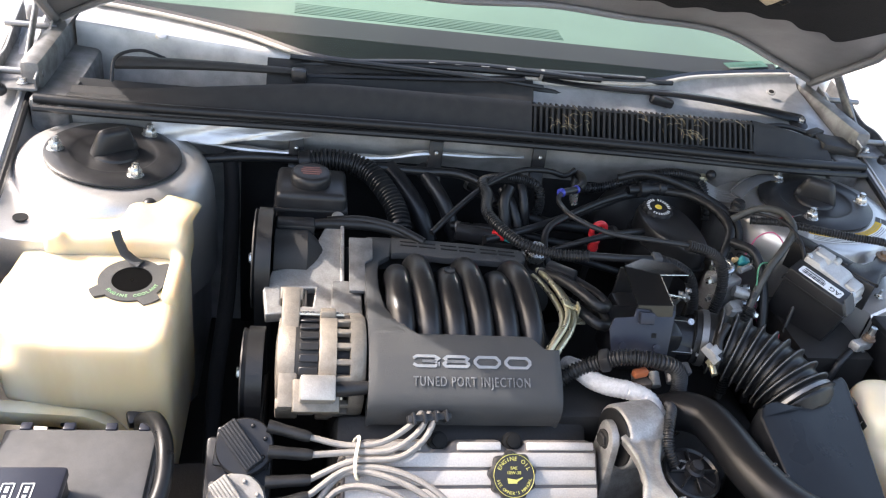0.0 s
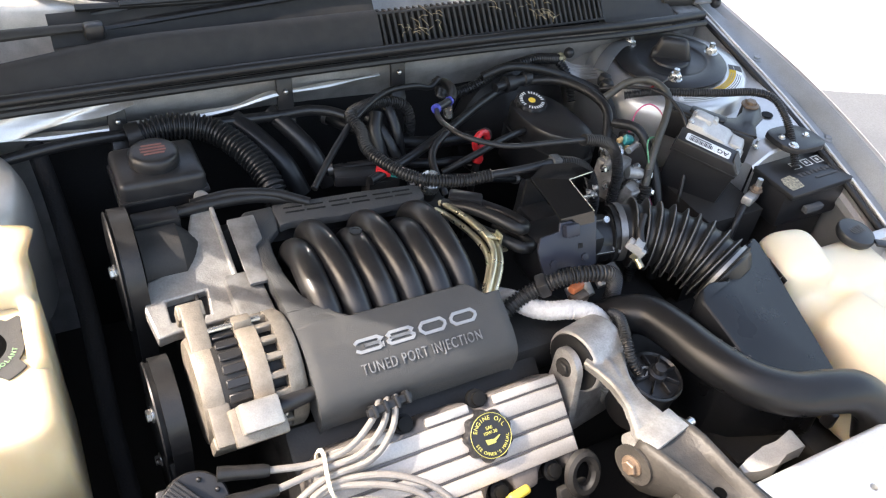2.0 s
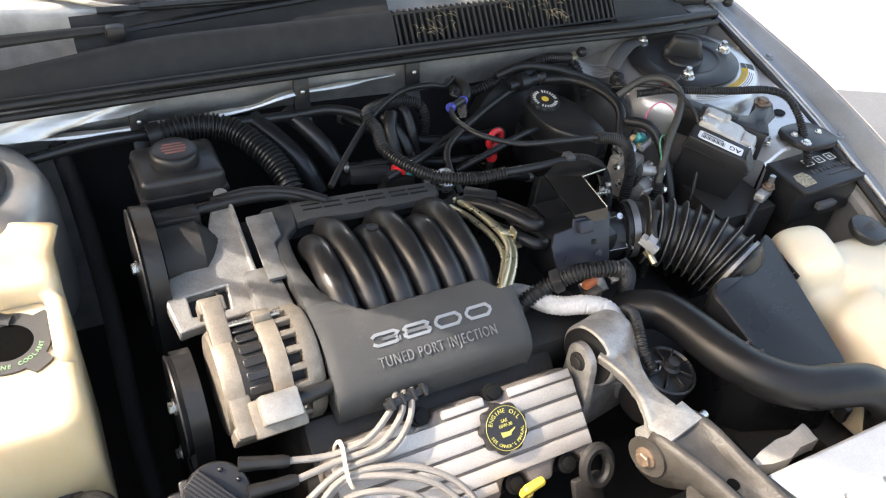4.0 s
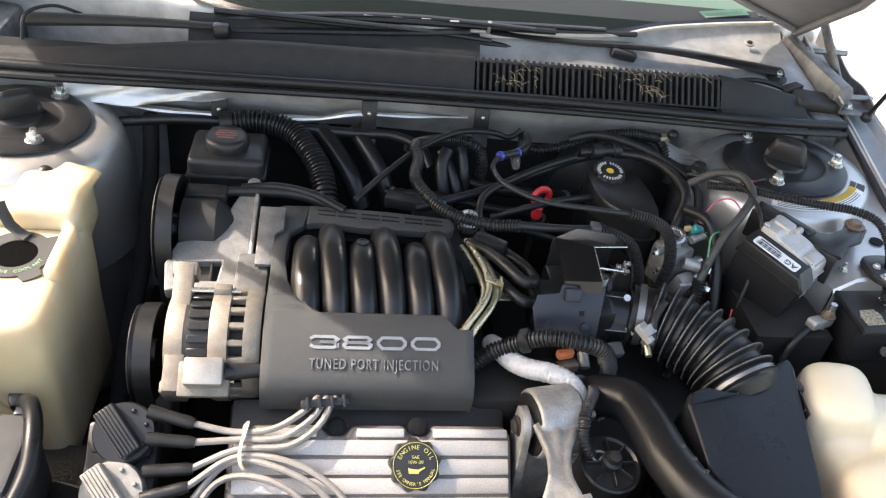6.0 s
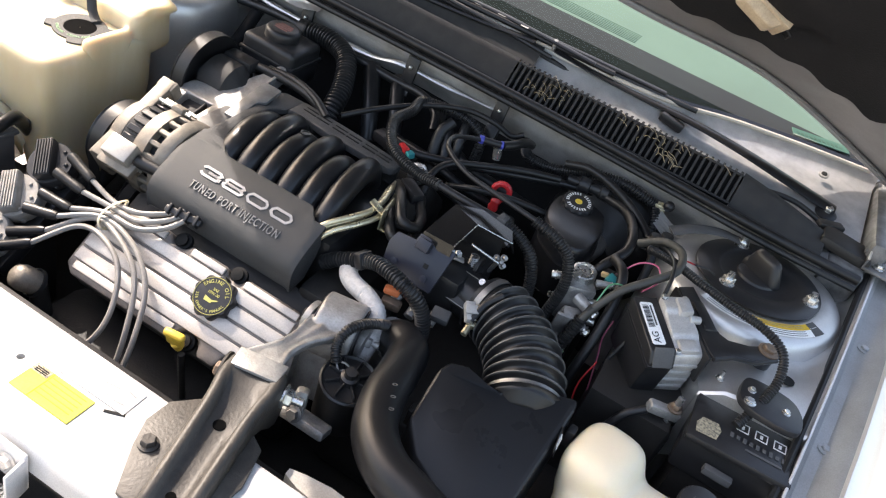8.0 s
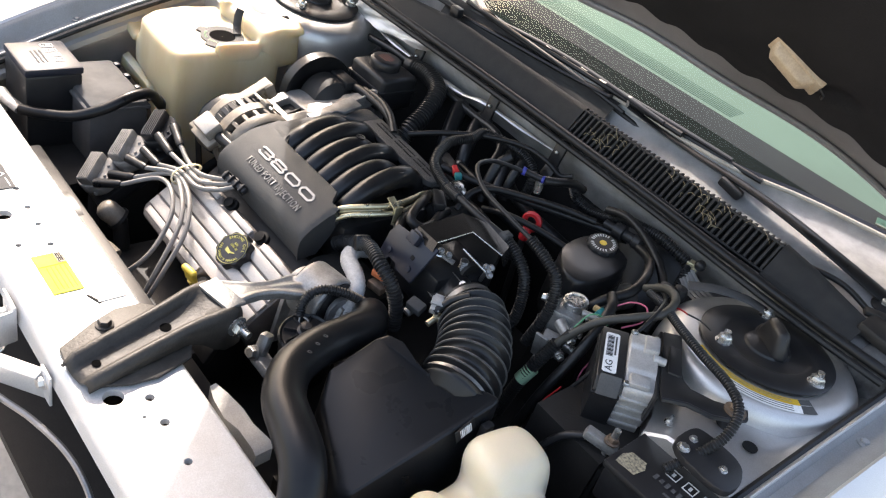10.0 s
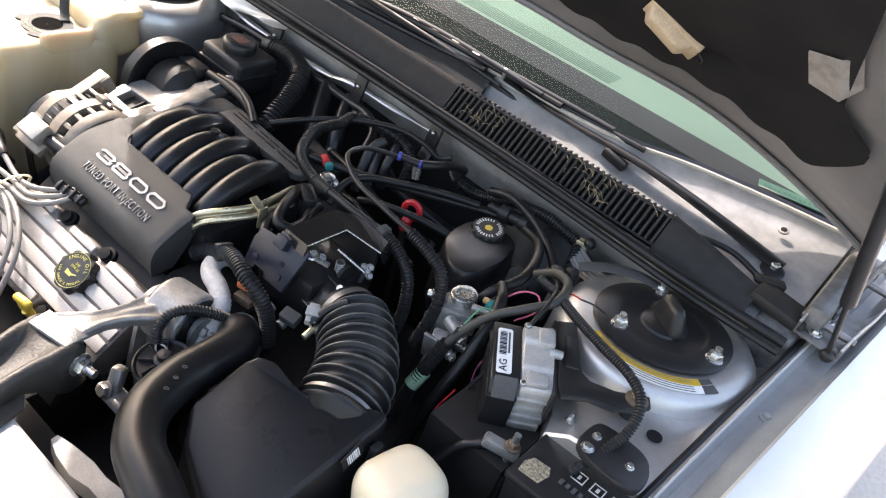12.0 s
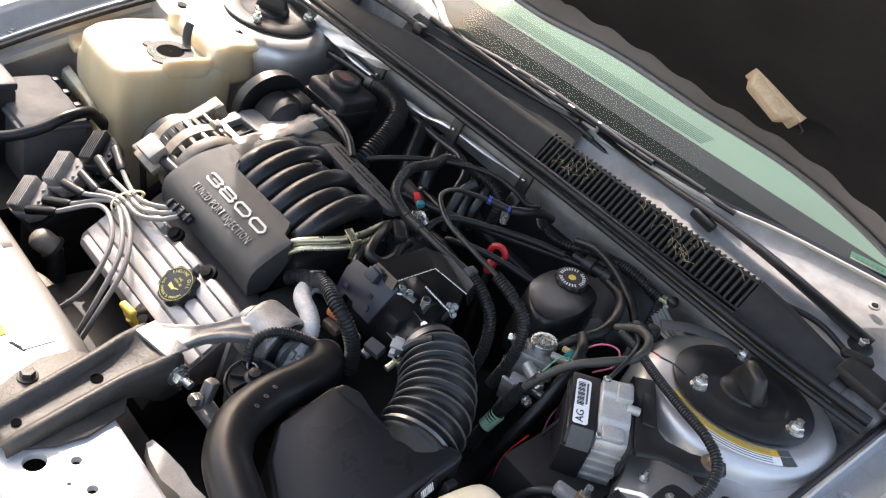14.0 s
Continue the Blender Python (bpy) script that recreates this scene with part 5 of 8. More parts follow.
g.box((0.03, 0.05, 0.03), pose(-0.222, -0.135, 0.805), 0.004)
part("mount", g, HINGE, arm)
g = Geo().prism([(-0.020, -0.055), (0.014, -0.055), (0.014, -0.03), (0.004, -0.03), (0.004, 0.0), (0.016, 0.01), (0.016, 0.05), (-0.020, 0.05)], 0.006, frame_at((-0.232, -0.135, 0.848), (1, 0, 0), (0.1, -0.25, 0.95)), 0.001)
part("tab", g, HINGE, arm, "bent grey sheet tab")


def pulley(name, at, r, w, label, mat=GLOSS):
    p = thing(name, at, label, "pulley", "belt pulleys")
    prof = [(r * 0.2, -w / 2), (r * 0.82, -w / 2 + 0.004), (r, -w / 2), (r * 1.02, -w / 2 + 0.002), (r * 0.98, -w / 2 + 0.005), (r * 0.98, w / 2 - 0.005), (r * 1.02, w / 2 - 0.002), (r, w / 2), (r * 0.80, w / 2 - 0.005), (r * 0.35, w / 2 - 0.014), (r * 0.3, w / 2 - 0.002), (r * 0.05, w / 2)]
    part("wheel", Geo().lathe(prof, at, (1, 0, 0), 48), mat, p)
    g = bolt(Geo(), (at[0] - w / 2, at[1], at[2]), (-1, 0, 0), 0.008, 0.008)
    part("bolt", g, ZINC, p)
    return p


PS = (-0.383, -0.078, 0.806)
AL = (-0.385, -0.272, 0.744)
pulley("power_steering_pulley", PS, 0.078, 0.028, "glossy black power steering pulley")
pulley("alternator_pulley", AL, 0.063, 0.028, "black belt pulley beside the alternator")
pulley("crank_pulley", (-0.380, -0.20, 0.555), 0.09, 0.03, "black crank pulley deep in the bay", DARK)

def cross(o, a, b):
    return (a[0] - o[0]) * (b[1] - o[1]) - (a[1] - o[1]) * (b[0] - o[0])


def belt_round(wheels):
    """A flat band round the outside of the wheels, given as (y, z, r)."""
    pts = sorted((y + r * math.cos(2 * math.pi * k / 64), z + r * math.sin(2 * math.pi * k / 64)) for y, z, r in wheels for k in range(64))
    lower, upper = [], []
    for chain, some in ((lower, pts), (upper, pts[::-1])):
        for p in some:
            while len(chain) > 1 and cross(chain[-2], chain[-1], p) <= 0:
                chain.pop()
            chain.append(p)
    ring = lower[:-1] + upper[:-1]
    my, mz = sum(p[0] for p in ring) / len(ring), sum(p[1] for p in ring) / len(ring)
    rings = []
    for y, z in ring + ring[:1]:
        k = 0.0035 / math.hypot(y - my, z - mz)
        yi, zi = y - (y - my) * k, z - (z - mz) * k
        rings.append([(-0.391, y, z), (-0.369, y, z), (-0.369, yi, zi), (-0.391, yi, zi)])
    return Geo().rings(rings, True, (False, False))


belts = thing("serpentine_belt", (-0.38, -0.2, 0.6), "black ribbed serpentine belt round the pulleys", "belt")
part("upper_run", belt_round([(PS[1], PS[2], 0.0815), (-0.10, 0.56, 0.05)]), RUBBER, belts)
part("lower_run", belt_round([(AL[1], AL[2], 0.0665), (-0.22, 0.555, 0.0935)]), RUBBER, belts)

# power steering reservoir
ps = thing("steering_reservoir", (-0.31, 0.04, 0.80), "black power steering fluid reservoir with round cap", "reservoir")
g = Geo().box((0.115, 0.095, 0.075), pose(-0.312, 0.040, 0.848, 0, 0, 0), 0.010, 3)
g.box((0.12, 0.10, 0.008), pose(-0.312, 0.040, 0.855), 0.003)
part("tank", g, BLACK, ps)
g = Geo().lathe([(0.031, -0.004), (0.033, 0.0), (0.033, 0.014), (0.030, 0.018), (0.026, 0.019), (0.001, 0.019)], (-0.314, 0.038, 0.886), (0, 0, 1), 36)
part("cap", g, BLACK, ps)
for k in range(4):
    part("print_bar", Geo().box((0.036 - 0.006 * abs(k - 1.5), 0.0035, 0.0006), pose(-0.314, 0.028 + 0.0068 * k, 0.9054)), INK_RED, ps, "worn reddish print on the cap")
part("pump", Geo().lathe([(0.05, 0), (0.05, 0.05), (0.03, 0.07), (0.02, 0.09)], (-0.365, -0.078, 0.806), (1, 0, 0), 24), DARK, ps, "dark pump body")
g = Geo()
g.tube(spline([(-0.335, -0.04, 0.842), (-0.29, -0.035, 0.850), (-0.20, -0.04, 0.852), (-0.14, -0.06, 0.842), (-0.12, -0.09, 0.825)], 0.008), 0.0085)
part("outlet_hose", g, RUBBER, ps)
part("valve", Geo().box((0.06, 0.03, 0.022), pose(-0.335, -0.045, 0.848), 0.004), BLACK, ps)
hs = thing("corrugated_duct", (-0.2, 0.08, 0.80), "large black corrugated hose behind the engine", "hose")
g = loom(Geo(), [(-0.33, 0.128, 0.872), (-0.27, 0.128, 0.880), (-0.215, 0.110, 0.872), (-0.175, 0.05, 0.852), (-0.160, 0.0, 0.825), (-0.16, -0.03, 0.78)], 0.0175, 0.0068, 14)
part("sleeve", g, LOOM, hs)
for p, d in (((-0.325, 0.128, 0.8725), (1, 0, 0.12)), ((-0.16, -0.022, 0.792), (0, 0.55, 0.83))):
    part("cuff", Geo().lathe([(0.018, -0.010), (0.0205, -0.009), (0.0205, 0.009), (0.018, 0.010)], p, d, 24, cap=False), RUBBER, hs, "smooth rubber end cuff")

# ignition coils
coil_base = thing("coil_module", (-0.39, -0.47, 0.64), "black ignition module carrying three coils", "ignition module")
cn = Vector((0.0, -0.56, 0.83)).normalized()
cmod = frame_at((-0.392, -0.474, 0.700), (1, 0, 0), cn)
part("housing", Geo().box((0.085, 0.19, 0.03), cmod @ Matrix.Translation((0, 0, -0.036)), 0.006), BLACK, coil_base)
part("stand", Geo().box((0.06, 0.12, 0.18), pose(-0.40, -0.47, 0.555), 0.01), DARK, coil_base)
COILS = [(-0.384, -0.417, 0.7545), (-0.390, -0.474, 0.7165), (-0.386, -0.531, 0.6785)]


def coil(at, dark):
    c = thing("ignition_coil", at, "dark ignition coil with ribbed top" if dark else "grey dusty ignition coil with ribbed top", "ignition coil", "ignition coils")
    m = frame_at(at, (1, -0.10, 0), cn)
    lo = BLACK if dark else COIL_GREY
    part("body", Geo().lathe([(0.032, -0.03), (0.0365, -0.02), (0.0365, -0.003), (0.0345, 0.0), (0.001, 0.0)], m @ Vector((0.000, 0, 0)), cn, 36), lo, c, "round potted body")
    part("frame", Geo().box((0.070, 0.050, 0.012), m @ Matrix.Translation((-0.004, 0, -0.020)), 0.004), lo, c)
    part("core", Geo().box((0.026, 0.064, 0.020), m @ Matrix.Translation((-0.004, 0, 0.006)) @ Matrix.Rotation(radians(42), 4, "Z"), 0.002), lo, c, "laminated core")
    for k in range(6):
        part("core_rib", Geo().box((0.0026, 0.062, 0.003), m @ Matrix.Translation((-0.004, 0, 0.0165)) @ Matrix.Rotation(radians(42), 4, "Z") @ Matrix.Translation((-0.0105 + 0.0042 * k, 0, 0)), 0.0005, 1), lo, c)
    for k in range(4):
        a = radians(-75 + 50 * k)
        part("rivet", Geo().ball(m @ Vector((0.027 * math.cos(a), 0.027 * math.sin(a), 0.0)), 0.003, 8), lo, c)
    return c


for k, at in enumerate(COILS):
    coil(at, k == 0)

pcap = thing("motor_cap", (-0.29, -0.54, 0.60), "dull tan rounded cap low between coils and tie bar", "cap")
part("shell", Geo().lathe([(0.019, -0.020), (0.020, 0.004), (0.017, 0.014), (0.010, 0.019), (0.001, 0.020)], (-0.293, -0.542, 0.655), (-0.35, -0.65, 0.65), 26), ALTER, pcap)
part("rim", Geo().lathe([(0.0205, -0.022), (0.0225, -0.022), (0.0225, -0.016), (0.0205, -0.016)], (-0.293, -0.542, 0.655), (-0.35, -0.65, 0.65), 26, cap=False), BLACK, pcap, "black rim")
part("stem", Geo().cyl((-0.283, -0.528, 0.640), (-0.270, -0.510, FLOOR_Z), 0.014, n=14), DARK, pcap, "dark stem")

# plug leads
TIE_AT = Vector((-0.243, -0.430, 0.748))


def lead(k, start, out, pts):
    w = thing("spark_plug_lead", start, "grey spark plug lead with dark boot on its coil", "spark plug lead", "spark plug leads")
    s0, s1 = Vector(start), Vector(out)
    g = Geo().tube(spline([s0, s0 + (s1 - s0) * 0.35, s1], 0.006), lambda t, q: 0.0085 if t < 0.35 else (0.0078 if t < 0.9 else 0.0062), 12)
    part("boot", g, RUBBER if k < 4 else HOSE, w, "dark rubber boot")
    part("cable", pipe(Geo(), [s1 - (s1 - s0) * 0.05] + pts, 0.0042, 9), WIRE_GREY, w)
    return w


c1, c2, c3 = [Vector(c) for c in COILS]
lead(0, c1 + Vector((0.028, 0.016, 0.020)), c1 + Vector((0.082, 0.004, 0.012)), [(-0.255, -0.418, 0.758), (-0.210, -0.418, 0.764), (-0.175, -0.400, 0.774), (-0.160, -0.385, 0.780), (-0.150, -0.360, 0.775)])
lead(1, c1 + Vector((0.030, -0.014, 0.006)), c1 + Vector((0.085, -0.016, 0.002)), [(-0.25, -0.428, 0.756), (-0.200, -0.428, 0.760), (-0.165, -0.410, 0.772), (-0.150, -0.388, 0.780), (-0.140, -0.362, 0.775)])
lead(2, c2 + Vector((0.034, 0.018, 0.016)), c2 + Vector((0.090, 0.020, 0.018)), [(-0.25, -0.438, 0.750), (-0.190, -0.437, 0.756), (-0.155, -0.416, 0.768), (-0.140, -0.390, 0.780), (-0.130, -0.364, 0.775)])
lead(3, c2 + Vector((0.036, -0.012, 0.004)), c2 + Vector((0.088, -0.002, 0.014)), [(-0.25, -0.446, 0.746), (-0.18, -0.456, 0.746), (-0.120, -0.490, 0.722), (-0.090, -0.540, 0.670), (-0.085, -0.585, 0.59)])
lead(4, c3 + Vector((0.034, 0.014, 0.014)), c3 + Vector((0.082, 0.036, 0.034)), [(-0.26, -0.450, 0.740), (-0.20, -0.460, 0.744), (-0.140, -0.490, 0.724), (-0.105, -0.540, 0.672), (-0.095, -0.585, 0.59)])
lead(5, c3 + Vector((0.036, -0.014, 0.002)), c3 + Vector((0.080, 0.014, 0.022)), [(-0.27, -0.468, 0.728), (-0.215, -0.470, 0.736), (-0.165, -0.495, 0.718), (-0.140, -0.545, 0.668), (-0.170, -0.600, 0.60)])
g = Geo()
loop_pts = [TIE_AT + Vector((0.003 * math.sin(a * 2), 0.027 * math.cos(a), 0.021 * math.cos(a) * 0.3 + 0.017 * math.sin(a))) for a in [2 * math.pi * j / 24 for j in range(25)]]
g.tube(loop_pts, 0.0028, 6, True, 0.6)
solo("cable_tie", g, CREAM, "cream cable tie round the plug leads", "cable tie")
wc = thing("lead_separator", (-0.15, -0.392, 0.77), "black plug lead separator clip", "clip")
m = frame_at((-0.148, -0.391, 0.782), (0.97, 0.12, 0.0), (0, -0.6, 0.8))
part("bar", Geo().box((0.060, 0.010, 0.010), m, 0.002), BLACK, wc)
for x in (-0.022, -0.007, 0.008, 0.023):
    part("clip_jaw", Geo().box((0.004, 0.016, 0.018), m @ Matrix.Translation((x, 0, 0)), 0.001), BLACK, wc)
dip = thing("oil_dipstick", (-0.034, -0.52, 0.62), "yellow oil dipstick handle beside the valve cover", "dipstick")
dm_ = frame_at((-0.034, -0.524, 0.712), (1, 0.15, 0), (0.05, -0.30, 1))
g = Geo().box((0.026, 0.009, 0.022), dm_ @ Matrix.Translation((0, 0, -0.010)), 0.003)
g.box((0.032, 0.012, 0.012), dm_ @ Matrix.Translation((0, 0, 0.003)), 0.005, 3)
g.cyl(dm_ @ Vector((0, 0, -0.018)), dm_ @ Vector((0.002, 0.002, -0.034)), 0.0075, 0.006, 12)
part("handle", g, YELLOW, dip)
part("tube", Geo().cyl((-0.026, -0.515, 0.675), (-0.015, -0.50, 0.50), 0.005, n=10), DARK, dip)
sens = thing("sensor_boot", (-0.22, -0.58, 0.6), "beige sleeved sensor below the leads", "sensor")
part("sleeve", Geo().tube(spline([(-0.245, -0.60, 0.635), (-0.215, -0.585, 0.645), (-0.19, -0.575, 0.640)], 0.006), 0.014, 14), ALTER, sens)
part("wire", pipe(Geo(), [(-0.245, -0.60, 0.635), (-0.28, -0.59, 0.60), (-0.27, -0.54, 0.56)], 0.003), BLACK, sens)
eye = solo("lifting_eye", Geo().tube([Vector((0.070 + 0.019 * math.cos(a), -0.520 + 0.012 * math.sin(a), 0.690 + 0.022 * math.sin(a))) for a in [2 * math.pi * j / 28 for j in range(29)]], 0.008, 8).box((0.045, 0.012, 0.06), pose(0.060, -0.532, 0.645, -30, 0, 0), 0.004), DARK, "black steel lifting eye on the engine", "lifting eye")

# ---- engine mount strut and its bracket ----
dog = thing("engine_mount_strut", (0.13, -0.46, 0.70), "cast aluminium engine mount strut with rubber bush", "mount strut")
E0 = Vector((0.142, -0.402, 0.766))
EA = Vector((1, 0.20, 0)).normalized()
g = Geo()
g.lathe([(0.033, -0.030), (0.0435, -0.030), (0.0450, -0.026), (0.0450, 0.026), (0.0435, 0.030), (0.033, 0.030)], E0, EA, 44)
# waisted arm with flanges along both sides
arm_line = [(0.138, -0.428, 0.786, 0.028), (0.134, -0.450, 0.791, 0.021), (0.129, -0.478, 0.794, 0.0125), (0.124, -0.510, 0.797, 0.0115), (0.120, -0.540, 0.800, 0.020), (0.117, -0.562, 0.801, 0.027)]
g.rings([[(x - w, y, z - 0.003), (x - w * 0.9, y, z + 0.004), (x + w * 0.9, y, z + 0.004), (x + w, y, z - 0.003), (x + w * 0.9, y + 0.004, z - 0.014), (x - w * 0.9, y + 0.004, z - 0.014)] for x, y, z, w in arm_line])
for q in (-1, 1):
    g.tube(spline([(x + q * w * 0.95, y, z + 0.002) for x, y, z, w in arm_line], 0.005), 0.0042, 10)
g.tube(spline([(x, y, z + 0.003) for x, y, z, w in arm_line[:4]], 0.005), lambda t, s: 0.0060 * (1 - t) + 0.001, 10, True, 0.7)
blown(part("casting", g, CAST, dog), 0.0024, 4)
part("bush", Geo().lathe([(0.0325, -0.032), (0.0400, -0.032), (0.0415, -0.027), (0.038, -0.020), (0.014, -0.016), (0.014, 0.016), (0.038, 0.020), (0.0415, 0.027), (0.0400, 0.032), (0.0325, 0.032)], E0, EA, 40), RUBBER, dog, "black rubber bush")
g = Geo().lathe([(0.010, -0.046), (0.017, -0.044), (0.017, 0.038), (0.010, 0.040)], E0, EA, 20)
bolt(g, E0 + EA * 0.038, EA, 0.0105, 0.013, 1.35, 0.010)
part("pin", g, CAST, dog, "pale steel pivot bolt")
# cast fork on the engine, with the bolt head on its outer face
FO = E0 - EA * 0.046
ml = frame_at(FO, (0, 1, 0), -EA)
g = Geo().prism([(0.026 * math.cos(a), -0.026 * math.sin(a)) for a in [math.pi * k / 12 for k in range(13)]] + [(-0.030, 0.03), (-0.040, 0.115), (0.030, 0.115), (0.026, 0.03)], 0.010, ml, 0.003)
g.box((0.10, 0.024, 0.10), pose(0.150, -0.410, 0.684, -8, 0, 10), 0.006)
ml2 = frame_at(E0 + EA * 0.036, (0, 1, 0), -EA)
g.prism([(0.022 * math.cos(a), -0.022 * math.sin(a)) for a in [math.pi * k / 12 for k in range(13)]] + [(-0.024, 0.03), (-0.032, 0.10), (0.026, 0.10), (0.022, 0.03)], 0.009, ml2, 0.003)
part("fork", g, CAST, dog, "cast fork on the engine")
part("fork_bolt", bolt(Geo(), FO, -EA, 0.0105, 0.008, 1.3), DARK, dog, "dark hexagon bolt head")

mb = thing("mount_bracket", (0.135, -0.66, TIE_Z), "oily black steel mount bracket bolted on the tie bar", "bracket")
BO, BD = Vector((0.121, -0.555, 0)), Vector((0.205, -0.979, 0)).normalized()
BR_ = Vector((-BD.y, BD.x, 0))


def brk(s, u, z):
    """A place on the bracket: s along it from its nose, u across."""
    p = BO + BD * s + BR_ * u
    return (p.x, p.y, z)


rows = []
for s, w, zv, zr, skirt in ((0.000, 0.036, 0.800, 0.803, 0.742), (0.010, 0.037, 0.804, 0.808, 0.740), (0.028, 0.038, 0.803, 0.811, 0.742), (0.045, 0.037, 0.798, 0.812, 0.752), (0.065, 0.034, 0.794, 0.812, 0.770), (0.090, 0.032, 0.792, 0.810, 0.784), (0.130, 0.031, 0.790, 0.807, 0.784), (0.180, 0.030, 0.787, 0.803, 0.784), (0.215, 0.029, 0.785, 0.799, 0.783), (0.228, 0.027, 0.782, 0.790, 0.780)):
    half = ((w + 0.003, skirt), (w + 0.001, zr - 0.010), (w - 0.002, zr - 0.002), (w - 0.007, zr), (w - 0.012, zr - 0.002), (w - 0.016, zv + 0.002), (0.006, zv))
    rows.append([brk(s, -u, z) for u, z in half] + [brk(s, u, z) for u, z in reversed(half)])
g = Geo().sheet(rows)
ch = part("channel", g, BRACKET, mb, angle=60)
so = ch.modifiers.new("thick", "SOLIDIFY")
so.thickness, so.offset = 0.0035, -1
# flat wings under the channel, with cut corners
g = Geo().prism([(0.072, -0.655), (0.070, -0.690), (0.083, -0.723), (0.112, -0.776), (0.150, -0.779), (0.186, -0.768), (0.203, -0.724), (0.206, -0.690), (0.192, -0.640), (0.165, -0.625), (0.095, -0.628)], 0.004, Matrix.Translation((0, 0, TIE_Z + 0.0062)), 0.001)
part("base_plate", g, BRACKET, mb)
for x, y in ((0.095, -0.713), (0.176, -0.714)):
    part("bolt", bolt(Geo(), (x, y, TIE_Z + 0.0062), (0, 0, 1), 0.0088, 0.010), BRACKET, mb, "oily hexagon bolt")
# flat black discs give the shade of the punched holes
for s, r in ((0.098, 0.0075), (0.198, 0.0055)):
    part("slot", Geo().lathe([(r, 0.0), (r, 0.0012), (0.001, 0.0012)], brk(s, -0.002, 0.7919 - 0.05 * (s - 0.09)), (0, 0, 1), 20), HOLE, mb, "black disc for the shade in a punched hole")
part("nose_pad", Geo().prism([(-0.030, -0.012), (0.030, -0.012), (0.032, 0.020), (-0.032, 0.020)], 0.004, frame_at(brk(0.012, 0, 0.8092), BR_, (0, 0.06, 1)), 0.001), CAST, mb, "bright worn nose plate")
cb = Vector(brk(0.012, 0.040, 0.779))
g = bolt(Geo(), cb, BR_, 0.0115, 0.012, 1.35, 0.014)
part("cross_bolt", g, ZINC, mb, "zinc cross bolt with stud")
cl = Vector(brk(0.010, -0.0405, 0.774))
part("washer_plate", Geo().lathe([(0.026, 0.0), (0.026, 0.003), (0.001, 0.003)], cl, -BR_, 28), BRACKET, mb, "round dark cheek")
part("cross_bolt", bolt(Geo(), cl - BR_ * 0.003, -BR_, 0.0100, 0.009), RUSTY, mb, "rusty hexagon bolt")
# pale plastic shield lying beside the tie bar
g = Geo()
sh = [(0.222, -0.622, 0.748, 0.004), (0.243, -0.622, 0.747, 0.010), (0.275, -0.620, 0.745, 0.014), (0.300, -0.616, 0.743, 0.010), (0.332, -0.612, 0.741, 0.013), (0.340, -0.612, 0.735, 0.012)]
g.rings([[(x, y - w, z), (x, y + w, z + 0.002), (x, y + w, z - 0.022), (x, y - w, z - 0.024)] for x, y, z, w in sh])
solo("bent_shield", g, MOULD, "pale bent plastic shield beside the mount bracket", "shield")

# purge canister, braided hose
cn_ = thing("vacuum_canister", (0.205, -0.47, 0.66), "black round canister with ribbed cap", "canister")
CA = Vector((0.05, -0.15, 1)).normalized()
CO = Vector((0.204, -0.468, 0.762))
part("body", Geo().lathe([(0.03, -0.09), (0.038, -0.08), (0.038, -0.006), (0.0395, -0.004), (0.0395, 0.002), (0.037, 0.004), (0.034, 0.001), (0.012, 0.002), (0.001, 0.002)], CO, CA, 40), GLOSS, cn_)
for k in range(8):
    m = frame_at(CO, (1, 0, 0), CA) @ Matrix.Rotation(k * math.pi / 4, 4, "Z") @ Matrix.Translation((0.021, 0, 0.005))
    part("cap_rib", Geo().box((0.022, 0.0022, 0.008), m, 0.0006, 1), BLACK, cn_)
part("cap", Geo().lathe([(0.013, -0.004), (0.013, 0.012), (0.009, 0.014), (0.008, 0.022), (0.001, 0.023)], CO, CA, 18), BLACK, cn_, "black spigot cap")
part("lower_bracket", Geo().box((0.07, 0.030, 0.016), pose(0.180, -0.512, 0.700, -20, 0, 0), 0.005).box((0.018, 0.02, 0.05), pose(0.163, -0.508, 0.715, -20, 0, 20), 0.005), CAST, cn_, "pale cast bracket")
part("lower_bolt", bolt(Geo(), (0.165, -0.522, 0.712), (0, -1, 0.5), 0.009, 0.010), DULL, cn_)
bs = thing("braided_hose", (0.14, -0.34, 0.76), "silver braided heat-sleeved hose", "hose")
BRL = [(0.080, -0.268, 0.770), (0.086, -0.292, 0.784), (0.097, -0.318, 0.789), (0.116, -0.335, 0.792), (0.146, -0.346, 0.794), (0.170, -0.358, 0.790), (0.183, -0.374, 0.777), (0.186, -0.390, 0.757), (0.183, -0.402, 0.735)]
g = Geo().tube(spline(BRL, 0.0025), ridged(0.0135, 0.0005, 0.005), 18)
part("sleeve", g, BRAID, bs)
part("end_spring", loom(Geo(), [(0.183, -0.402, 0.737), (0.182, -0.412, 0.72), (0.182, -0.42, 0.69)], 0.0085, 0.005), CAST, bs, "ribbed steel end")


# ---- coolant tank ----
tank = thing("coolant_tank", (-0.60, -0.20, 0.60), "cream translucent coolant tank with black filler collar", "coolant tank")
g = Geo()
ym = Matrix(((1, 0, 0, 0), (0, 0, -1, -0.338), (0, 1, 0, 0), (0, 0, 0, 1)))
g.prism([(-0.712, -0.095), (-0.722, -0.22), (-0.705, -0.285), (-0.670, -0.330), (-0.600, -0.340), (-0.510, -0.340), (-0.487, -0.325), (-0.487, -0.095)], 0.115, Matrix.Translation((0, 0, 0.8465)))
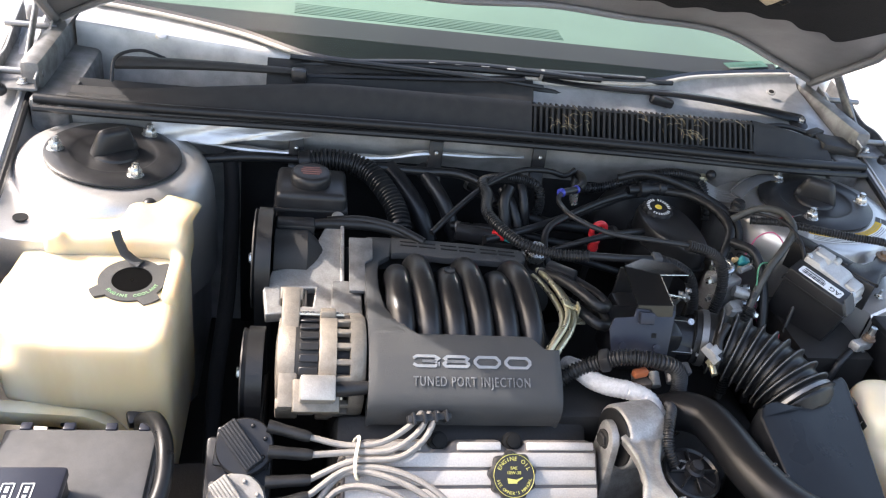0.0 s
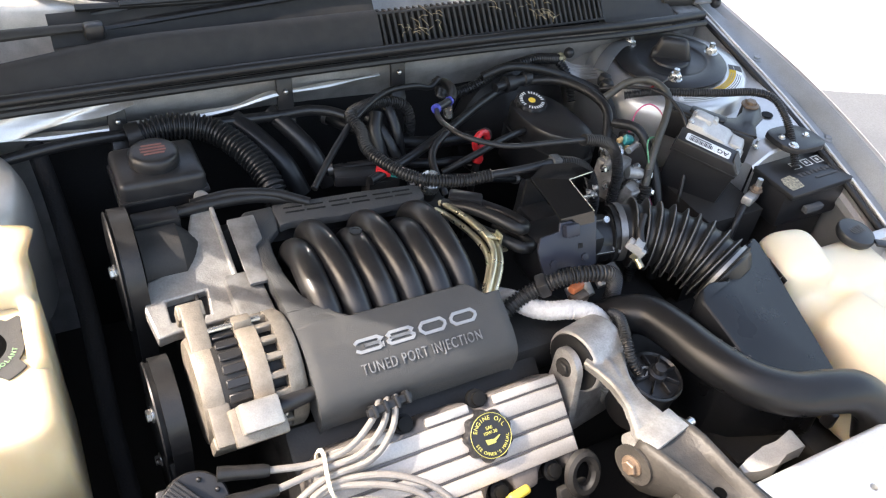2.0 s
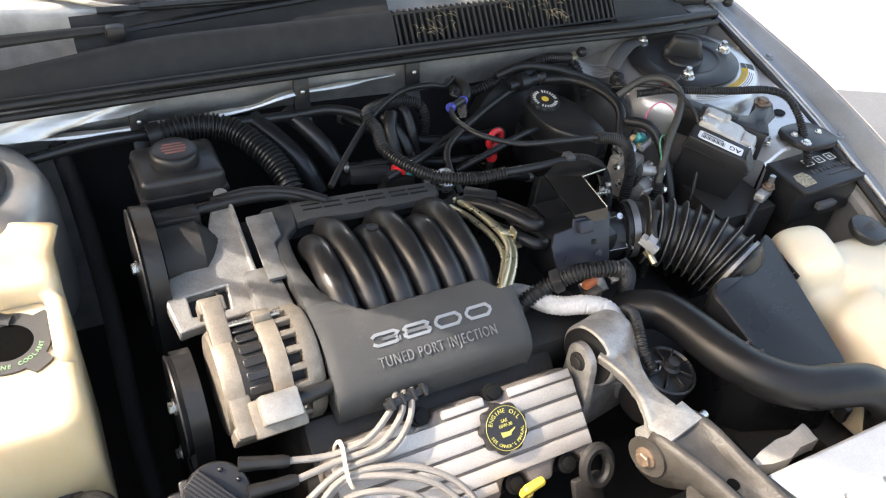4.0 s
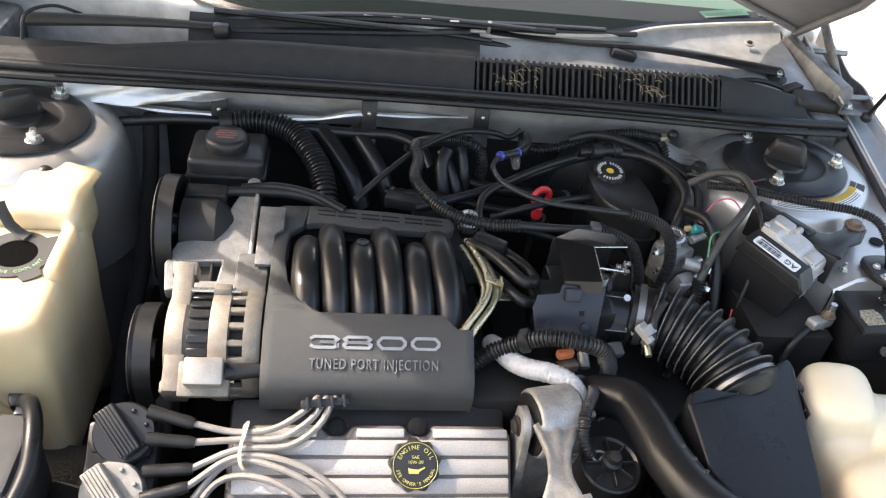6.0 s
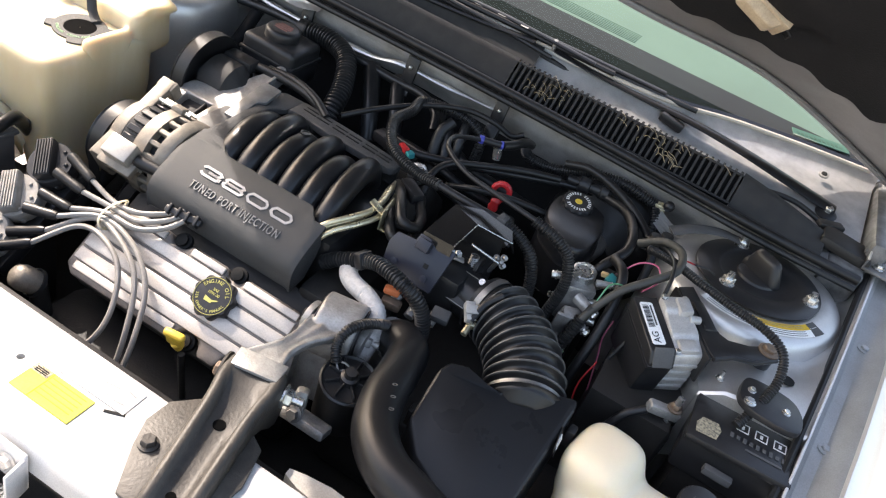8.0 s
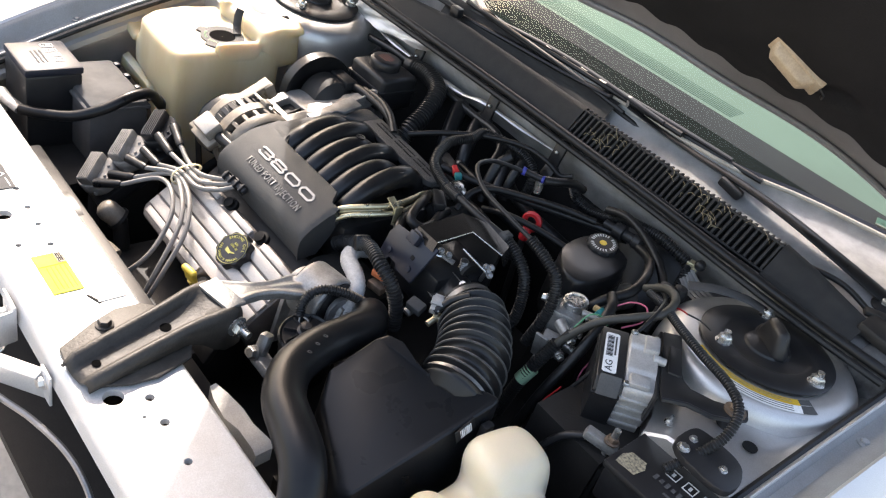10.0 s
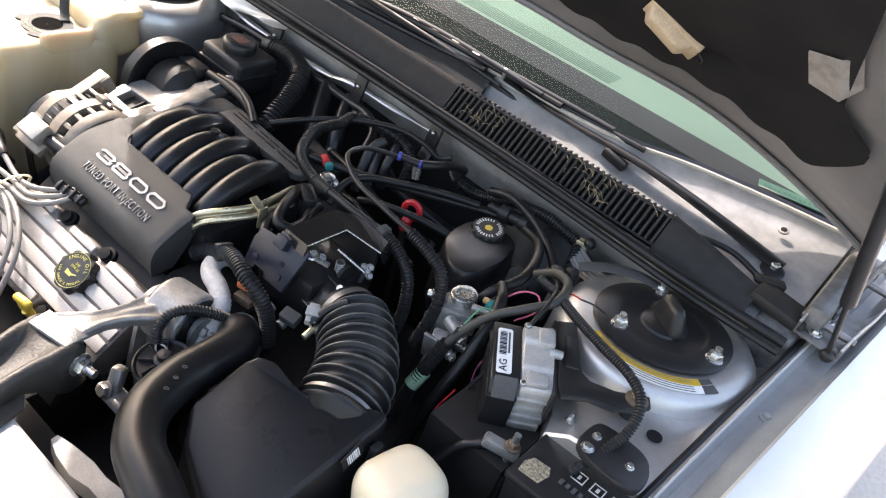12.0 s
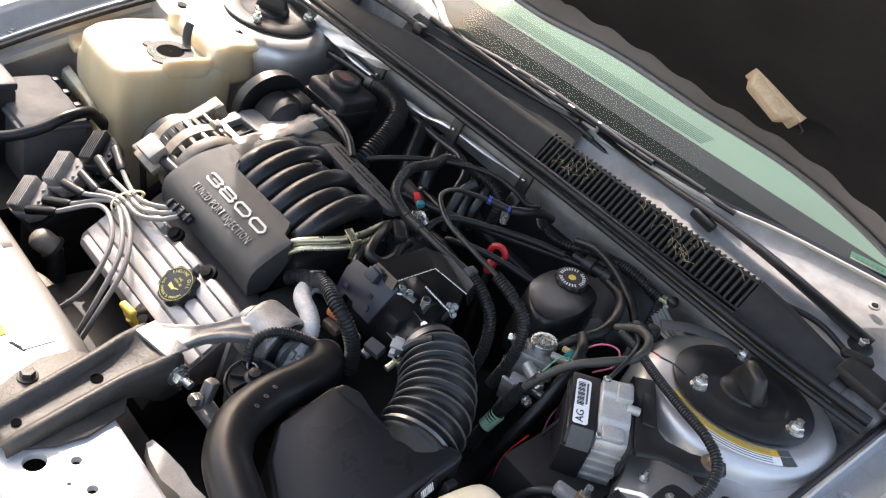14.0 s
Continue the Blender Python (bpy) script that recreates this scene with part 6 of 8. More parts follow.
g.prism([(-0.575, 0.80), (-0.487, 0.80), (-0.486, 0.58), (-0.498, 0.555), (-0.520, 0.565), (-0.545, 0.66)], 0.24, ym)
g.prism([(-0.70, 0.80), (-0.52, 0.80), (-0.52, 0.66), (-0.56, 0.70), (-0.62, 0.722), (-0.70, 0.728)], 0.22, ym @ Matrix.Translation((0, 0, -0.01)))
blown(part("body", g, TANK, tank), 0.0060, 34)
# raised ridge behind the filler, neck, nipple, front ear and lower flange
g = Geo()
g.box((0.19, 0.060, 0.09), pose(-0.590, -0.112, 0.832, 0, -5, 4), 0.012)
g.box((0.095, 0.095, 0.09), pose(-0.536, -0.098, 0.842, 8, 0, 0), 0.014)
g.tube(spline([(-0.610, -0.112, 0.850), (-0.640, -0.128, 0.852), (-0.662, -0.140, 0.862), (-0.667, -0.142, 0.880)], 0.006), 0.0135, 12)
g.box((0.06, 0.060, 0.016), pose(-0.512, -0.075, 0.884, 6, 0, -20), 0.004)
g.box((0.022, 0.10, 0.05), pose(-0.498, -0.20, 0.838), 0.008)
blown(part("raised_ridge", g, TANK, tank), 0.005, 9)
g = Geo()
g.box((0.075, 0.05, 0.018), pose(-0.742, -0.300, 0.788, 0, 20, 0), 0.006)
blown(part("ear", g, TANK, tank), 0.004, 3)
g = Geo()
rows = []
for k in range(15):
    x = -0.715 + 0.185 * k / 14
    z = 0.728 - 0.010 * math.sin(k / 14 * 1.5) - 0.05 * max(0, (x + 0.60) / 0.07) ** 1.5
    rows.append([(x, -0.330, z + 0.016), (x, -0.343, z + 0.008), (x, -0.346, z - 0.012)])
g.sheet(rows)
fl_ = part("flange", g, TANK, tank, "thin moulded lower flange")
sm = fl_.modifiers.new("thick", "SOLIDIFY")
sm.thickness = 0.004
# flange hole is a black disc in place of its shade
part("flange_hole", Geo().lathe([(0.004, 0), (0.004, 0.001), (0.001, 0.001)], (-0.62, -0.3475, 0.716), (0, -1, 0), 10), INK, tank)
FC = Vector((-0.552, -0.206, 0.846))
fmx = frame_at(FC, (1, 0.12, 0), (0.02, -0.06, 1))
g = Geo()
n = 60
outer = []
for j in range(n):
    a = 2 * math.pi * j / n
    deg = math.degrees(a) % 360
    tabbed = any(abs((deg - t + 180) % 360 - 180) < 13 for t in (25, 205, 300))
    outer.append((0.0560 if tabbed else 0.0440, a))
bottom = [fmx @ Vector((r * math.cos(a), r * math.sin(a), 0.0)) for r, a in outer]
topr = [fmx @ Vector((r * math.cos(a), r * math.sin(a), 0.006)) for r, a in outer]
intop = [fmx @ Vector((0.0265 * math.cos(a), 0.0265 * math.sin(a), 0.006)) for r, a in outer]
inlow = [fmx @ Vector((0.0265 * math.cos(a), 0.0265 * math.sin(a), 0.0)) for r, a in outer]
g.rings([bottom, topr, intop, inlow], True, (False, False))
part("collar", g, COVER, tank, "black collar with three tabs")
# shallow black disc stands in for the dark inside the neck
part("neck", Geo().lathe([(0.0270, 0.0052), (0.012, 0.0050), (0.001, 0.0048)], fmx @ Vector((0, 0, 0)), fmx.to_3x3() @ Vector((0, 0, 1)), 30, cap=False), HOLE, tank, "black disc for the shade in the filler neck")
g = Geo().tube([fmx @ Vector(p) for p in ((0.010, 0.030, 0.008), (0.0, 0.036, 0.010), (-0.012, 0.044, 0.018), (-0.018, 0.050, 0.034), (-0.022, 0.058, 0.046))], 0.0085, 10, True, 0.3)
part("strap", g, COVER, tank, "black cap strap")
g = ring_text(Geo(), "ENGINE COOLANT", 0.0355, (0, 0), fmx @ Matrix.Translation((0, 0, 0.0064)), 0.0072, radians(215), radians(9.2), True)
part("print", g, INK_GREEN, tank, "faint green print on the collar")
g = Geo().lathe([(0.009, 0), (0.011, 0.002), (0.010, 0.005), (0.006, 0.009), (0.001, 0.010)], (-0.552, -0.061, 0.883), (0, 0, 1), 18)
part("fastener", g, BLACK, tank, "black push fastener")
# ear hole likewise a black disc for the shade inside
part("ear_hole", Geo().lathe([(0.007, 0), (0.007, 0.0015), (0.001, 0.0015)], (-0.762, -0.302, 0.797), (-0.3, 0, 1), 14), INK, tank)

# ---- left front corner ----
bat = thing("battery_cover", (-0.58, -0.43, 0.70), "dark grey plastic battery cover", "battery cover")
g = Geo().span((-0.672, -0.500, 0.62), (-0.492, -0.385, 0.752), 0.008)
part("lid", g, BATTERY, bat)
part("lip", Geo().span((-0.676, -0.506, 0.735), (-0.488, -0.381, 0.743), 0.003), BATTERY, bat)
for x in (-0.65, -0.60, -0.55, -0.51):
    part("clip", Geo().box((0.014, 0.012, 0.010), pose(x, -0.383, 0.748), 0.002), BLUEBLACK, bat)
stand = thing("wing_shelf", (-0.6, -0.5, 0.44), "dark shelf beneath the battery cover", "shelf", kind="structure")
part("shelf", Geo().span((-0.76, -0.64, 0.60), (-0.44, -0.33, 0.62)), DARK, stand)
part("riser", Geo().span((-0.74, -0.62, FLOOR_Z), (-0.62, -0.36, 0.60)), DARK, stand)
fb = thing("fuse_block", (-0.63, -0.54, 0.70), "black fuse block with white printed symbols", "fuse block")
part("base", Geo().span((-0.690, -0.585, 0.62), (-0.575, -0.480, 0.775), 0.006), BLACK, fb)
part("lid", Geo().box((0.118, 0.108, 0.016), pose(-0.632, -0.532, 0.782), 0.005), BLUEBLACK, fb)
for k in range(4):
    g = Geo()
    x = -0.668 + 0.020 * k
    for dx in (-0.006, 0.006):
        g.box((0.0012, 0.022, 0.0008), pose(x + dx, -0.515, 0.7906))
    for dy in (-0.011, 0.011):
        g.box((0.013, 0.0012, 0.0008), pose(x, -0.515 + dy, 0.7906))
    g.box((0.004, 0.008, 0.0008), pose(x, -0.512, 0.7906)).box((0.004, 0.003, 0.0008), pose(x, -0.521, 0.7906))
    part("symbol", g, INK_WHITE, fb, "white fuse symbol")
for k in range(3):
    part("print_bar", Geo().box((0.05, 0.004, 0.0006), pose(-0.625, -0.535 - 0.008 * k, 0.7905)), LABEL_GREY, fb)
cab_ = thing("battery_cable", (-0.51, -0.45, 0.70), "thick grey-black battery cable with metal lug", "cable")
part("sleeve", pipe(Geo(), [(-0.530, -0.330, 0.700), (-0.520, -0.352, 0.730), (-0.496, -0.385, 0.765), (-0.478, -0.430, 0.772), (-0.474, -0.480, 0.755), (-0.492, -0.530, 0.735), (-0.530, -0.575, 0.725), (-0.560, -0.60, 0.72)], 0.0105, 14), HOSE, cab_)
part("clip", Geo().box((0.028, 0.02, 0.02), pose(-0.528, -0.340, 0.722, 20, 0, 20), 0.004), BLACK, cab_)
part("lug", Geo().tube(spline([(-0.560, -0.600, 0.72), (-0.59, -0.612, 0.725), (-0.62, -0.617, 0.73)], 0.006), 0.013, 12, True, 0.6), CAST, cab_, "pale metal lug")

# ---- washer bottle ----
wb = thing("washer_bottle", (0.58, -0.48, 0.60), "cream plastic washer bottle with black cap", "washer bottle")
g = Geo()
g.box((0.195, 0.24, 0.16), pose(0.600, -0.510, 0.690), 0.03, 3)
g.box((0.095, 0.105, 0.11), pose(0.540, -0.382, 0.775, 8, -8, -14), 0.030, 3)
g.box((0.12, 0.10, 0.07), pose(0.635, -0.420, 0.770, 4, 0, 0), 0.022, 3)
g.box((0.11, 0.13, 0.07), pose(0.560, -0.530, 0.755, 10, -10, 10), 0.028, 3)
blown(part("body", g, CREAM, wb), 0.0065, 18)
WC = Vector((0.661, -0.388, 0.820))
g = Geo().lathe([(0.026, -0.012), (0.030, -0.006), (0.031, 0.0), (0.029, 0.004), (0.020, 0.006), (0.001, 0.006)], WC, (0.05, -0.12, 1), 34)
g.box((0.022, 0.016, 0.005), pose(0.681, -0.423, 0.820, 0, 0, -30), 0.002)
part("cap", g, BLACK, wb)
g = Geo()
for k in range(5):
    g.tube(spline([(WC.x - 0.012 + 0.005 * k, WC.y - 0.008, WC.z + 0.0085), (WC.x - 0.014 + 0.006 * k, WC.y + 0.002, WC.z + 0.0075), (WC.x - 0.010 + 0.005 * k, WC.y + 0.010, WC.z + 0.0065)], 0.004), 0.0007, 4)
part("spray_symbol", g, LABEL_GREY, wb, "moulded spray symbol")
part("hanger", Geo().box((0.05, 0.02, 0.05), pose(0.712, -0.400, 0.79), 0.004), SILVER, wb, "silver hanger tab")
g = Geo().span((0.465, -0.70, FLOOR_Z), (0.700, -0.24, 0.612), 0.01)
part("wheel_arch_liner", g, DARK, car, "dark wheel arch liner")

# ---- airbox and intake duct ----
ab = thing("airbox", (0.39, -0.44, 0.62), "black plastic airbox with sloping lid", "airbox")
bm = bmesh.new()
lid_pts = [(0.306, -0.408, 0.832), (0.330, -0.404, 0.840), (0.362, -0.402, 0.829), (0.382, -0.395, 0.822), (0.452, -0.352, 0.832), (0.470, -0.345, 0.836), (0.474, -0.360, 0.832), (0.458, -0.565, 0.760), (0.440, -0.575, 0.752), (0.335, -0.535, 0.785), (0.306, -0.505, 0.808), (0.300, -0.425, 0.829)]
top_v = [bm.verts.new(p) for p in lid_pts]
low_v = [bm.verts.new((0.385 + (x - 0.385) * 1.05, -0.46 + (y + 0.46) * 1.03, z - 0.10)) for x, y, z in lid_pts]
bot_v = [bm.verts.new((0.385 + (x - 0.385) * 0.95, -0.46 + (y + 0.46) * 0.9, 0.63)) for x, y, z in lid_pts]
k_ = len(lid_pts)
bm.faces.new(top_v)
for a, b in ((top_v, low_v), (low_v, bot_v)):
    for i in range(k_):
        bm.faces.new((a[i], a[(i + 1) % k_], b[(i + 1) % k_], b[i]))
bm.faces.new(list(reversed(bot_v)))
bmesh.ops.recalc_face_normals(bm, faces=bm.faces)
edges = [e for e in bm.edges if all(v in top_v for v in e.verts)] + [e for e in bm.edges if any(v in top_v for v in e.verts) and any(v in low_v for v in e.verts)]
bmesh.ops.bevel(bm, geom=edges, offset=0.007, segments=3, affect="EDGES", profile=0.5)
bm.verts.index_update()
g = Geo().add([v.co for v in bm.verts], [[v.index for v in f.verts] for f in bm.faces])
bm.free()
part("lid", g, AIRBOX, ab, angle=30)
part("barcode_label", Geo().box((0.036, 0.020, 0.001), frame_at((0.474, -0.405, 0.806), (0.1, -1, -0.30), (1, 0.05, 0.25)), 0.0003, 1), BLACK, ab, "small printed label")
for k in range(7):
    part("label_bar", Geo().box((0.0012 + 0.0006 * (k % 3), 0.014, 0.0012), frame_at((0.4750, -0.396 - 0.0028 * k, 0.808 - 0.0009 * k), (0.1, -1, -0.30), (1, 0.05, 0.25))), LABEL_WHITE, ab)
for x, y, z in ((0.483, -0.372, 0.795), (0.300, -0.47, 0.775), (0.445, -0.590, 0.70)):
    part("clip", Geo().box((0.012, 0.018, 0.028), pose(x, y, z), 0.003), BLACK, ab)
part("mount_foot", Geo().span((0.32, -0.57, FLOOR_Z), (0.45, -0.38, 0.635)), DARK, ab, "dark mounting foot")

duct = thing("intake_duct", (0.35, -0.28, 0.76), "black ribbed rubber intake duct with steel clamps", "duct")
BEL = [(0.284, -0.236, 0.807), (0.306, -0.244, 0.809), (0.335, -0.262, 0.810), (0.366, -0.290, 0.808), (0.392, -0.325, 0.803), (0.408, -0.362, 0.792), (0.416, -0.385, 0.785)]


def bellow_r(t, s):
    if t < 0.14:
        return 0.042
    if t > 0.91:
        return 0.052 - max(0.0, t - 0.925) * 0.20
    return 0.0430 + 0.0100 * (0.5 + 0.5 * math.cos(2 * math.pi * s / 0.0172)) ** 3.5 + 0.006 * t


part("bellows", Geo().tube(spline(BEL, 0.0018), bellow_r, 44), RUBBER, duct, angle=70)
fine = spline(BEL, 0.0018)
run_len = [0.0]
for p, q in zip(fine, fine[1:]):
    run_len.append(run_len[-1] + (q - p).length)
for k in range(1, 13):
    at = min(range(len(fine) - 1), key=lambda i: abs(run_len[i] - 0.0172 * k))
    t_ = run_len[at] / run_len[-1]
    if 0.15 < t_ < 0.90:
        d = (fine[at + 1] - fine[at - 1]).normalized()
        r = bellow_r(t_, run_len[at])
        part("worn_crest", Geo().lathe([(r - 0.002, -0.0013), (r + 0.0004, -0.0009), (r + 0.0004, 0.0009), (r - 0.002, 0.0013)], fine[at], d, 44, cap=False), CREST, duct, "worn lighter crest")
line = spline(BEL, 0.003)
for k0, r in ((4, 0.0435), (len(line) - 9, 0.0530)):
    g = Geo()
    d = (line[k0 + 1] - line[k0]).normalized()
    w = 0.0050 if k0 == 4 else 0.0038
    g.lathe([(r, -w), (r + 0.0012, -w), (r + 0.0012, w), (r, w)], line[k0], d, 44, cap=False)
    part("clamp", g, DULL, duct, "dull steel band clamp")
g = Geo().box((0.016, 0.012, 0.012), pose(0.292, -0.297, 0.808, 20, 0, 20), 0.002).cyl((0.290, -0.302, 0.806), (0.290, -0.316, 0.800), 0.005)
part("clamp_screw", g, GOLD, duct, "clamp screw housing")

# ---- throttle body ----
tb = thing("throttle_body", (0.20, -0.25, 0.76), "blue-black throttle body with bent shield plate", "throttle body")
g = Geo().box((0.11, 0.075, 0.075), pose(0.195, -0.235, 0.800), 0.010)
g.lathe([(0.036, 0.0), (0.036, 0.045), (0.042, 0.047), (0.042, 0.052)], (0.232, -0.226, 0.800), (0.96, -0.25, 0.0), 40)
part("casting", g, GLOSS, tb)
m = frame_at((0.177, -0.277, 0.846), (0.99, -0.06, 0.01), (0.03, -0.88, 0.48))
g = Geo().prism([(-0.046, -0.034), (-0.038, -0.038), (-0.026, -0.038), (-0.024, -0.031), (-0.004, -0.031), (0.0, -0.038), (0.040, -0.036), (0.046, 0.034), (-0.014, 0.034), (-0.016, 0.022), (-0.046, 0.018), (-0.052, 0.0)], 0.004, m, 0.001)
part("shield", g, BLUEBLACK, tb, "blue-black bent front shield")
# black tile on the shield gives the shade of the hole
part("shield_hole", Geo().box((0.007, 0.007, 0.0012), m @ Matrix.Translation((0.016, -0.004, 0.0005))), INK, tb, "black tile for the shade in a square hole")
for x, y in ((-0.030, -0.022), (0.022, -0.022)):
    part("shield_rivet", Geo().lathe([(0.0055, 0), (0.0055, 0.0025), (0.001, 0.003)], m @ Vector((x, y, 0)), m.to_3x3() @ Vector((0, 0, 1)), 14), BLUEBLACK, tb)
part("step", Geo().box((0.022, 0.018, 0.012), m @ Matrix.Translation((0.0, 0.022, 0.005)), 0.002), BLUEBLACK, tb)
# square sensor housing between shield and duct
ms_ = frame_at((0.258, -0.238, 0.800), (0.985, -0.16, 0.04), (-0.02, -0.62, 0.78))
part("sensor_housing", Geo().box((0.048, 0.052, 0.056), ms_, 0.003), BLACK, tb, "square sensor housing")
part("sensor_rim", Geo().box((0.005, 0.056, 0.056), ms_ @ Matrix.Translation((0.025, 0, 0)), 0.002), CAST, tb, "bright housing flange")
# edge highlight of the lid, laid on as a thin steel line
part("lid_glint", Geo().tube([ms_ @ Vector(p) for p in ((-0.0225, -0.0245, 0.0282), (0.0225, -0.0245, 0.0282), (0.0225, 0.0245, 0.0282), (-0.0225, 0.0245, 0.0282), (-0.0225, -0.0245, 0.0282))], 0.0010, 6), DULL, tb, "bright line for the glint round the sensor lid")
for x, y in ((-0.018, -0.020), (0.018, -0.020), (-0.018, 0.020)):
    part("lid_screw", bolt(Geo(), ms_ @ Vector((x, y, 0.028)), ms_.to_3x3() @ Vector((0, 0, 1)), 0.0032, 0.003), DULL, tb)
part("sensor_screw", Geo().lathe([(0.005, 0), (0.005, 0.003), (0.001, 0.003)], ms_ @ Vector((0.014, 0.024, 0.028)), ms_.to_3x3() @ Vector((0, 0, 1)), 12), ZINC, tb)
# thin glossy roof plate with a tab reaching back over the linkage
RF = [Vector(p) for p in ((0.166, -0.257, 0.880), (0.217, -0.263, 0.886), (0.221, -0.193, 0.891), (0.171, -0.167, 0.887))]
g = Geo().rings([RF, [p - Vector((0, 0, 0.003)) for p in RF]])
RG = [RF[2], Vector((0.277, -0.176, 0.881)), Vector((0.264, -0.146, 0.881)), Vector((0.208, -0.145, 0.888)), RF[3]]
g.rings([RG, [p - Vector((0, 0, 0.003)) for p in RG]])
# tab folds down past the linkage
RT = [RG[1], RG[2], Vector((0.272, -0.142, 0.862)), Vector((0.284, -0.170, 0.862))]
g.rings([RT, [p - Vector((0.003, 0, 0)) for p in RT]])
# front lip turned down to the shield
RL = [RF[0], RF[1], RF[1] + Vector((0.001, -0.006, -0.016)), RF[0] + Vector((0, -0.006, -0.016))]
g.rings([RL, [p + Vector((0, 0.003, 0)) for p in RL]])
part("upper_plate", g, BLACK_PAINT, tb, "glossy black upper plate")
g = Geo().tube([RF[1], RF[2], RG[1]], 0.0009, 6)
part("plate_edge", g, ZINC, tb, "thin bright plate edge")
part("linkage_body", Geo().span((0.165, -0.225, 0.78), (0.262, -0.150, 0.832), 0.012), GLOSS, tb, "dark throttle linkage body")
part("back_wall", Geo().span((0.170, -0.162, 0.80), (0.262, -0.156, 0.878), 0.001), GLOSS, tb, "dark rear plate under the roof")
part("link_rod", Geo().cyl((0.228, -0.211, 0.868), (0.273, -0.196, 0.851), 0.0021, n=10), ZINC, tb, "bright throttle link rod")
for dx, dz in ((-0.006, 0.004), (0.0, 0.0), (0.006, -0.004), (0.004, 0.010)):
    part("link_screw", bolt(Geo(), (0.272 + dx, -0.190, 0.850 + dz), (0.6, -0.5, 0.6), 0.0042, 0.007, 1.3), DULL, tb)
part("screw_stem", Geo().cyl((0.262, -0.186, 0.822), (0.270, -0.189, 0.848), 0.0035, n=10), DULL, tb)
for x, y, z in ((0.205, -0.236, 0.850), (0.214, -0.226, 0.846)):
    part("knuckle", bolt(Geo(), (x, y, z), (0.5, -0.3, 0.8), 0.0062, 0.012, 1.25), ZINC, tb, "bright linkage knuckle")
part("knuckle_arm", Geo().box((0.034, 0.010, 0.004), pose(0.214, -0.230, 0.846, 0, 10, 25), 0.001), CAST, tb, "cast lever under the roof")
sp = [Vector((0.240 + 0.006 * math.cos(k * 0.7), -0.212 + 0.006 * math.sin(k * 0.7), 0.830 + 0.024 * k / 60)) for k in range(61)]
part("return_spring", Geo().tube(sp, 0.0014, 5), DULL, tb, "return spring")
part("cam", Geo().cyl((0.246, -0.205, 0.832), (0.252, -0.205, 0.832), 0.018, n=24), DARK, tb, "dark throttle cam")
for p in ((0.175, -0.30, 0.785), (0.205, -0.295, 0.783), (0.235, -0.285, 0.782)):
    part("tip", Geo().cyl(p, (p[0], p[1] - 0.02, p[2] - 0.01), 0.008, n=14), CAST, tb, "small cast spigot")
part("sensor", Geo().box((0.028, 0.02, 0.016), pose(0.245, -0.298, 0.792, 20, 0, 10), 0.003), LABEL_GREY, tb, "grey sensor plug")
tbc = thing("orange_connector", (0.175, -0.325, 0.78), "orange weathered electrical connector", "connector")
part("shell", Geo().box((0.024, 0.012, 0.012), pose(0.170, -0.318, 0.803, 0, 0, 15), 0.003), ORANGE, tbc)
part("plug", Geo().box((0.030, 0.016, 0.014), pose(0.176, -0.322, 0.784, 0, 0, 10), 0.003), RUSTY, tbc)
gc = thing("grey_connector", (0.255, -0.31, 0.80), "pale grey wiring connector by the duct", "connector")
m = pose(0.283, -0.300, 0.828, 0, 20, -55)
part("shell", Geo().box((0.030, 0.015, 0.013), m, 0.002), PALE_GREY, gc)
part("latch", Geo().box((0.014, 0.019, 0.004), m @ Matrix.Translation((0, 0, 0.009)), 0.001), PALE_GREY, gc)
part("cable", pipe(Geo(), [m @ Vector((0.014, 0, 0)), (0.296, -0.286, 0.842), (0.312, -0.268, 0.858)], 0.006), RUBBER, gc)

# ---- radiator hose ----
rh = thing("radiator_hose", (0.27, -0.50, 0.76), "thick black upper radiator hose", "hose")
g = Geo().tube(spline([(0.205, -0.350, 0.750), (0.222, -0.368, 0.777), (0.246, -0.393, 0.789), (0.256, -0.440, 0.796), (0.263, -0.495, 0.800), (0.283, -0.548, 0.802), (0.322, -0.584, 0.803), (0.370, -0.600, 0.804), (0.410, -0.612, 0.798), (0.442, -0.630, 0.772), (0.456, -0.646, 0.72)], 0.008), 0.0285, 24)
part("hose", g, HOSE, rh)
g = Geo().lathe([(0.028, -0.006), (0.0295, -0.006), (0.0295, 0.006), (0.028, 0.006)], (0.213, -0.358, 0.758), (0.5, -0.5, 0.7), 28, cap=False)
part("clamp", g, ZINC, rh, "steel spring clamp")
g = Geo()
for k in range(3):
    g.text("0", 0.010, frame_at((0.270 + 0.008 * k, -0.492 - 0.018 * k, 0.8290), (0.3, -1, 0), (-0.15, 0, 1)), 0.0003)
part("mould_mark", g, LABEL_GREY, rh, "faint moulded marks")
th = thing("thermostat_housing", (0.19, -0.34, 0.70), "dark cast thermostat housing under the hose", "housing")
part("neck", Geo().lathe([(0.045, 0.0), (0.04, 0.03), (0.026, 0.05), (0.026, 0.08)], (0.165, -0.32, 0.690), (0.45, -0.3, 0.8), 26), CAST, th)
part("base", Geo().box((0.14, 0.09, 0.06), pose(0.11, -0.315, 0.725), 0.015), DARK, th)

# ---- brake reservoir and booster ----
br = thing("brake_reservoir", (0.33, 0.03, 0.78), "black brake fluid reservoir with yellow-marked cap", "reservoir")
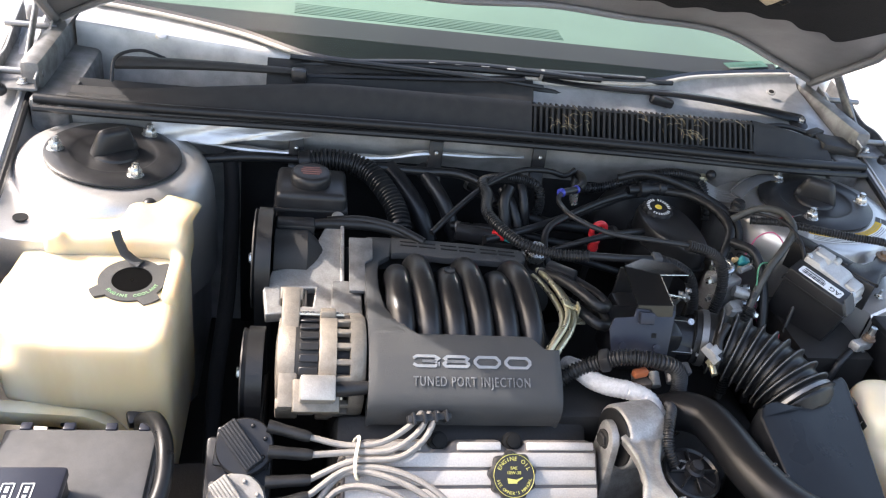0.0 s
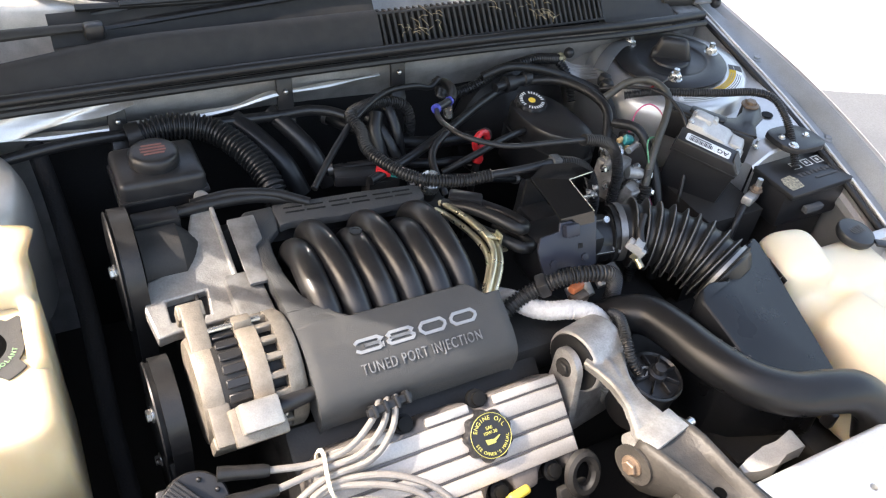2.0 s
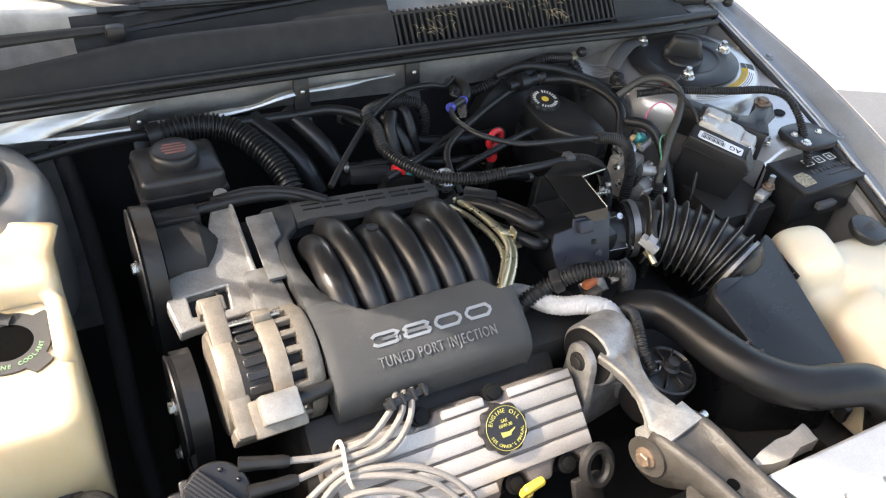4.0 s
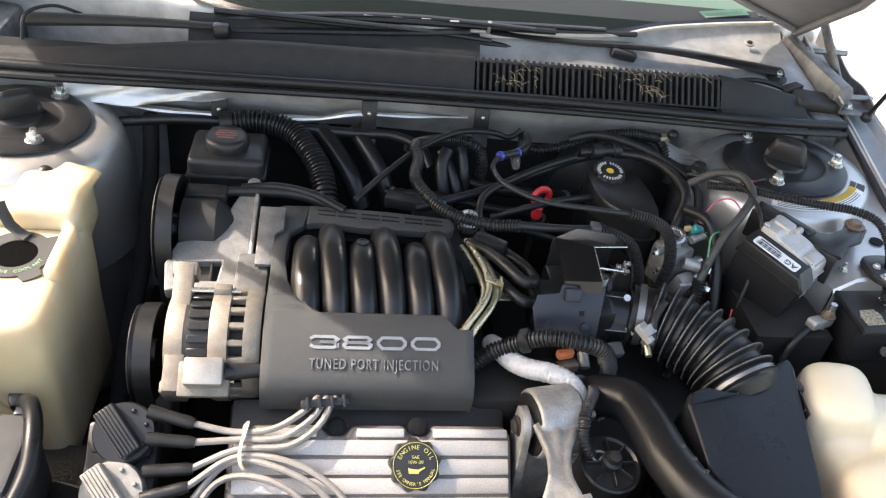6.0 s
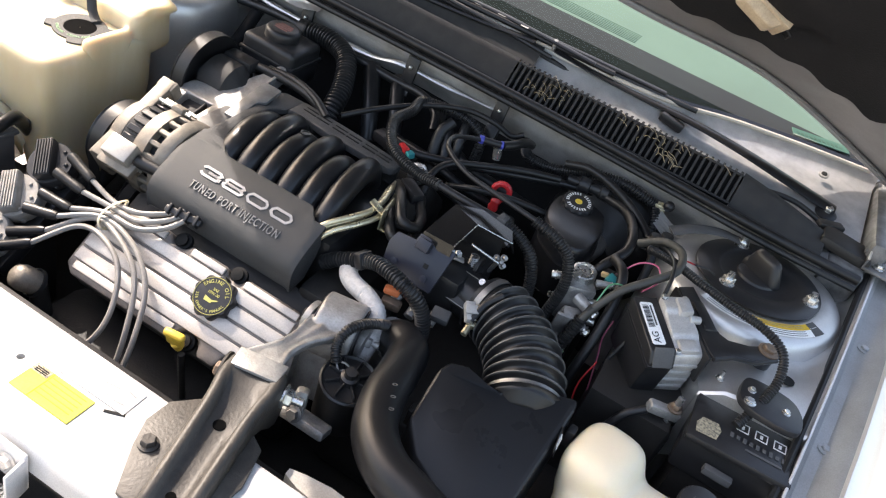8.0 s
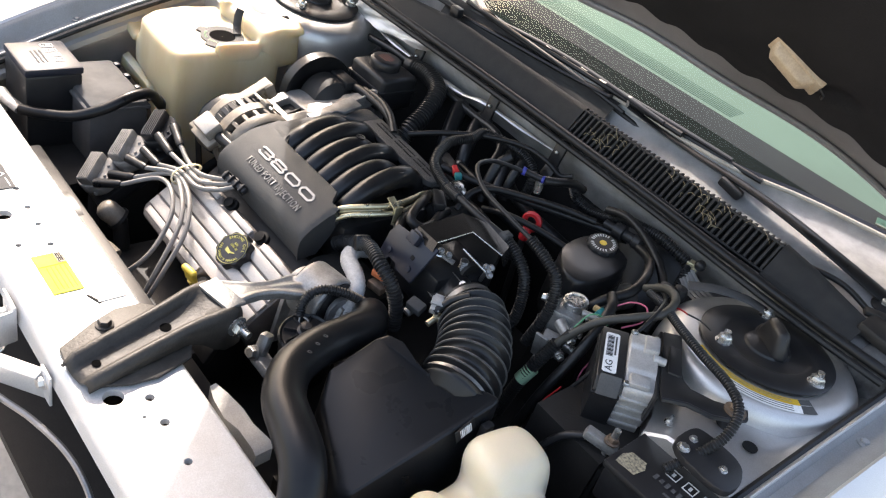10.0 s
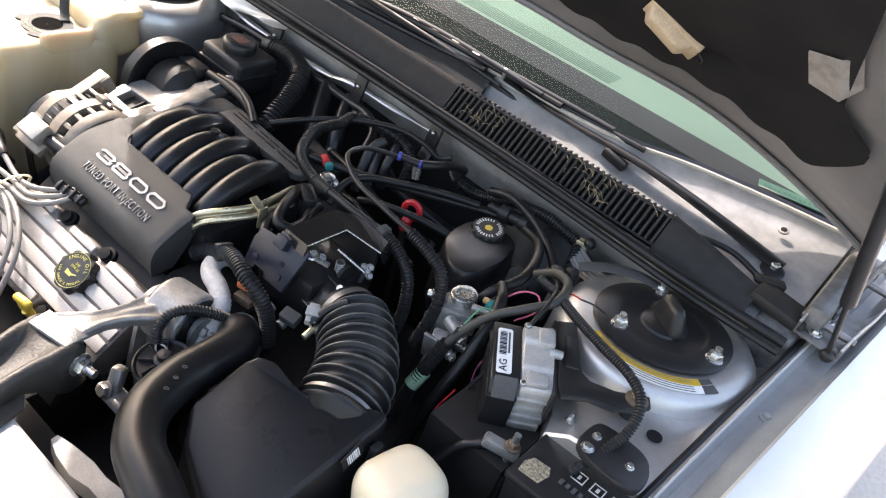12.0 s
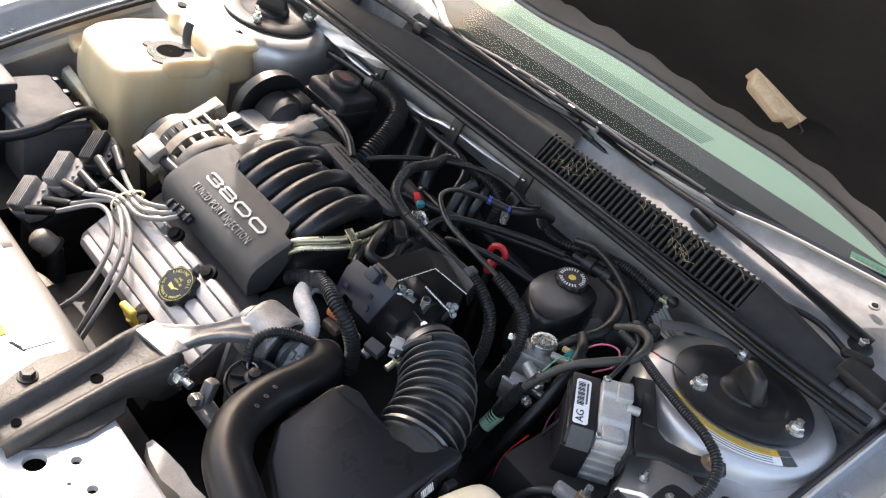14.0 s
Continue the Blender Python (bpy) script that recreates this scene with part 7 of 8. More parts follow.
def soft_outline(poly, rounds=3):
    """Cuts the corners of a closed outline again and again."""
    for _ in range(rounds):
        poly = [(a[0] * q + b[0] * (1 - q), a[1] * q + b[1] * (1 - q)) for a, b in zip(poly, poly[1:] + poly[:1]) for q in (0.78, 0.22)]
    return poly


TOP = soft_outline([(0.276, -0.024), (0.332, -0.080), (0.372, -0.070), (0.378, 0.014), (0.358, 0.086), (0.274, 0.080)], 2)
LIP = [(0.322 + (x - 0.322) * 1.07, 0.008 + (y - 0.008) * 1.07) for x, y in TOP]
g = Geo().rings([[(x, y, z) for x, y in (TOP if k == 1 else [(0.322 + (p - 0.322) * k, 0.008 + (q - 0.008) * k) for p, q in TOP])] for k, z in ((1, 0.810), (1, 0.853), (0.985, 0.8585), (0.955, 0.8615), (0.92, 0.8625), (0.5, 0.8630))])
part("tank", g, GLOSS, br, "glossy black tank", 32)
g = Geo().rings([[(x, y, z) for x, y in LIP] for z in (0.760, 0.818, 0.824)])
part("tank_base", g, GLOSS, br, "wider lower half with its seam lip", 32)
part("neck", Geo().cyl((0.313, 0.050, 0.845), (0.313, 0.049, 0.866), 0.023, n=28), GLOSS, br)
m = frame_at((0.313, 0.049, 0.872), (1, 0, 0), (0.05, -0.18, 1))
rings = []
for k, h in ((1.0, -0.014), (1.0, -0.003), (0.93, 0.0), (0.02, 0.0)):
    rings.append([m @ Vector(((0.0275 + (0.0012 * math.cos(12 * a) if k > 0.95 else 0)) * k * math.cos(a), (0.0275 + (0.0012 * math.cos(12 * a) if k > 0.95 else 0)) * k * math.sin(a), h)) for a in [2 * math.pi * j / 72 for j in range(72)]])
part("cap", Geo().rings(rings), BLACK, br)
g = Geo().lathe([(0.0065, 0.0), (0.006, 0.0008), (0.001, 0.0008)], m @ Vector((0, 0, 0)), m.to_3x3() @ Vector((0, 0, 1)), 20)
part("yellow_dot", g, YELLOW, br, "yellow warning dot")
g = Geo()
for k in range(26):
    a = 2 * math.pi * k / 26
    if k % 9 == 0:
        continue
    g.box((0.0022, 0.0055, 0.0005), m @ Matrix.Rotation(a, 4, "Z") @ Matrix.Translation((0, 0.0195, 0.0004)))
part("print_ring", g, INK_WHITE, br, "ring of tiny white print")
bo = thing("brake_booster", (0.37, 0.13, 0.62), "round black brake booster on the firewall", "brake booster")
part("shell", Geo().lathe([(0.12, 0), (0.125, 0.01), (0.12, 0.03), (0.09, 0.05), (0.05, 0.06), (0.03, 0.08)], (0.37, 0.20, 0.74), (0, -1, 0.05), 44), BLACK, bo)
part("master_cylinder", Geo().cyl((0.365, 0.13, 0.765), (0.33, -0.06, 0.765), 0.024, 0.02, 20), CAST, bo, "cast master cylinder")

# ---- brake control module ----
am = thing("brake_module", (0.53, -0.17, 0.80), "black brake control module with finned cast case", "control module")
d = Vector((0.58, -0.80, -0.13)).normalized()
mm = frame_at((0.514, -0.180, 0.8822), d, (-0.02, -0.14, 0.98))
side = mm @ Matrix.Rotation(radians(90), 4, "X")
part("case", Geo().prism([(-0.054, 0.0), (0.044, 0.0), (0.056, -0.017), (0.050, -0.098), (-0.052, -0.098)], 0.038, side @ Matrix.Translation((0, 0, 0.020)), 0.003), BLACK, am)
part("lid_seam", Geo().prism([(-0.056, -0.020), (0.0575, -0.020), (0.056, -0.026), (-0.056, -0.026)], 0.040, side @ Matrix.Translation((0, 0, 0.0215)), 0.001), BLACK, am)
part("case_step", Geo().box((0.030, 0.030, 0.002), mm @ Matrix.Translation((0.050, 0.0, -0.008)) @ Matrix.Rotation(radians(55), 4, "Y"), 0.0008), LABEL_GREY, am, "worn grey end chamfer")
part("cast_case", Geo().prism([(-0.050, 0.010), (-0.024, 0.012), (-0.020, 0.006), (0.016, 0.004), (0.020, 0.0), (0.046, -0.004), (0.050, -0.016), (0.046, -0.094), (-0.048, -0.094)], 0.042, side @ Matrix.Translation((0, 0, -0.019)), 0.004), BRIGHTCAST, am, "cast aluminium case")
part("cast_step", Geo().box((0.030, 0.022, 0.016), mm @ Matrix.Translation((-0.030, 0.050, 0.008)), 0.004), BRIGHTCAST, am)
part("cast_step", Geo().box((0.022, 0.030, 0.012), mm @ Matrix.Translation((0.034, 0.040, -0.002)), 0.004), BRIGHTCAST, am)
part("cast_lug", Geo().cyl(mm @ Vector((-0.012, 0.054, 0.004)), mm @ Vector((-0.012, 0.072, 0.002)), 0.007, 0.006, 14), BRIGHTCAST, am)
for k in range(4):
    part("fin", Geo().box((0.010, 0.044, 0.006), mm @ Matrix.Translation((0.048 - 0.001 * k, 0.038, -0.024 - 0.018 * k)), 0.002), BRIGHTCAST, am)
for k in range(5):
    part("side_fin", Geo().box((0.006, 0.008, 0.075), mm @ Matrix.Translation((-0.038 + 0.019 * k, 0.062, -0.045)), 0.002), BRIGHTCAST, am)
for x, y in ((-0.046, 0.024), (0.042, 0.022), (-0.044, 0.056)):
    part("case_screw", bolt(Geo(), mm @ Vector((x, y, 0.010 if x < 0 else -0.003)), mm.to_3x3() @ Vector((0, 0, 1)), 0.0042, 0.004), ZINC, am)
lm = mm @ Matrix.Translation((-0.004, -0.004, 0.0012))
part("label", Geo().prism([(-0.038, -0.0075), (-0.0355, -0.010), (0.0355, -0.010), (0.038, -0.0075), (0.038, 0.0075), (0.0355, 0.010), (-0.0355, 0.010), (-0.038, 0.0075)], 0.0008, lm), LABEL_WHITE, am, "white bar code label")
part("label_text", Geo().text("AG", 0.0145, lm @ Matrix.Translation((0.025, -0.001, 0.0003)) @ Matrix.Rotation(radians(180), 4, "Z"), 0.0002), INK, am, "black letters")
for k in range(16):
    part("bar", Geo().box((0.0008 + 0.0006 * (k % 3), 0.0095, 0.0004), lm @ Matrix.Translation((-0.032 + 0.0026 * k, -0.0025, 0.0003))), INK, am)
part("number_bar", Geo().box((0.036, 0.0024, 0.0004), lm @ Matrix.Translation((-0.014, 0.0055, 0.0003))), LABEL_GREY, am)
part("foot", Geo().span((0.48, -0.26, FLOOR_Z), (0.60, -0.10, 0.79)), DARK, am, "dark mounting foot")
ms = thing("module_bracket", (0.62, -0.10, 0.86), "black steel bracket bolted to the inner wing", "bracket")
g = Geo().prism([(0.520, -0.066), (0.540, -0.044), (0.589, -0.115), (0.600, -0.126), (0.614, -0.130), (0.644, -0.116), (0.681, -0.082), (0.692, -0.100), (0.686, -0.112), (0.659, -0.144), (0.628, -0.160), (0.603, -0.188), (0.592, -0.176)], 0.005, Matrix.Translation((0, 0, 0.889)), 0.0015)
part("plate", g, BLACK, ms)
part("raised_pad", Geo().box((0.062, 0.020, 0.006), pose(0.570, -0.108, 0.890, 0, 0, -57), 0.003), BLACK, ms, "raised pressing on the plate")
part("skirt", Geo().box((0.150, 0.005, 0.050), pose(0.558, -0.128, 0.862, 0, 0, -57), 0.002), BLACK, ms)
part("arm_edge", Geo().tube([Vector((0.603, -0.188, 0.886)), Vector((0.628, -0.160, 0.886)), Vector((0.659, -0.145, 0.886)), Vector((0.687, -0.112, 0.886))], 0.0035, 8), BLACK, ms, "rolled lower edge")
part("spacer", Geo().cyl((0.672, -0.105, 0.860), (0.672, -0.105, 0.886), 0.014, n=18), BLACK, ms)
part("bolt", bolt(Geo(), (0.672, -0.105, 0.889), (0, 0, 1), 0.0105, 0.009, 1.5), RUSTY, ms, "weathered hexagon bolt")
solo("wing_stud", bolt(Geo(), (0.626, -0.180, 0.858), (0, 0, 1), 0.005, 0.006, 1.4, 0.008), ZINC, "short zinc stud on the inner wing", "stud")
hv = thing("hydraulic_valve", (0.39, -0.11, 0.76), "cast aluminium hydraulic valve with round cap", "valve")
g = Geo().box((0.05, 0.045, 0.07), pose(0.388, -0.105, 0.802, 0, 0, 25), 0.006)
g.box((0.03, 0.02, 0.05), pose(0.398, -0.142, 0.785, 20, 0, 25), 0.004)
part("body", g, CAST, hv)
part("cap", Geo().lathe([(0.020, 0.0), (0.020, 0.012), (0.017, 0.014), (0.013, 0.014), (0.012, 0.012), (0.001, 0.012)], (0.386, -0.094, 0.838), (-0.1, -0.15, 1), 26), ZINC, hv, "round plated cap")
for a, b, r in (((0.40, -0.125, 0.815), (0.430, -0.120, 0.822), 0.008), ((0.405, -0.13, 0.79), (0.437, -0.128, 0.795), 0.009), ((0.37, -0.12, 0.80), (0.355, -0.135, 0.805), 0.006), ((0.41, -0.09, 0.83), (0.43, -0.075, 0.84), 0.007)):
    part("port", Geo().cyl(a, b, r, r * 0.8, 14), ZINC, hv)
part("stem", Geo().box((0.012, 0.012, 0.05), pose(0.392, -0.150, 0.755, -15, 0, 0), 0.003), CAST, hv)
part("foot", Geo().span((0.36, -0.13, FLOOR_Z), (0.42, -0.07, 0.77)), DARK, hv)

# ---- right fuse box ----
for a_, b_, r in (((0.395, -0.135, 0.826), (0.428, -0.146, 0.822), 0.010), ((0.372, -0.118, 0.842), (0.352, -0.126, 0.838), 0.007), ((0.398, -0.150, 0.800), (0.430, -0.160, 0.796), 0.008), ((0.410, -0.108, 0.848), (0.432, -0.100, 0.852), 0.006)):
    part("port", Geo().cyl(a_, b_, r, r * 0.85, 14), CAST, hv, "cast side port")
    part("union", bolt(Geo(), b_, Vector(b_) - Vector(a_), r * 0.8, 0.008), ZINC, hv, "plated union nut")
part("tail_bracket", Geo().box((0.022, 0.006, 0.055), pose(0.392, -0.158, 0.782, 18, 0, 12), 0.002), CAST, hv, "slim cast bracket")
rf = thing("fuse_box", (0.685, -0.24, 0.77), "black fuse box with white symbols and torn sticker", "fuse box")
g = Geo().box((0.138, 0.094, 0.070), pose(0.685, -0.240, 0.800, 0, -4, -4), 0.006)
part("case", g, BLACK, rf)
part("lid", Geo().box((0.144, 0.108, 0.012), pose(0.684, -0.240, 0.834, 0, -3, 0), 0.004), BLACK, rf)
lid = pose(0.684, -0.240, 0.8405, 0, -3, 0)
part("torn_sticker", Geo().prism([(-0.062, -0.042), (-0.034, -0.040), (-0.030, -0.020), (-0.036, -0.008), (-0.058, -0.010), (-0.064, -0.024)], 0.0006, lid @ Matrix.Translation((0, 0, 0.0008))), LABEL_TAN, rf, "torn tan sticker")
for k in range(3):
    g = Geo()
    x = -0.004 + 0.026 * k
    for dx in (-0.008, 0.008):
        g.box((0.0014, 0.016, 0.0006), lid @ Matrix.Translation((x + dx, 0.010, 0.0005)))
    for dy in (-0.008, 0.008):
        g.box((0.017, 0.0014, 0.0006), lid @ Matrix.Translation((x, 0.010 + dy, 0.0005)))
    g.box((0.004, 0.007, 0.0006), lid @ Matrix.Translation((x, 0.010, 0.0005)))
    part("symbol", g, INK_WHITE, rf, "white fuse symbol")
for k in range(9):
    part("print_bar", Geo().box((0.005, 0.010 - 0.003 * (k % 2), 0.0006), lid @ Matrix.Translation((-0.016 + 0.009 * k, -0.014, 0.0005))), LABEL_GREY, rf)
part("long_bar", Geo().box((0.05, 0.004, 0.0006), lid @ Matrix.Translation((0.030, -0.029, 0.0005))), LABEL_GREY, rf)
part("clip", Geo().box((0.04, 0.012, 0.012), pose(0.675, -0.296, 0.80), 0.002), LABEL_GREY, rf, "grey release clip")
g = Geo().prism(soft_outline([(0.652, -0.232), (0.652, -0.168), (0.676, -0.160), (0.728, -0.162), (0.746, -0.196), (0.740, -0.236)], 2), 0.010, Matrix.Translation((0, 0, 0.876)), 0.003)
part("bracket_tab", g, BLACK, rf, "black bracket tab")
for x, y in ((0.667, -0.193), (0.718, -0.200), (0.668, -0.219)):
    part("tab_bolt", bolt(Geo(), (x, y, 0.876), (0, 0, 1), 0.0045 if x != 0.668 else 0.0065, 0.005), ZINC, rf)
part("stand", Geo().span((0.63, -0.28, 0.60), (0.74, -0.20, 0.775)), DARK, rf, "dark stand")
gt = thing("ground_terminal", (0.590, -0.235, 0.78), "stacked zinc ground terminal stud", "terminal")
part("stud", Geo().cyl((0.592, -0.238, 0.77), (0.592, -0.238, 0.838), 0.005, n=10), ZINC, gt)
part("nut", bolt(Geo(), (0.592, -0.238, 0.815), (0, 0, 1), 0.008, 0.010), RUSTY, gt)
part("clamp", Geo().box((0.05, 0.018, 0.016), pose(0.580, -0.242, 0.806, 0, 10, 25), 0.004), CAST, gt)
part("cable", pipe(Geo(), [(0.560, -0.250, 0.800), (0.535, -0.265, 0.780), (0.515, -0.28, 0.73)], 0.006), BLACK, gt)
part("foot", Geo().box((0.03, 0.03, 0.17), pose(0.592, -0.238, 0.69), 0.003), DARK, gt)

# warning sticker on the right tower
ws = thing("tower_sticker", (0.70, -0.03, 0.89), "amber and white warning sticker curved round the tower", "sticker")
def arc_band(r0, r1, a0, a1, lift=0.0015):
    rows = []
    for k in range(25):
        a = radians(a0 + (a1 - a0) * k / 24)
        row = []
        for r in (r0, r1):
            x, y = 0.626 + r * math.cos(a), 0.063 + r * math.sin(a)
            drop = 0.893 - max(0.0, (r - 0.118)) * 0.26
            row.append((x, y, drop + 0.08 * (x - 0.626) + lift))
        rows.append(row)
    return Geo().sheet(rows)


part("amber_band", arc_band(0.1085, 0.1205, -122, -38), LABEL_AMBER, ws)
part("white_band", arc_band(0.1207, 0.1330, -122, -38), LABEL_WHITE, ws)
part("black_end", arc_band(0.1085, 0.1330, -38, -28), LABEL_GREY, ws)
for k in range(3):
    part("text_line", arc_band(0.1225 + 0.0035 * k, 0.1237 + 0.0035 * k, -118, -44, 0.002), LABEL_GREY, ws)
for k in range(2):
    part("text_line", arc_band(0.1115 + 0.004 * k, 0.1128 + 0.004 * k, -116, -44, 0.002), LABEL_TAN, ws)
# pressed holes in the wings, their shade laid on as black discs
for x, y, z in ((0.715, -0.115, 0.8672), (-0.725, -0.092, 0.8685)):
    part("wing_hole", Geo().lathe([(0.0105, 0.0), (0.0105, 0.0015), (0.001, 0.0015)], (x, y, z), (-0.06 if x > 0 else 0.06, 0, 1), 20), INK, car, "black disc for the shade in a round hole")


# ---- looms, hoses and wires ----
def run(name, label, cat, pts, r, mat=LOOM, rib=0.0, group="", n=10):
    t = thing(name, pts[0], label, cat, group)
    g = loom(Geo(), pts, r, rib, n) if rib else pipe(Geo(), pts, r, n, 0.006)
    part("sleeve" if rib else "tube", g, mat, t)
    return t


t = run("wiring_loom", "black corrugated wiring loom arching behind the engine cover", "wiring loom", [(0.098, 0.085, 0.800), (0.102, 0.090, 0.845), (0.090, 0.098, 0.872), (0.045, 0.096, 0.886), (-0.016, 0.062, 0.894), (-0.016, 0.022, 0.889), (-0.022, -0.031, 0.883), (0.017, -0.095, 0.875), (0.077, -0.120, 0.871), (0.127, -0.134, 0.880)], 0.0088, LOOM, 0.0046)
part("conduit", pipe(Geo(), [(0.124, -0.133, 0.880), (0.18, -0.136, 0.880), (0.238, -0.132, 0.878)], 0.0066), BLACK, t, "smooth taped section")
part("tie", Geo().box((0.016, 0.020, 0.018), pose(0.240, -0.131, 0.878, 0, 5, -4), 0.003), LABEL_GREY, t, "grey cable clip")
part("tail", loom(Geo(), [(0.240, -0.131, 0.878), (0.278, -0.134, 0.868), (0.308, -0.138, 0.845), (0.325, -0.147, 0.795), (0.322, -0.155, 0.74)], 0.0088, 0.0046), LOOM, t, "corrugated tail")
t = run("wiring_loom", "thin black loom with blue connector crossing the engine", "wiring loom", [(0.118, 0.033, 0.896), (0.101, -0.002, 0.907), (0.092, -0.042, 0.917), (0.104, -0.086, 0.920), (0.156, -0.115, 0.913), (0.225, -0.127, 0.912), (0.290, -0.131, 0.908)], 0.0042, BLACK)
part("tail", loom(Geo(), [(0.286, -0.131, 0.908), (0.325, -0.130, 0.897), (0.356, -0.128, 0.875), (0.370, -0.138, 0.83), (0.362, -0.150, 0.76)], 0.0085, 0.0046), LOOM, t, "corrugated tail")
part("collar", Geo().cyl((0.114, 0.032, 0.897), (0.120, 0.035, 0.897), 0.0078, n=16), BLUE, t, "blue locking collar")
part("plug", Geo().cyl((0.120, 0.035, 0.897), (0.150, 0.051, 0.896), 0.0062, 0.0062, 14), BLACK, t)
part("collar", Geo().cyl((0.148, 0.050, 0.896), (0.152, 0.052, 0.896), 0.0074, n=16), BLUE, t, "blue locking collar")
part("spigot", Geo().cyl((0.146, 0.050, 0.890), (0.150, 0.048, 0.868), 0.0085, 0.007, 14), ZINC, t, "plated spigot")
t = run("wiring_loom", "black corrugated loom along the firewall with gold fitting", "wiring loom", [(0.172, 0.118, 0.890), (0.180, 0.132, 0.862), (0.200, 0.135, 0.854), (0.229, 0.135, 0.857), (0.258, 0.135, 0.867), (0.294, 0.135, 0.885), (0.329, 0.135, 0.893), (0.369, 0.136, 0.898), (0.402, 0.140, 0.892), (0.425, 0.146, 0.886)], 0.0088, LOOM, 0.0048)
part("fitting", Geo().box((0.022, 0.016, 0.016), pose(0.434, 0.147, 0.885, 0, 0, 20), 0.003), GOLD, t, "gold plated fitting")
part("cap", Geo().ball((0.448, 0.142, 0.897), 0.010), BLACK, t, "black rubber cap")
part("drop", loom(Geo(), [(0.430, 0.142, 0.880), (0.440, 0.120, 0.862), (0.445, 0.10, 0.82)], 0.0078, 0.0048), LOOM, t)
t = run("wiring_loom", "black corrugated loom over the inner wing to the fuse box", "wiring loom", [(0.455, -0.018, 0.895), (0.495, -0.045, 0.910), (0.545, -0.076, 0.918), (0.597, -0.099, 0.922), (0.649, -0.119, 0.926), (0.682, -0.139, 0.918), (0.692, -0.172, 0.893), (0.679, -0.215, 0.864), (0.668, -0.240, 0.846)], 0.0064, LOOM, 0.0042)
t = run("wiring_loom", "black corrugated loom beside the throttle body", "wiring loom", [(0.050, -0.312, 0.775), (0.070, -0.308, 0.792), (0.101, -0.310, 0.812), (0.140, -0.324, 0.838), (0.185, -0.338, 0.842), (0.215, -0.335, 0.825), (0.232, -0.328, 0.790), (0.236, -0.325, 0.75)], 0.0105, LOOM, 0.0052, n=12)
part("clip", Geo().box((0.016, 0.026, 0.026), pose(0.112, -0.314, 0.822, 0, -30, -20), 0.004), BLACK, t, "black loom clip")
t = run("wiring_loom", "short black loom looping over the mount strut", "wiring loom", [(0.206, -0.335, 0.745), (0.204, -0.352, 0.773), (0.194, -0.385, 0.800), (0.178, -0.415, 0.810), (0.168, -0.438, 0.806), (0.168, -0.455, 0.790), (0.178, -0.464, 0.774)], 0.0068, LOOM, 0.0042)
part("ends", Geo().tube(spline([(0.178, -0.464, 0.775), (0.186, -0.468, 0.768), (0.196, -0.462, 0.772), (0.204, -0.466, 0.764)], 0.004), 0.0014, 6).tube(spline([(0.178, -0.463, 0.776), (0.188, -0.458, 0.776), (0.200, -0.458, 0.770), (0.206, -0.464, 0.764)], 0.004), 0.0014, 6), CAST, t, "bare wire ends")
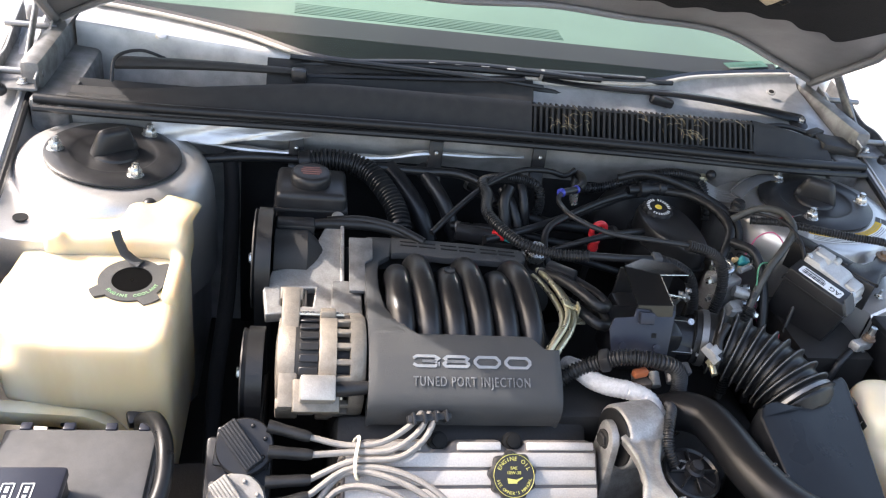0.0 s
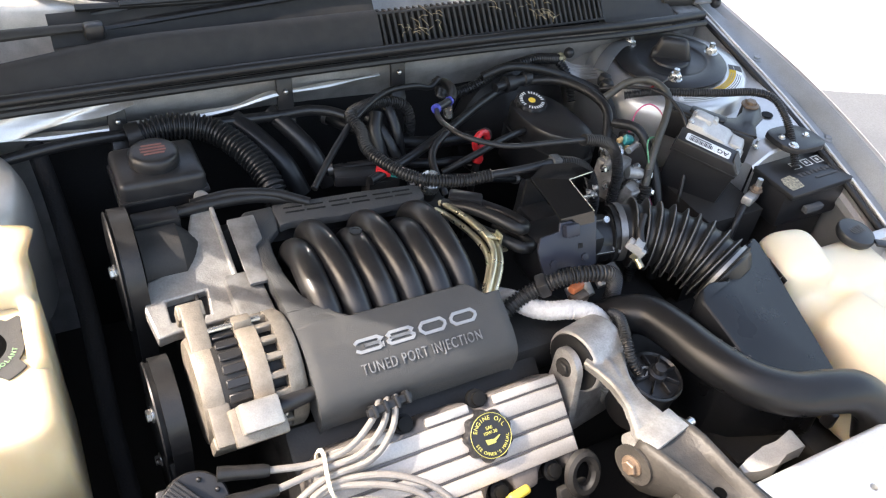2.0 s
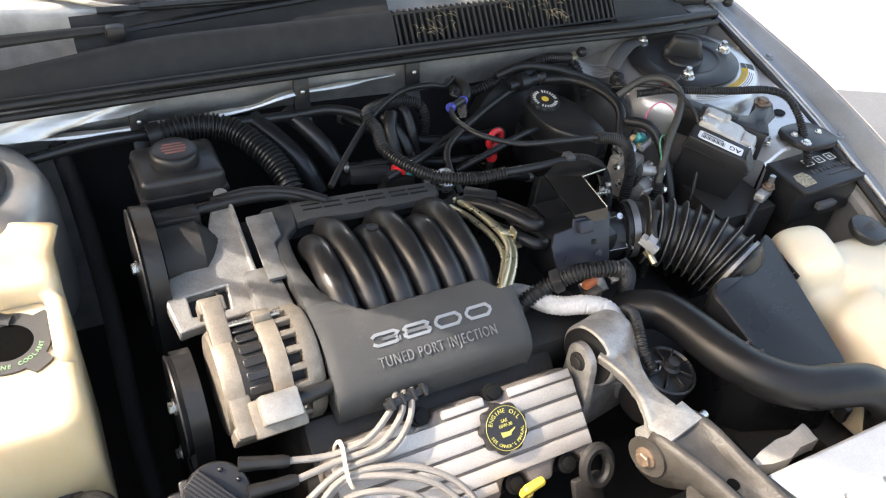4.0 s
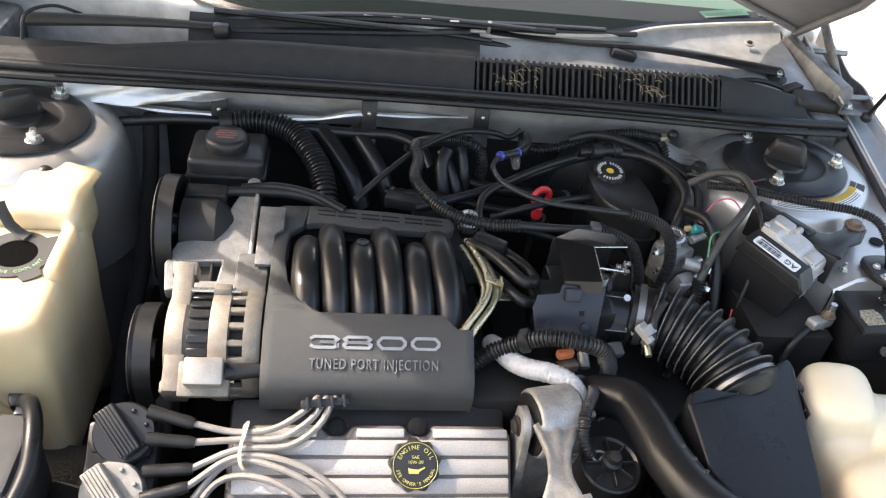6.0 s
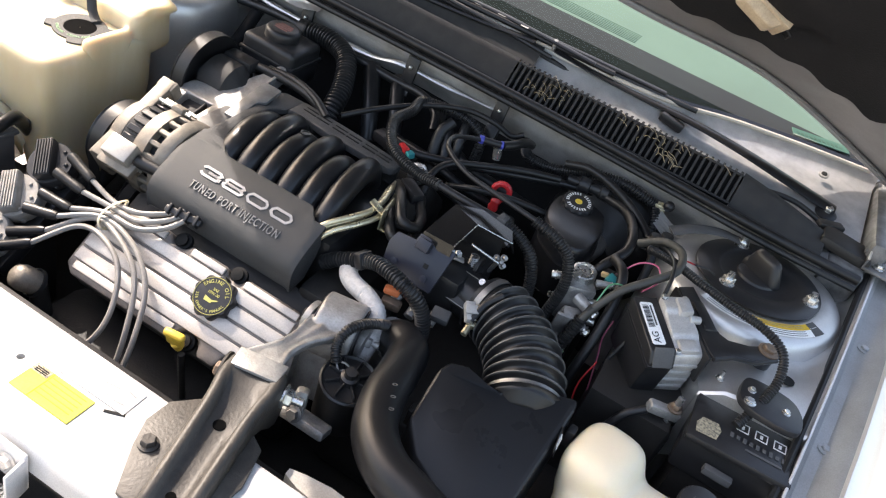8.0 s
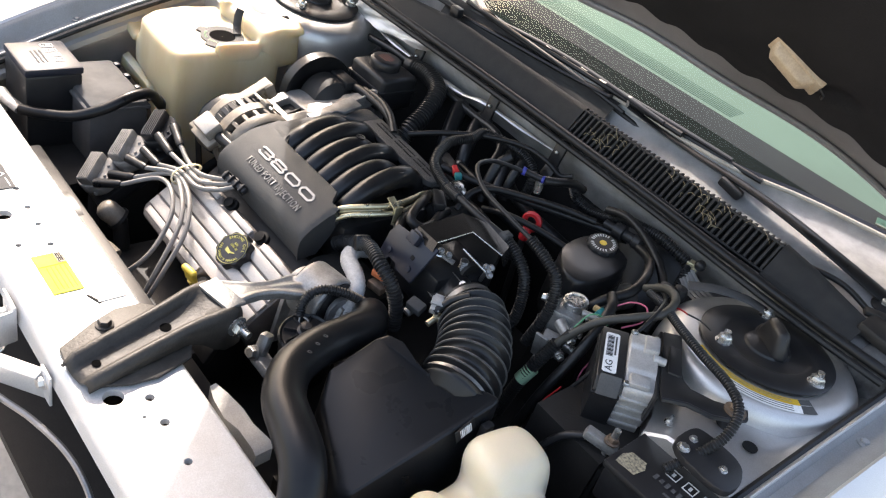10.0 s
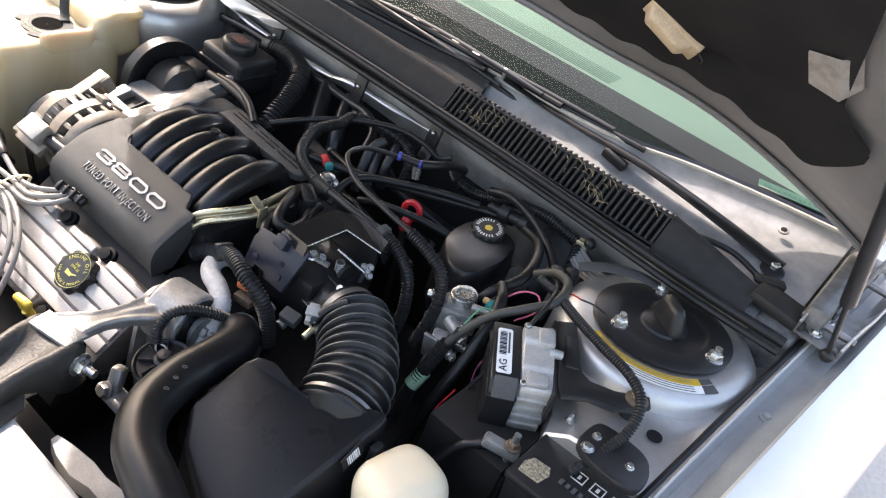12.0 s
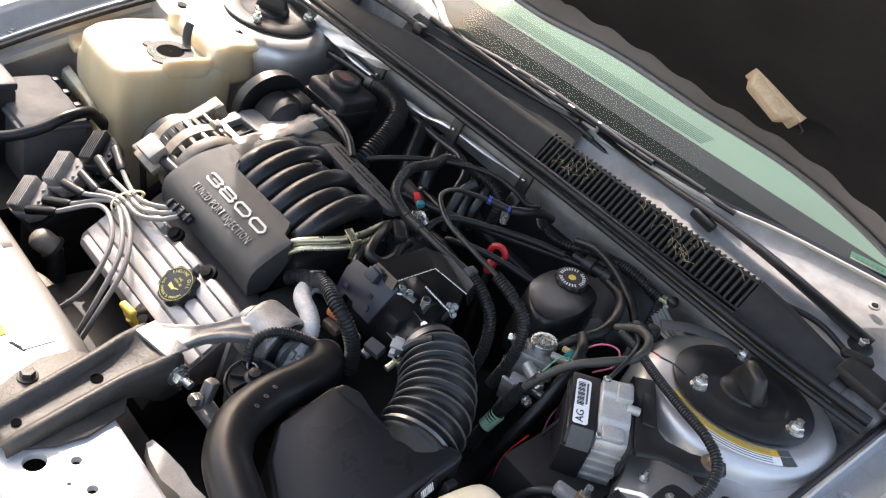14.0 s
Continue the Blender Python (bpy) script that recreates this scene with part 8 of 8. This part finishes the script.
HOSES = [
    ("heater_hose", "black heater pipe along the firewall", [(-0.50, 0.140, 0.858), (-0.40, 0.146, 0.866), (-0.25, 0.143, 0.866), (-0.12, 0.138, 0.864), (-0.05, 0.130, 0.868), (-0.005, 0.105, 0.862), (0.012, 0.075, 0.842)], 0.0085, GLOSS),
    ("vacuum_hose", "thin black hose looping over the intake", [(-0.115, -0.045, 0.850), (-0.070, 0.0, 0.872), (-0.010, 0.055, 0.892), (0.055, 0.095, 0.902), (0.110, 0.105, 0.900), (0.145, 0.110, 0.890), (0.165, 0.118, 0.900)], 0.0052, RUBBER),
    ("vacuum_hose", "black hose running to the brake booster", [(-0.02, -0.030, 0.832), (0.060, 0.0, 0.838), (0.140, 0.040, 0.844), (0.210, 0.075, 0.852), (0.270, 0.105, 0.858), (0.320, 0.120, 0.862)], 0.0075, GLOSS),
    ("vacuum_hose", "black hose curving up from the intake", [(0.085, -0.080, 0.815), (0.080, -0.045, 0.842), (0.095, -0.010, 0.852), (0.140, 0.025, 0.858), (0.205, 0.060, 0.868), (0.262, 0.090, 0.870)], 0.0062, RUBBER),
    ("vacuum_hose", "black hose beside the regulator", [(0.105, -0.030, 0.82), (0.16, -0.035, 0.846), (0.22, -0.015, 0.850), (0.275, 0.005, 0.845)], 0.0058, RUBBER),
    ("breather_hose", "ribbed black breather hose behind the cover", [(0.040, 0.090, 0.870), (0.030, 0.070, 0.850), (0.035, 0.050, 0.815), (0.045, 0.035, 0.78)], 0.011, LOOM),
    ("breather_hose", "black elbow hose on the firewall", [(0.152, 0.052, 0.896), (0.164, 0.068, 0.897), (0.172, 0.092, 0.896), (0.176, 0.120, 0.888), (0.178, 0.150, 0.872)], 0.0085, RUBBER),
    ("heater_hose", "black hose sweeping down to the valve", [(0.330, 0.118, 0.868), (0.385, 0.085, 0.880), (0.415, 0.035, 0.882), (0.425, -0.015, 0.872), (0.405, -0.055, 0.850), (0.39, -0.075, 0.82)], 0.0085, RUBBER),
    ("heater_hose", "black hose below the cowl", [(0.255, 0.125, 0.885), (0.300, 0.120, 0.900), (0.360, 0.105, 0.895), (0.420, 0.075, 0.880), (0.462, 0.030, 0.862), (0.47, 0.0, 0.82)], 0.0075, RUBBER),
    ("wire_bundle", "faded grey cable looping by the tower", [(0.435, 0.005, 0.882), (0.470, -0.005, 0.912), (0.500, -0.030, 0.922), (0.506, -0.068, 0.912), (0.480, -0.100, 0.895), (0.445, -0.130, 0.865), (0.418, -0.160, 0.810), (0.402, -0.190, 0.730), (0.395, -0.21, 0.65)], 0.0066, GREYCABLE),
    ("wire_bundle", "thin black wire over the brake module", [(0.440, 0.030, 0.885), (0.480, -0.020, 0.908), (0.500, -0.070, 0.915), (0.505, -0.120, 0.895), (0.498, -0.155, 0.850), (0.480, -0.185, 0.780)], 0.0032, BLACK),
    ("wire_bundle", "black cable dropping beside the duct", [(0.415, -0.05, 0.868), (0.440, -0.090, 0.870), (0.450, -0.14, 0.820), (0.445, -0.19, 0.740), (0.44, -0.22, 0.65)], 0.0085, RUBBER),
    ("power_hose", "black hose behind the alternator bracket", [(-0.285, -0.028, 0.852), (-0.230, -0.030, 0.858), (-0.175, -0.045, 0.856), (-0.130, -0.068, 0.846)], 0.0072, RUBBER),
]
for name, label, pts, r, mat in HOSES:
    run(name, label, name.split("_")[1], pts, r, mat)
part("sleeve", loom(Geo(), [(0.418, -0.160, 0.812), (0.404, -0.188, 0.735), (0.398, -0.205, 0.66)], 0.0095, 0.0048), LOOM, run("wire_bundle", "corrugated wires in a dark sleeve beside the valve", "wiring", [(0.425, -0.148, 0.835), (0.405, -0.186, 0.74), (0.40, -0.20, 0.66)], 0.007, BLACK))
solo("green_tape", Geo().cyl((0.4085, -0.178, 0.757), (0.4025, -0.190, 0.730), 0.0115, n=16), LABEL_GREEN, "pale green tape flag on the loom", "tape")
vv = thing("check_valve", (0.30, 0.12, 0.86), "black vacuum check valve with ribbed ends", "valve")
part("body", Geo().lathe([(0.008, 0), (0.008, 0.02), (0.015, 0.022), (0.015, 0.040), (0.010, 0.042), (0.010, 0.06), (0.013, 0.062), (0.013, 0.075), (0.008, 0.08)], (0.272, 0.105, 0.872), (0.98, 0.12, 0.05), 18), BLACK, vv)
# fuel lines
fl = thing("fuel_lines", (0.05, -0.24, 0.80), "two golden plated fuel lines with a clamp", "fuel line")
for dx, dz in ((0.0, 0.0), (0.011, -0.008), (-0.006, -0.012)):
    part("line", pipe(Geo(), [(0.018 + dx, -0.318, 0.815 + dz), (0.035 + dx, -0.298, 0.834 + dz), (0.058 + dx, -0.268, 0.845 + dz), (0.070 + dx, -0.235, 0.848 + dz), (0.068 + dx, -0.195, 0.848 + dz), (0.058 + dx, -0.150, 0.846 + dz), (0.052 + dx, -0.120, 0.838 + dz)], 0.0046, 12), GOLD, fl)
g = Geo().box((0.028, 0.014, 0.003), pose(0.075, -0.228, 0.853, 0, 25, 0), 0.001).box((0.003, 0.016, 0.034), pose(0.088, -0.228, 0.838), 0.001).box((0.018, 0.016, 0.003), pose(0.096, -0.226, 0.822), 0.001)
part("clamp", g, GOLD, fl, "bent plated clamp")
fr = thing("fuel_hoses", (0.11, -0.20, 0.80), "pair of black U-bent fuel hoses", "hose")
part("hose", pipe(Geo(), [(0.055, -0.125, 0.838), (0.080, -0.165, 0.852), (0.102, -0.205, 0.856), (0.120, -0.228, 0.852), (0.138, -0.218, 0.846), (0.132, -0.185, 0.842), (0.112, -0.150, 0.838), (0.10, -0.12, 0.83)], 0.0085, 12), RUBBER, fr)
part("hose", pipe(Geo(), [(0.075, -0.180, 0.832), (0.098, -0.222, 0.836), (0.118, -0.248, 0.834), (0.138, -0.240, 0.828), (0.135, -0.205, 0.822), (0.12, -0.17, 0.815)], 0.0085, 12), RUBBER, fr)
part("block", Geo().box((0.05, 0.022, 0.02), pose(0.085, -0.135, 0.846, 0, 0, -35), 0.004), BLACK, fr, "black hose block")
fp = thing("pressure_regulator", (0.061, -0.069, 0.82), "round plated pressure regulator", "regulator")
part("cup", Geo().lathe([(0.016, -0.02), (0.019, -0.008), (0.019, -0.004), (0.013, 0.0), (0.013, 0.006), (0.010, 0.008), (0.001, 0.008)], (0.061, -0.069, 0.845), (0, -0.1, 1), 28), ZINC, fp)
part("vent", Geo().lathe([(0.005, 0), (0.004, 0.002), (0.001, 0.002)], (0.061, -0.0698, 0.853), (0, -0.1, 1), 14), CAST, fp)
part("stem", Geo().cyl((0.061, -0.067, 0.83), (0.061, -0.06, 0.76), 0.012, n=14), DARK, fp)
rc = thing("red_connector", (0.008, -0.022, 0.82), "red and teal wiring connector", "connector")
part("lock", Geo().box((0.024, 0.012, 0.014), pose(0.006, -0.020, 0.837, 10, 0, -30), 0.003), RED, rc, "red lock")
part("shell", Geo().box((0.014, 0.014, 0.012), pose(0.022, -0.026, 0.836, 10, 0, -30), 0.003), TEAL, rc, "teal shell")
part("plug", Geo().box((0.07, 0.028, 0.02), pose(-0.03, 0.0, 0.822, 0, 0, -15), 0.004), BLACK, rc)
part("foot", Geo().span((-0.02, -0.03, 0.70), (0.03, 0.0, 0.825)), DARK, rc)
rd = thing("transmission_dipstick", (0.189, 0.0, 0.78), "red ring-handled transmission dipstick", "dipstick")
g = Geo().tube([Vector((0.191 + 0.0135 * math.cos(a), 0.004 + 0.004 * math.cos(a), 0.842 + 0.0150 * math.sin(a))) for a in [2 * math.pi * j / 28 for j in range(29)]], 0.0055, 8)
g.lathe([(0.0085, 0.0), (0.010, 0.006), (0.008, 0.012), (0.0095, 0.020), (0.006, 0.026)], (0.188, 0.001, 0.803), (0.05, 0.05, 1), 18)
part("handle", g, RED, rd)
part("tube", Geo().cyl((0.188, 0.001, 0.806), (0.19, 0.02, 0.60), 0.006, n=10), DARK, rd)
for pts in ([(0.062, 0.105, 0.875), (0.066, 0.085, 0.860), (0.070, 0.068, 0.835), (0.075, 0.060, 0.80)], [(0.030, 0.10, 0.86), (0.044, 0.075, 0.845), (0.058, 0.050, 0.815), (0.064, 0.04, 0.79)]):
    run("steel_pipe", "dull steel heater pipe stub behind the engine", "pipe", pts, 0.0095, GLOSS)
# loose coloured wires
WIRES = [("pink_wire", PINK, [(0.430, -0.078, 0.862), (0.452, -0.060, 0.888), (0.478, -0.060, 0.898), (0.490, -0.082, 0.888), (0.475, -0.105, 0.872)]),
         ("pink_wire", PINK, [(0.462, -0.105, 0.800), (0.460, -0.125, 0.775), (0.468, -0.140, 0.749), (0.480, -0.165, 0.700)]),
         ("green_wire", GREEN, [(0.425, -0.145, 0.845), (0.430, -0.125, 0.868), (0.445, -0.115, 0.872), (0.46, -0.12, 0.87)]),
         ("red_wire", RED, [(0.478, -0.020, 0.896), (0.493, -0.028, 0.902), (0.510, -0.027, 0.912), (0.526, -0.028, 0.914)]),
         ("black_wire", BLACK, [(0.524, -0.028, 0.914), (0.545, -0.020, 0.914), (0.560, -0.006, 0.903)]),
         ("red_wire", RED, [(0.470, -0.19, 0.78), (0.462, -0.215, 0.74), (0.475, -0.24, 0.69)])]
for name, mat, pts in WIRES:
    run(name, name.split("_")[0] + " loose wire near the valve", "wire", pts, 0.0014, mat, n=6)
tc = thing("teal_connector", (0.42, -0.08, 0.84), "teal and tan wiring connector on the valve", "connector")
part("shell", Geo().box((0.018, 0.014, 0.016), pose(0.428, -0.083, 0.850, 15, 20, 0), 0.003), TEAL, tc)
part("tip", Geo().box((0.013, 0.008, 0.008), pose(0.415, -0.078, 0.850, 0, 0, 20), 0.002), TAN, tc, "tan lock")
part("tip", Geo().box((0.009, 0.008, 0.010), pose(0.420, -0.094, 0.842, 0, 0, 20), 0.002), TAN, tc, "tan lock")
part("plug", Geo().box((0.024, 0.020, 0.030), pose(0.436, -0.070, 0.840, -25, 20, 0), 0.005), BLACK, tc)
part("post", Geo().span((0.40, -0.07, 0.60), (0.43, -0.04, 0.84)), DARK, tc)
# foil ribs and strap at the right tower
fo_ = thing("foil_ribs", (0.47, 0.13, 0.86), "rippled silver foil strips by the tower", "foil")
for k in range(5):
    part("strip", Geo().tube(spline([(0.440, 0.140 - 0.006 * k, 0.882 - 0.003 * k), (0.465, 0.135 - 0.008 * k, 0.872 - 0.002 * k), (0.495, 0.125 - 0.010 * k, 0.872), (0.515, 0.120 - 0.012 * k, 0.878)], 0.006), 0.0045, 6, True, 0.4), SILVER, fo_)
sg = thing("ground_strap", (0.53, 0.09, 0.90), "flat dark grey strap bolted on the tower", "strap")
part("strap", Geo().tube(spline([(0.470, 0.075, 0.893), (0.505, 0.100, 0.905), (0.545, 0.125, 0.908), (0.580, 0.136, 0.9055)], 0.006), 0.013, 8, True, 0.18), LABEL_GREY, sg)
for at in ((0.455, 0.03, 0.888), (0.470, 0.055, 0.885)):
    solo("rubber_bump", Geo().lathe([(0.012, -0.01), (0.013, 0.0), (0.010, 0.008), (0.001, 0.010)], at, (0, 0, 1), 16), RUBBER, "black rubber bump stop by the tower", "rubber stop")
# crumpled foil shield on the firewall by the other tower
rows = []
rs = random.Random(11)
for i in range(29):
    x = -0.585 + 0.27 * i / 28
    rows.append([(x, 0.162 + 0.003 * math.sin(i * 0.45 + j * 1.3) + rs.uniform(-0.0008, 0.0008) - 0.003 * j, 0.918 - (0.007 * j) * (1 - 0.85 * (i / 28) ** 2) + 0.002 * math.sin(i * 0.5 + j)) for j in range(6)])
solo("foil_shield", Geo().sheet(rows), SILVER, "crumpled bright foil shield on the firewall", "foil", angle=70)
# seal clips on the firewall
for x, y, z in ((-0.341, 0.160, 0.884), (-0.093, 0.152, 0.898), (0.10, 0.150, 0.905)):
    c = thing("seal_clip", (x, y, z), "black steel clip hooked on the firewall lip", "clip", "firewall clips")
    part("tab", Geo().box((0.026, 0.008, 0.050), pose(x, y - 0.006, z - 0.002, -12, 0, 0), 0.002), BLACK, c)
    part("foot", Geo().box((0.026, 0.012, 0.03), pose(x, y - 0.012, z - 0.038, -30, 0, 0), 0.002), BLACK, c)
    part("rivet", Geo().ball((x, y - 0.012, z + 0.004), 0.004, 8), ZINC, c)
# steering shields in the gap behind the cover
for pts, r in (([(-0.175, 0.150, 0.86), (-0.150, 0.115, 0.845), (-0.120, 0.075, 0.815), (-0.10, 0.05, 0.77)], 0.017), ([(-0.115, 0.155, 0.862), (-0.095, 0.120, 0.848), (-0.070, 0.085, 0.82), (-0.05, 0.06, 0.77)], 0.014)):
    run("heater_pipe", "dull black heater pipe behind the engine", "pipe", pts, r, GLOSS, n=14)
for pts, r in (([(-0.455, 0.165, 0.86), (-0.445, 0.08, 0.80), (-0.440, -0.05, 0.72), (-0.445, -0.20, 0.64), (-0.44, -0.34, 0.56)], 0.013),
               ([(-0.02, 0.17, 0.83), (0.02, 0.11, 0.83), (0.10, 0.07, 0.815), (0.20, 0.075, 0.80), (0.27, 0.10, 0.78)], 0.011),
               ([(-0.06, 0.06, 0.80), (0.03, 0.03, 0.815), (0.11, 0.01, 0.81), (0.17, 0.03, 0.79), (0.22, 0.06, 0.76)], 0.008),
               ([(0.05, -0.02, 0.80), (0.11, -0.04, 0.815), (0.18, -0.05, 0.805), (0.25, -0.04, 0.78)], 0.0065)):
    h = run("rubber_hose", "black rubber hose deep in the engine bay", "hose", pts, r, PAD if r > 0.0095 and pts[0][0] < -0.4 else HOSE)
    for p, q in ((Vector(pts[0]), Vector(pts[1])), (Vector(pts[-1]), Vector(pts[-2]))):
        p = p + (q - p) * 0.12
        part("clamp", Geo().lathe([(r + 0.0003, -0.004), (r + 0.0016, -0.004), (r + 0.0016, 0.004), (r + 0.0003, 0.004)], p, q - p, 18, cap=False), DULL, h, "dull steel hose clamp")

# ---- wipers ----
wr = thing("wiper", (0.69, 0.30, 0.94), "black wiper arm and blade parked on the cowl", "wiper", "wipers")
g = Geo().tube(spline([(0.700, 0.300, 0.962), (0.60, 0.300, 0.975), (0.50, 0.303, 0.985), (0.40, 0.304, 0.990), (0.30, 0.297, 0.992), (0.20, 0.291, 0.996), (0.12, 0.288, 1.002)], 0.01), lambda t, s: 0.0190 - 0.010 * min(1.0, t * 1.3), 10, True, 0.45)
part("arm", g, HOSE, wr)
part("blade", Geo().tube(spline([(0.405, 0.330, 1.003), (0.25, 0.312, 1.004), (0.10, 0.300, 1.006), (-0.06, 0.296, 1.006), (-0.20, 0.298, 1.004)], 0.02), 0.0055, 8), RUBBER, wr)
part("bridge", Geo().tube(spline([(0.34, 0.322, 1.010), (0.22, 0.306, 1.014), (0.11, 0.292, 1.016), (0.0, 0.290, 1.014), (-0.13, 0.294, 1.010)], 0.02), 0.0065, 8, True, 0.6), BLACK, wr, "worn black bridge")
part("post", Geo().cyl((0.115, 0.288, 1.000), (0.115, 0.284, 1.022), 0.004, n=10), CAST, wr)
part("nozzle", Geo().box((0.05, 0.018, 0.018), pose(0.375, 0.290, 0.978, 0, 10, 0), 0.005), BLACK, wr, "black washer nozzle")
part("clip", Geo().box((0.018, 0.014, 0.008), pose(0.222, 0.290, 0.972), 0.003), CAST, wr, "pale clip")
g = Geo().lathe([(0.020, -0.01), (0.020, 0.012), (0.012, 0.018), (0.001, 0.018)], (0.690, 0.292, 0.945), (0, -0.2, 1), 20)
part("pivot", g, BLACK, wr)
part("pivot_nut", bolt(Geo(), (0.690, 0.290, 0.960), (0, -0.2, 1), 0.009, 0.010), ZINC, wr)
wl = thing("wiper", (-0.34, 0.25, 0.96), "black wiper arm with blade in the scuttle recess", "wiper", "wipers")
part("arm", Geo().tube(spline([(-0.66, 0.270, 0.968), (-0.55, 0.262, 0.978), (-0.45, 0.252, 0.986), (-0.34, 0.245, 0.990)], 0.01), lambda t, s: 0.016 - 0.008 * t, 10, True, 0.7), COWL, wl)
part("cap", Geo().box((0.028, 0.022, 0.024), pose(-0.343, 0.236, 0.988), 0.006), BLACK, wl, "black pivot cap")
part("blade", Geo().tube(spline([(-0.36, 0.280, 1.004), (-0.20, 0.277, 1.000), (-0.02, 0.276, 0.996), (0.10, 0.282, 0.985), (0.215, 0.290, 0.968)], 0.02), 0.0055, 8), RUBBER, wl)
part("bridge", Geo().tube(spline([(-0.30, 0.268, 1.010), (-0.15, 0.266, 1.008), (0.0, 0.268, 1.002), (0.12, 0.276, 0.990)], 0.02), 0.0045, 8), BLACK, wl)
part("hose", pipe(Geo(), [(-0.66, 0.225, 0.950), (-0.655, 0.25, 0.985), (-0.62, 0.28, 0.990), (-0.58, 0.29, 0.975)], 0.003), BLACK, wl)
# drain area at the right end of the cowl
part("second_blade", Geo().tube(spline([(-0.34, 0.278, 0.992), (-0.22, 0.283, 1.004), (-0.05, 0.284, 1.010), (0.12, 0.290, 1.010), (0.24, 0.298, 1.008)], 0.02), 0.0060, 8), RUBBER, wl, "worn black wiper blade")
part("blade_bridge", Geo().tube(spline([(-0.26, 0.276, 1.006), (-0.12, 0.278, 1.018), (0.0, 0.279, 1.022), (0.10, 0.283, 1.018), (0.20, 0.290, 1.012)], 0.02), 0.0058, 8, True, 0.7), BLACK, wl, "black bridge over the blade")
part("lower_arm", Geo().tube(spline([(-0.36, 0.262, 0.976), (-0.20, 0.262, 0.988), (-0.04, 0.268, 0.996), (0.08, 0.276, 1.004)], 0.02), 0.0085, 8, True, 0.6), BLACK, wl)
for k in range(4):
    part("bridge_slot", Geo().box((0.016, 0.004, 0.0012), pose(-0.10 + 0.05 * k, 0.2745, 1.0225 - 0.001 * abs(k - 2), 20, 0, 2)), CAST, wl, "pale slot in the bridge")
lk = thing("wiper_linkage", (0.70, 0.22, 0.92), "dirty black wiper linkage at the cowl end", "linkage")
part("plate", Geo().box((0.09, 0.06, 0.02), pose(0.735, 0.215, 0.948, 0, 5, 0), 0.006), DARK, lk)
part("rod", pipe(Geo(), [(0.56, 0.245, 0.958), (0.63, 0.25, 0.965), (0.70, 0.235, 0.955)], 0.005), BLACK, lk)
part("crank", Geo().box((0.05, 0.02, 0.01), pose(0.70, 0.245, 0.958, 0, 0, 30), 0.003), DARK, lk)
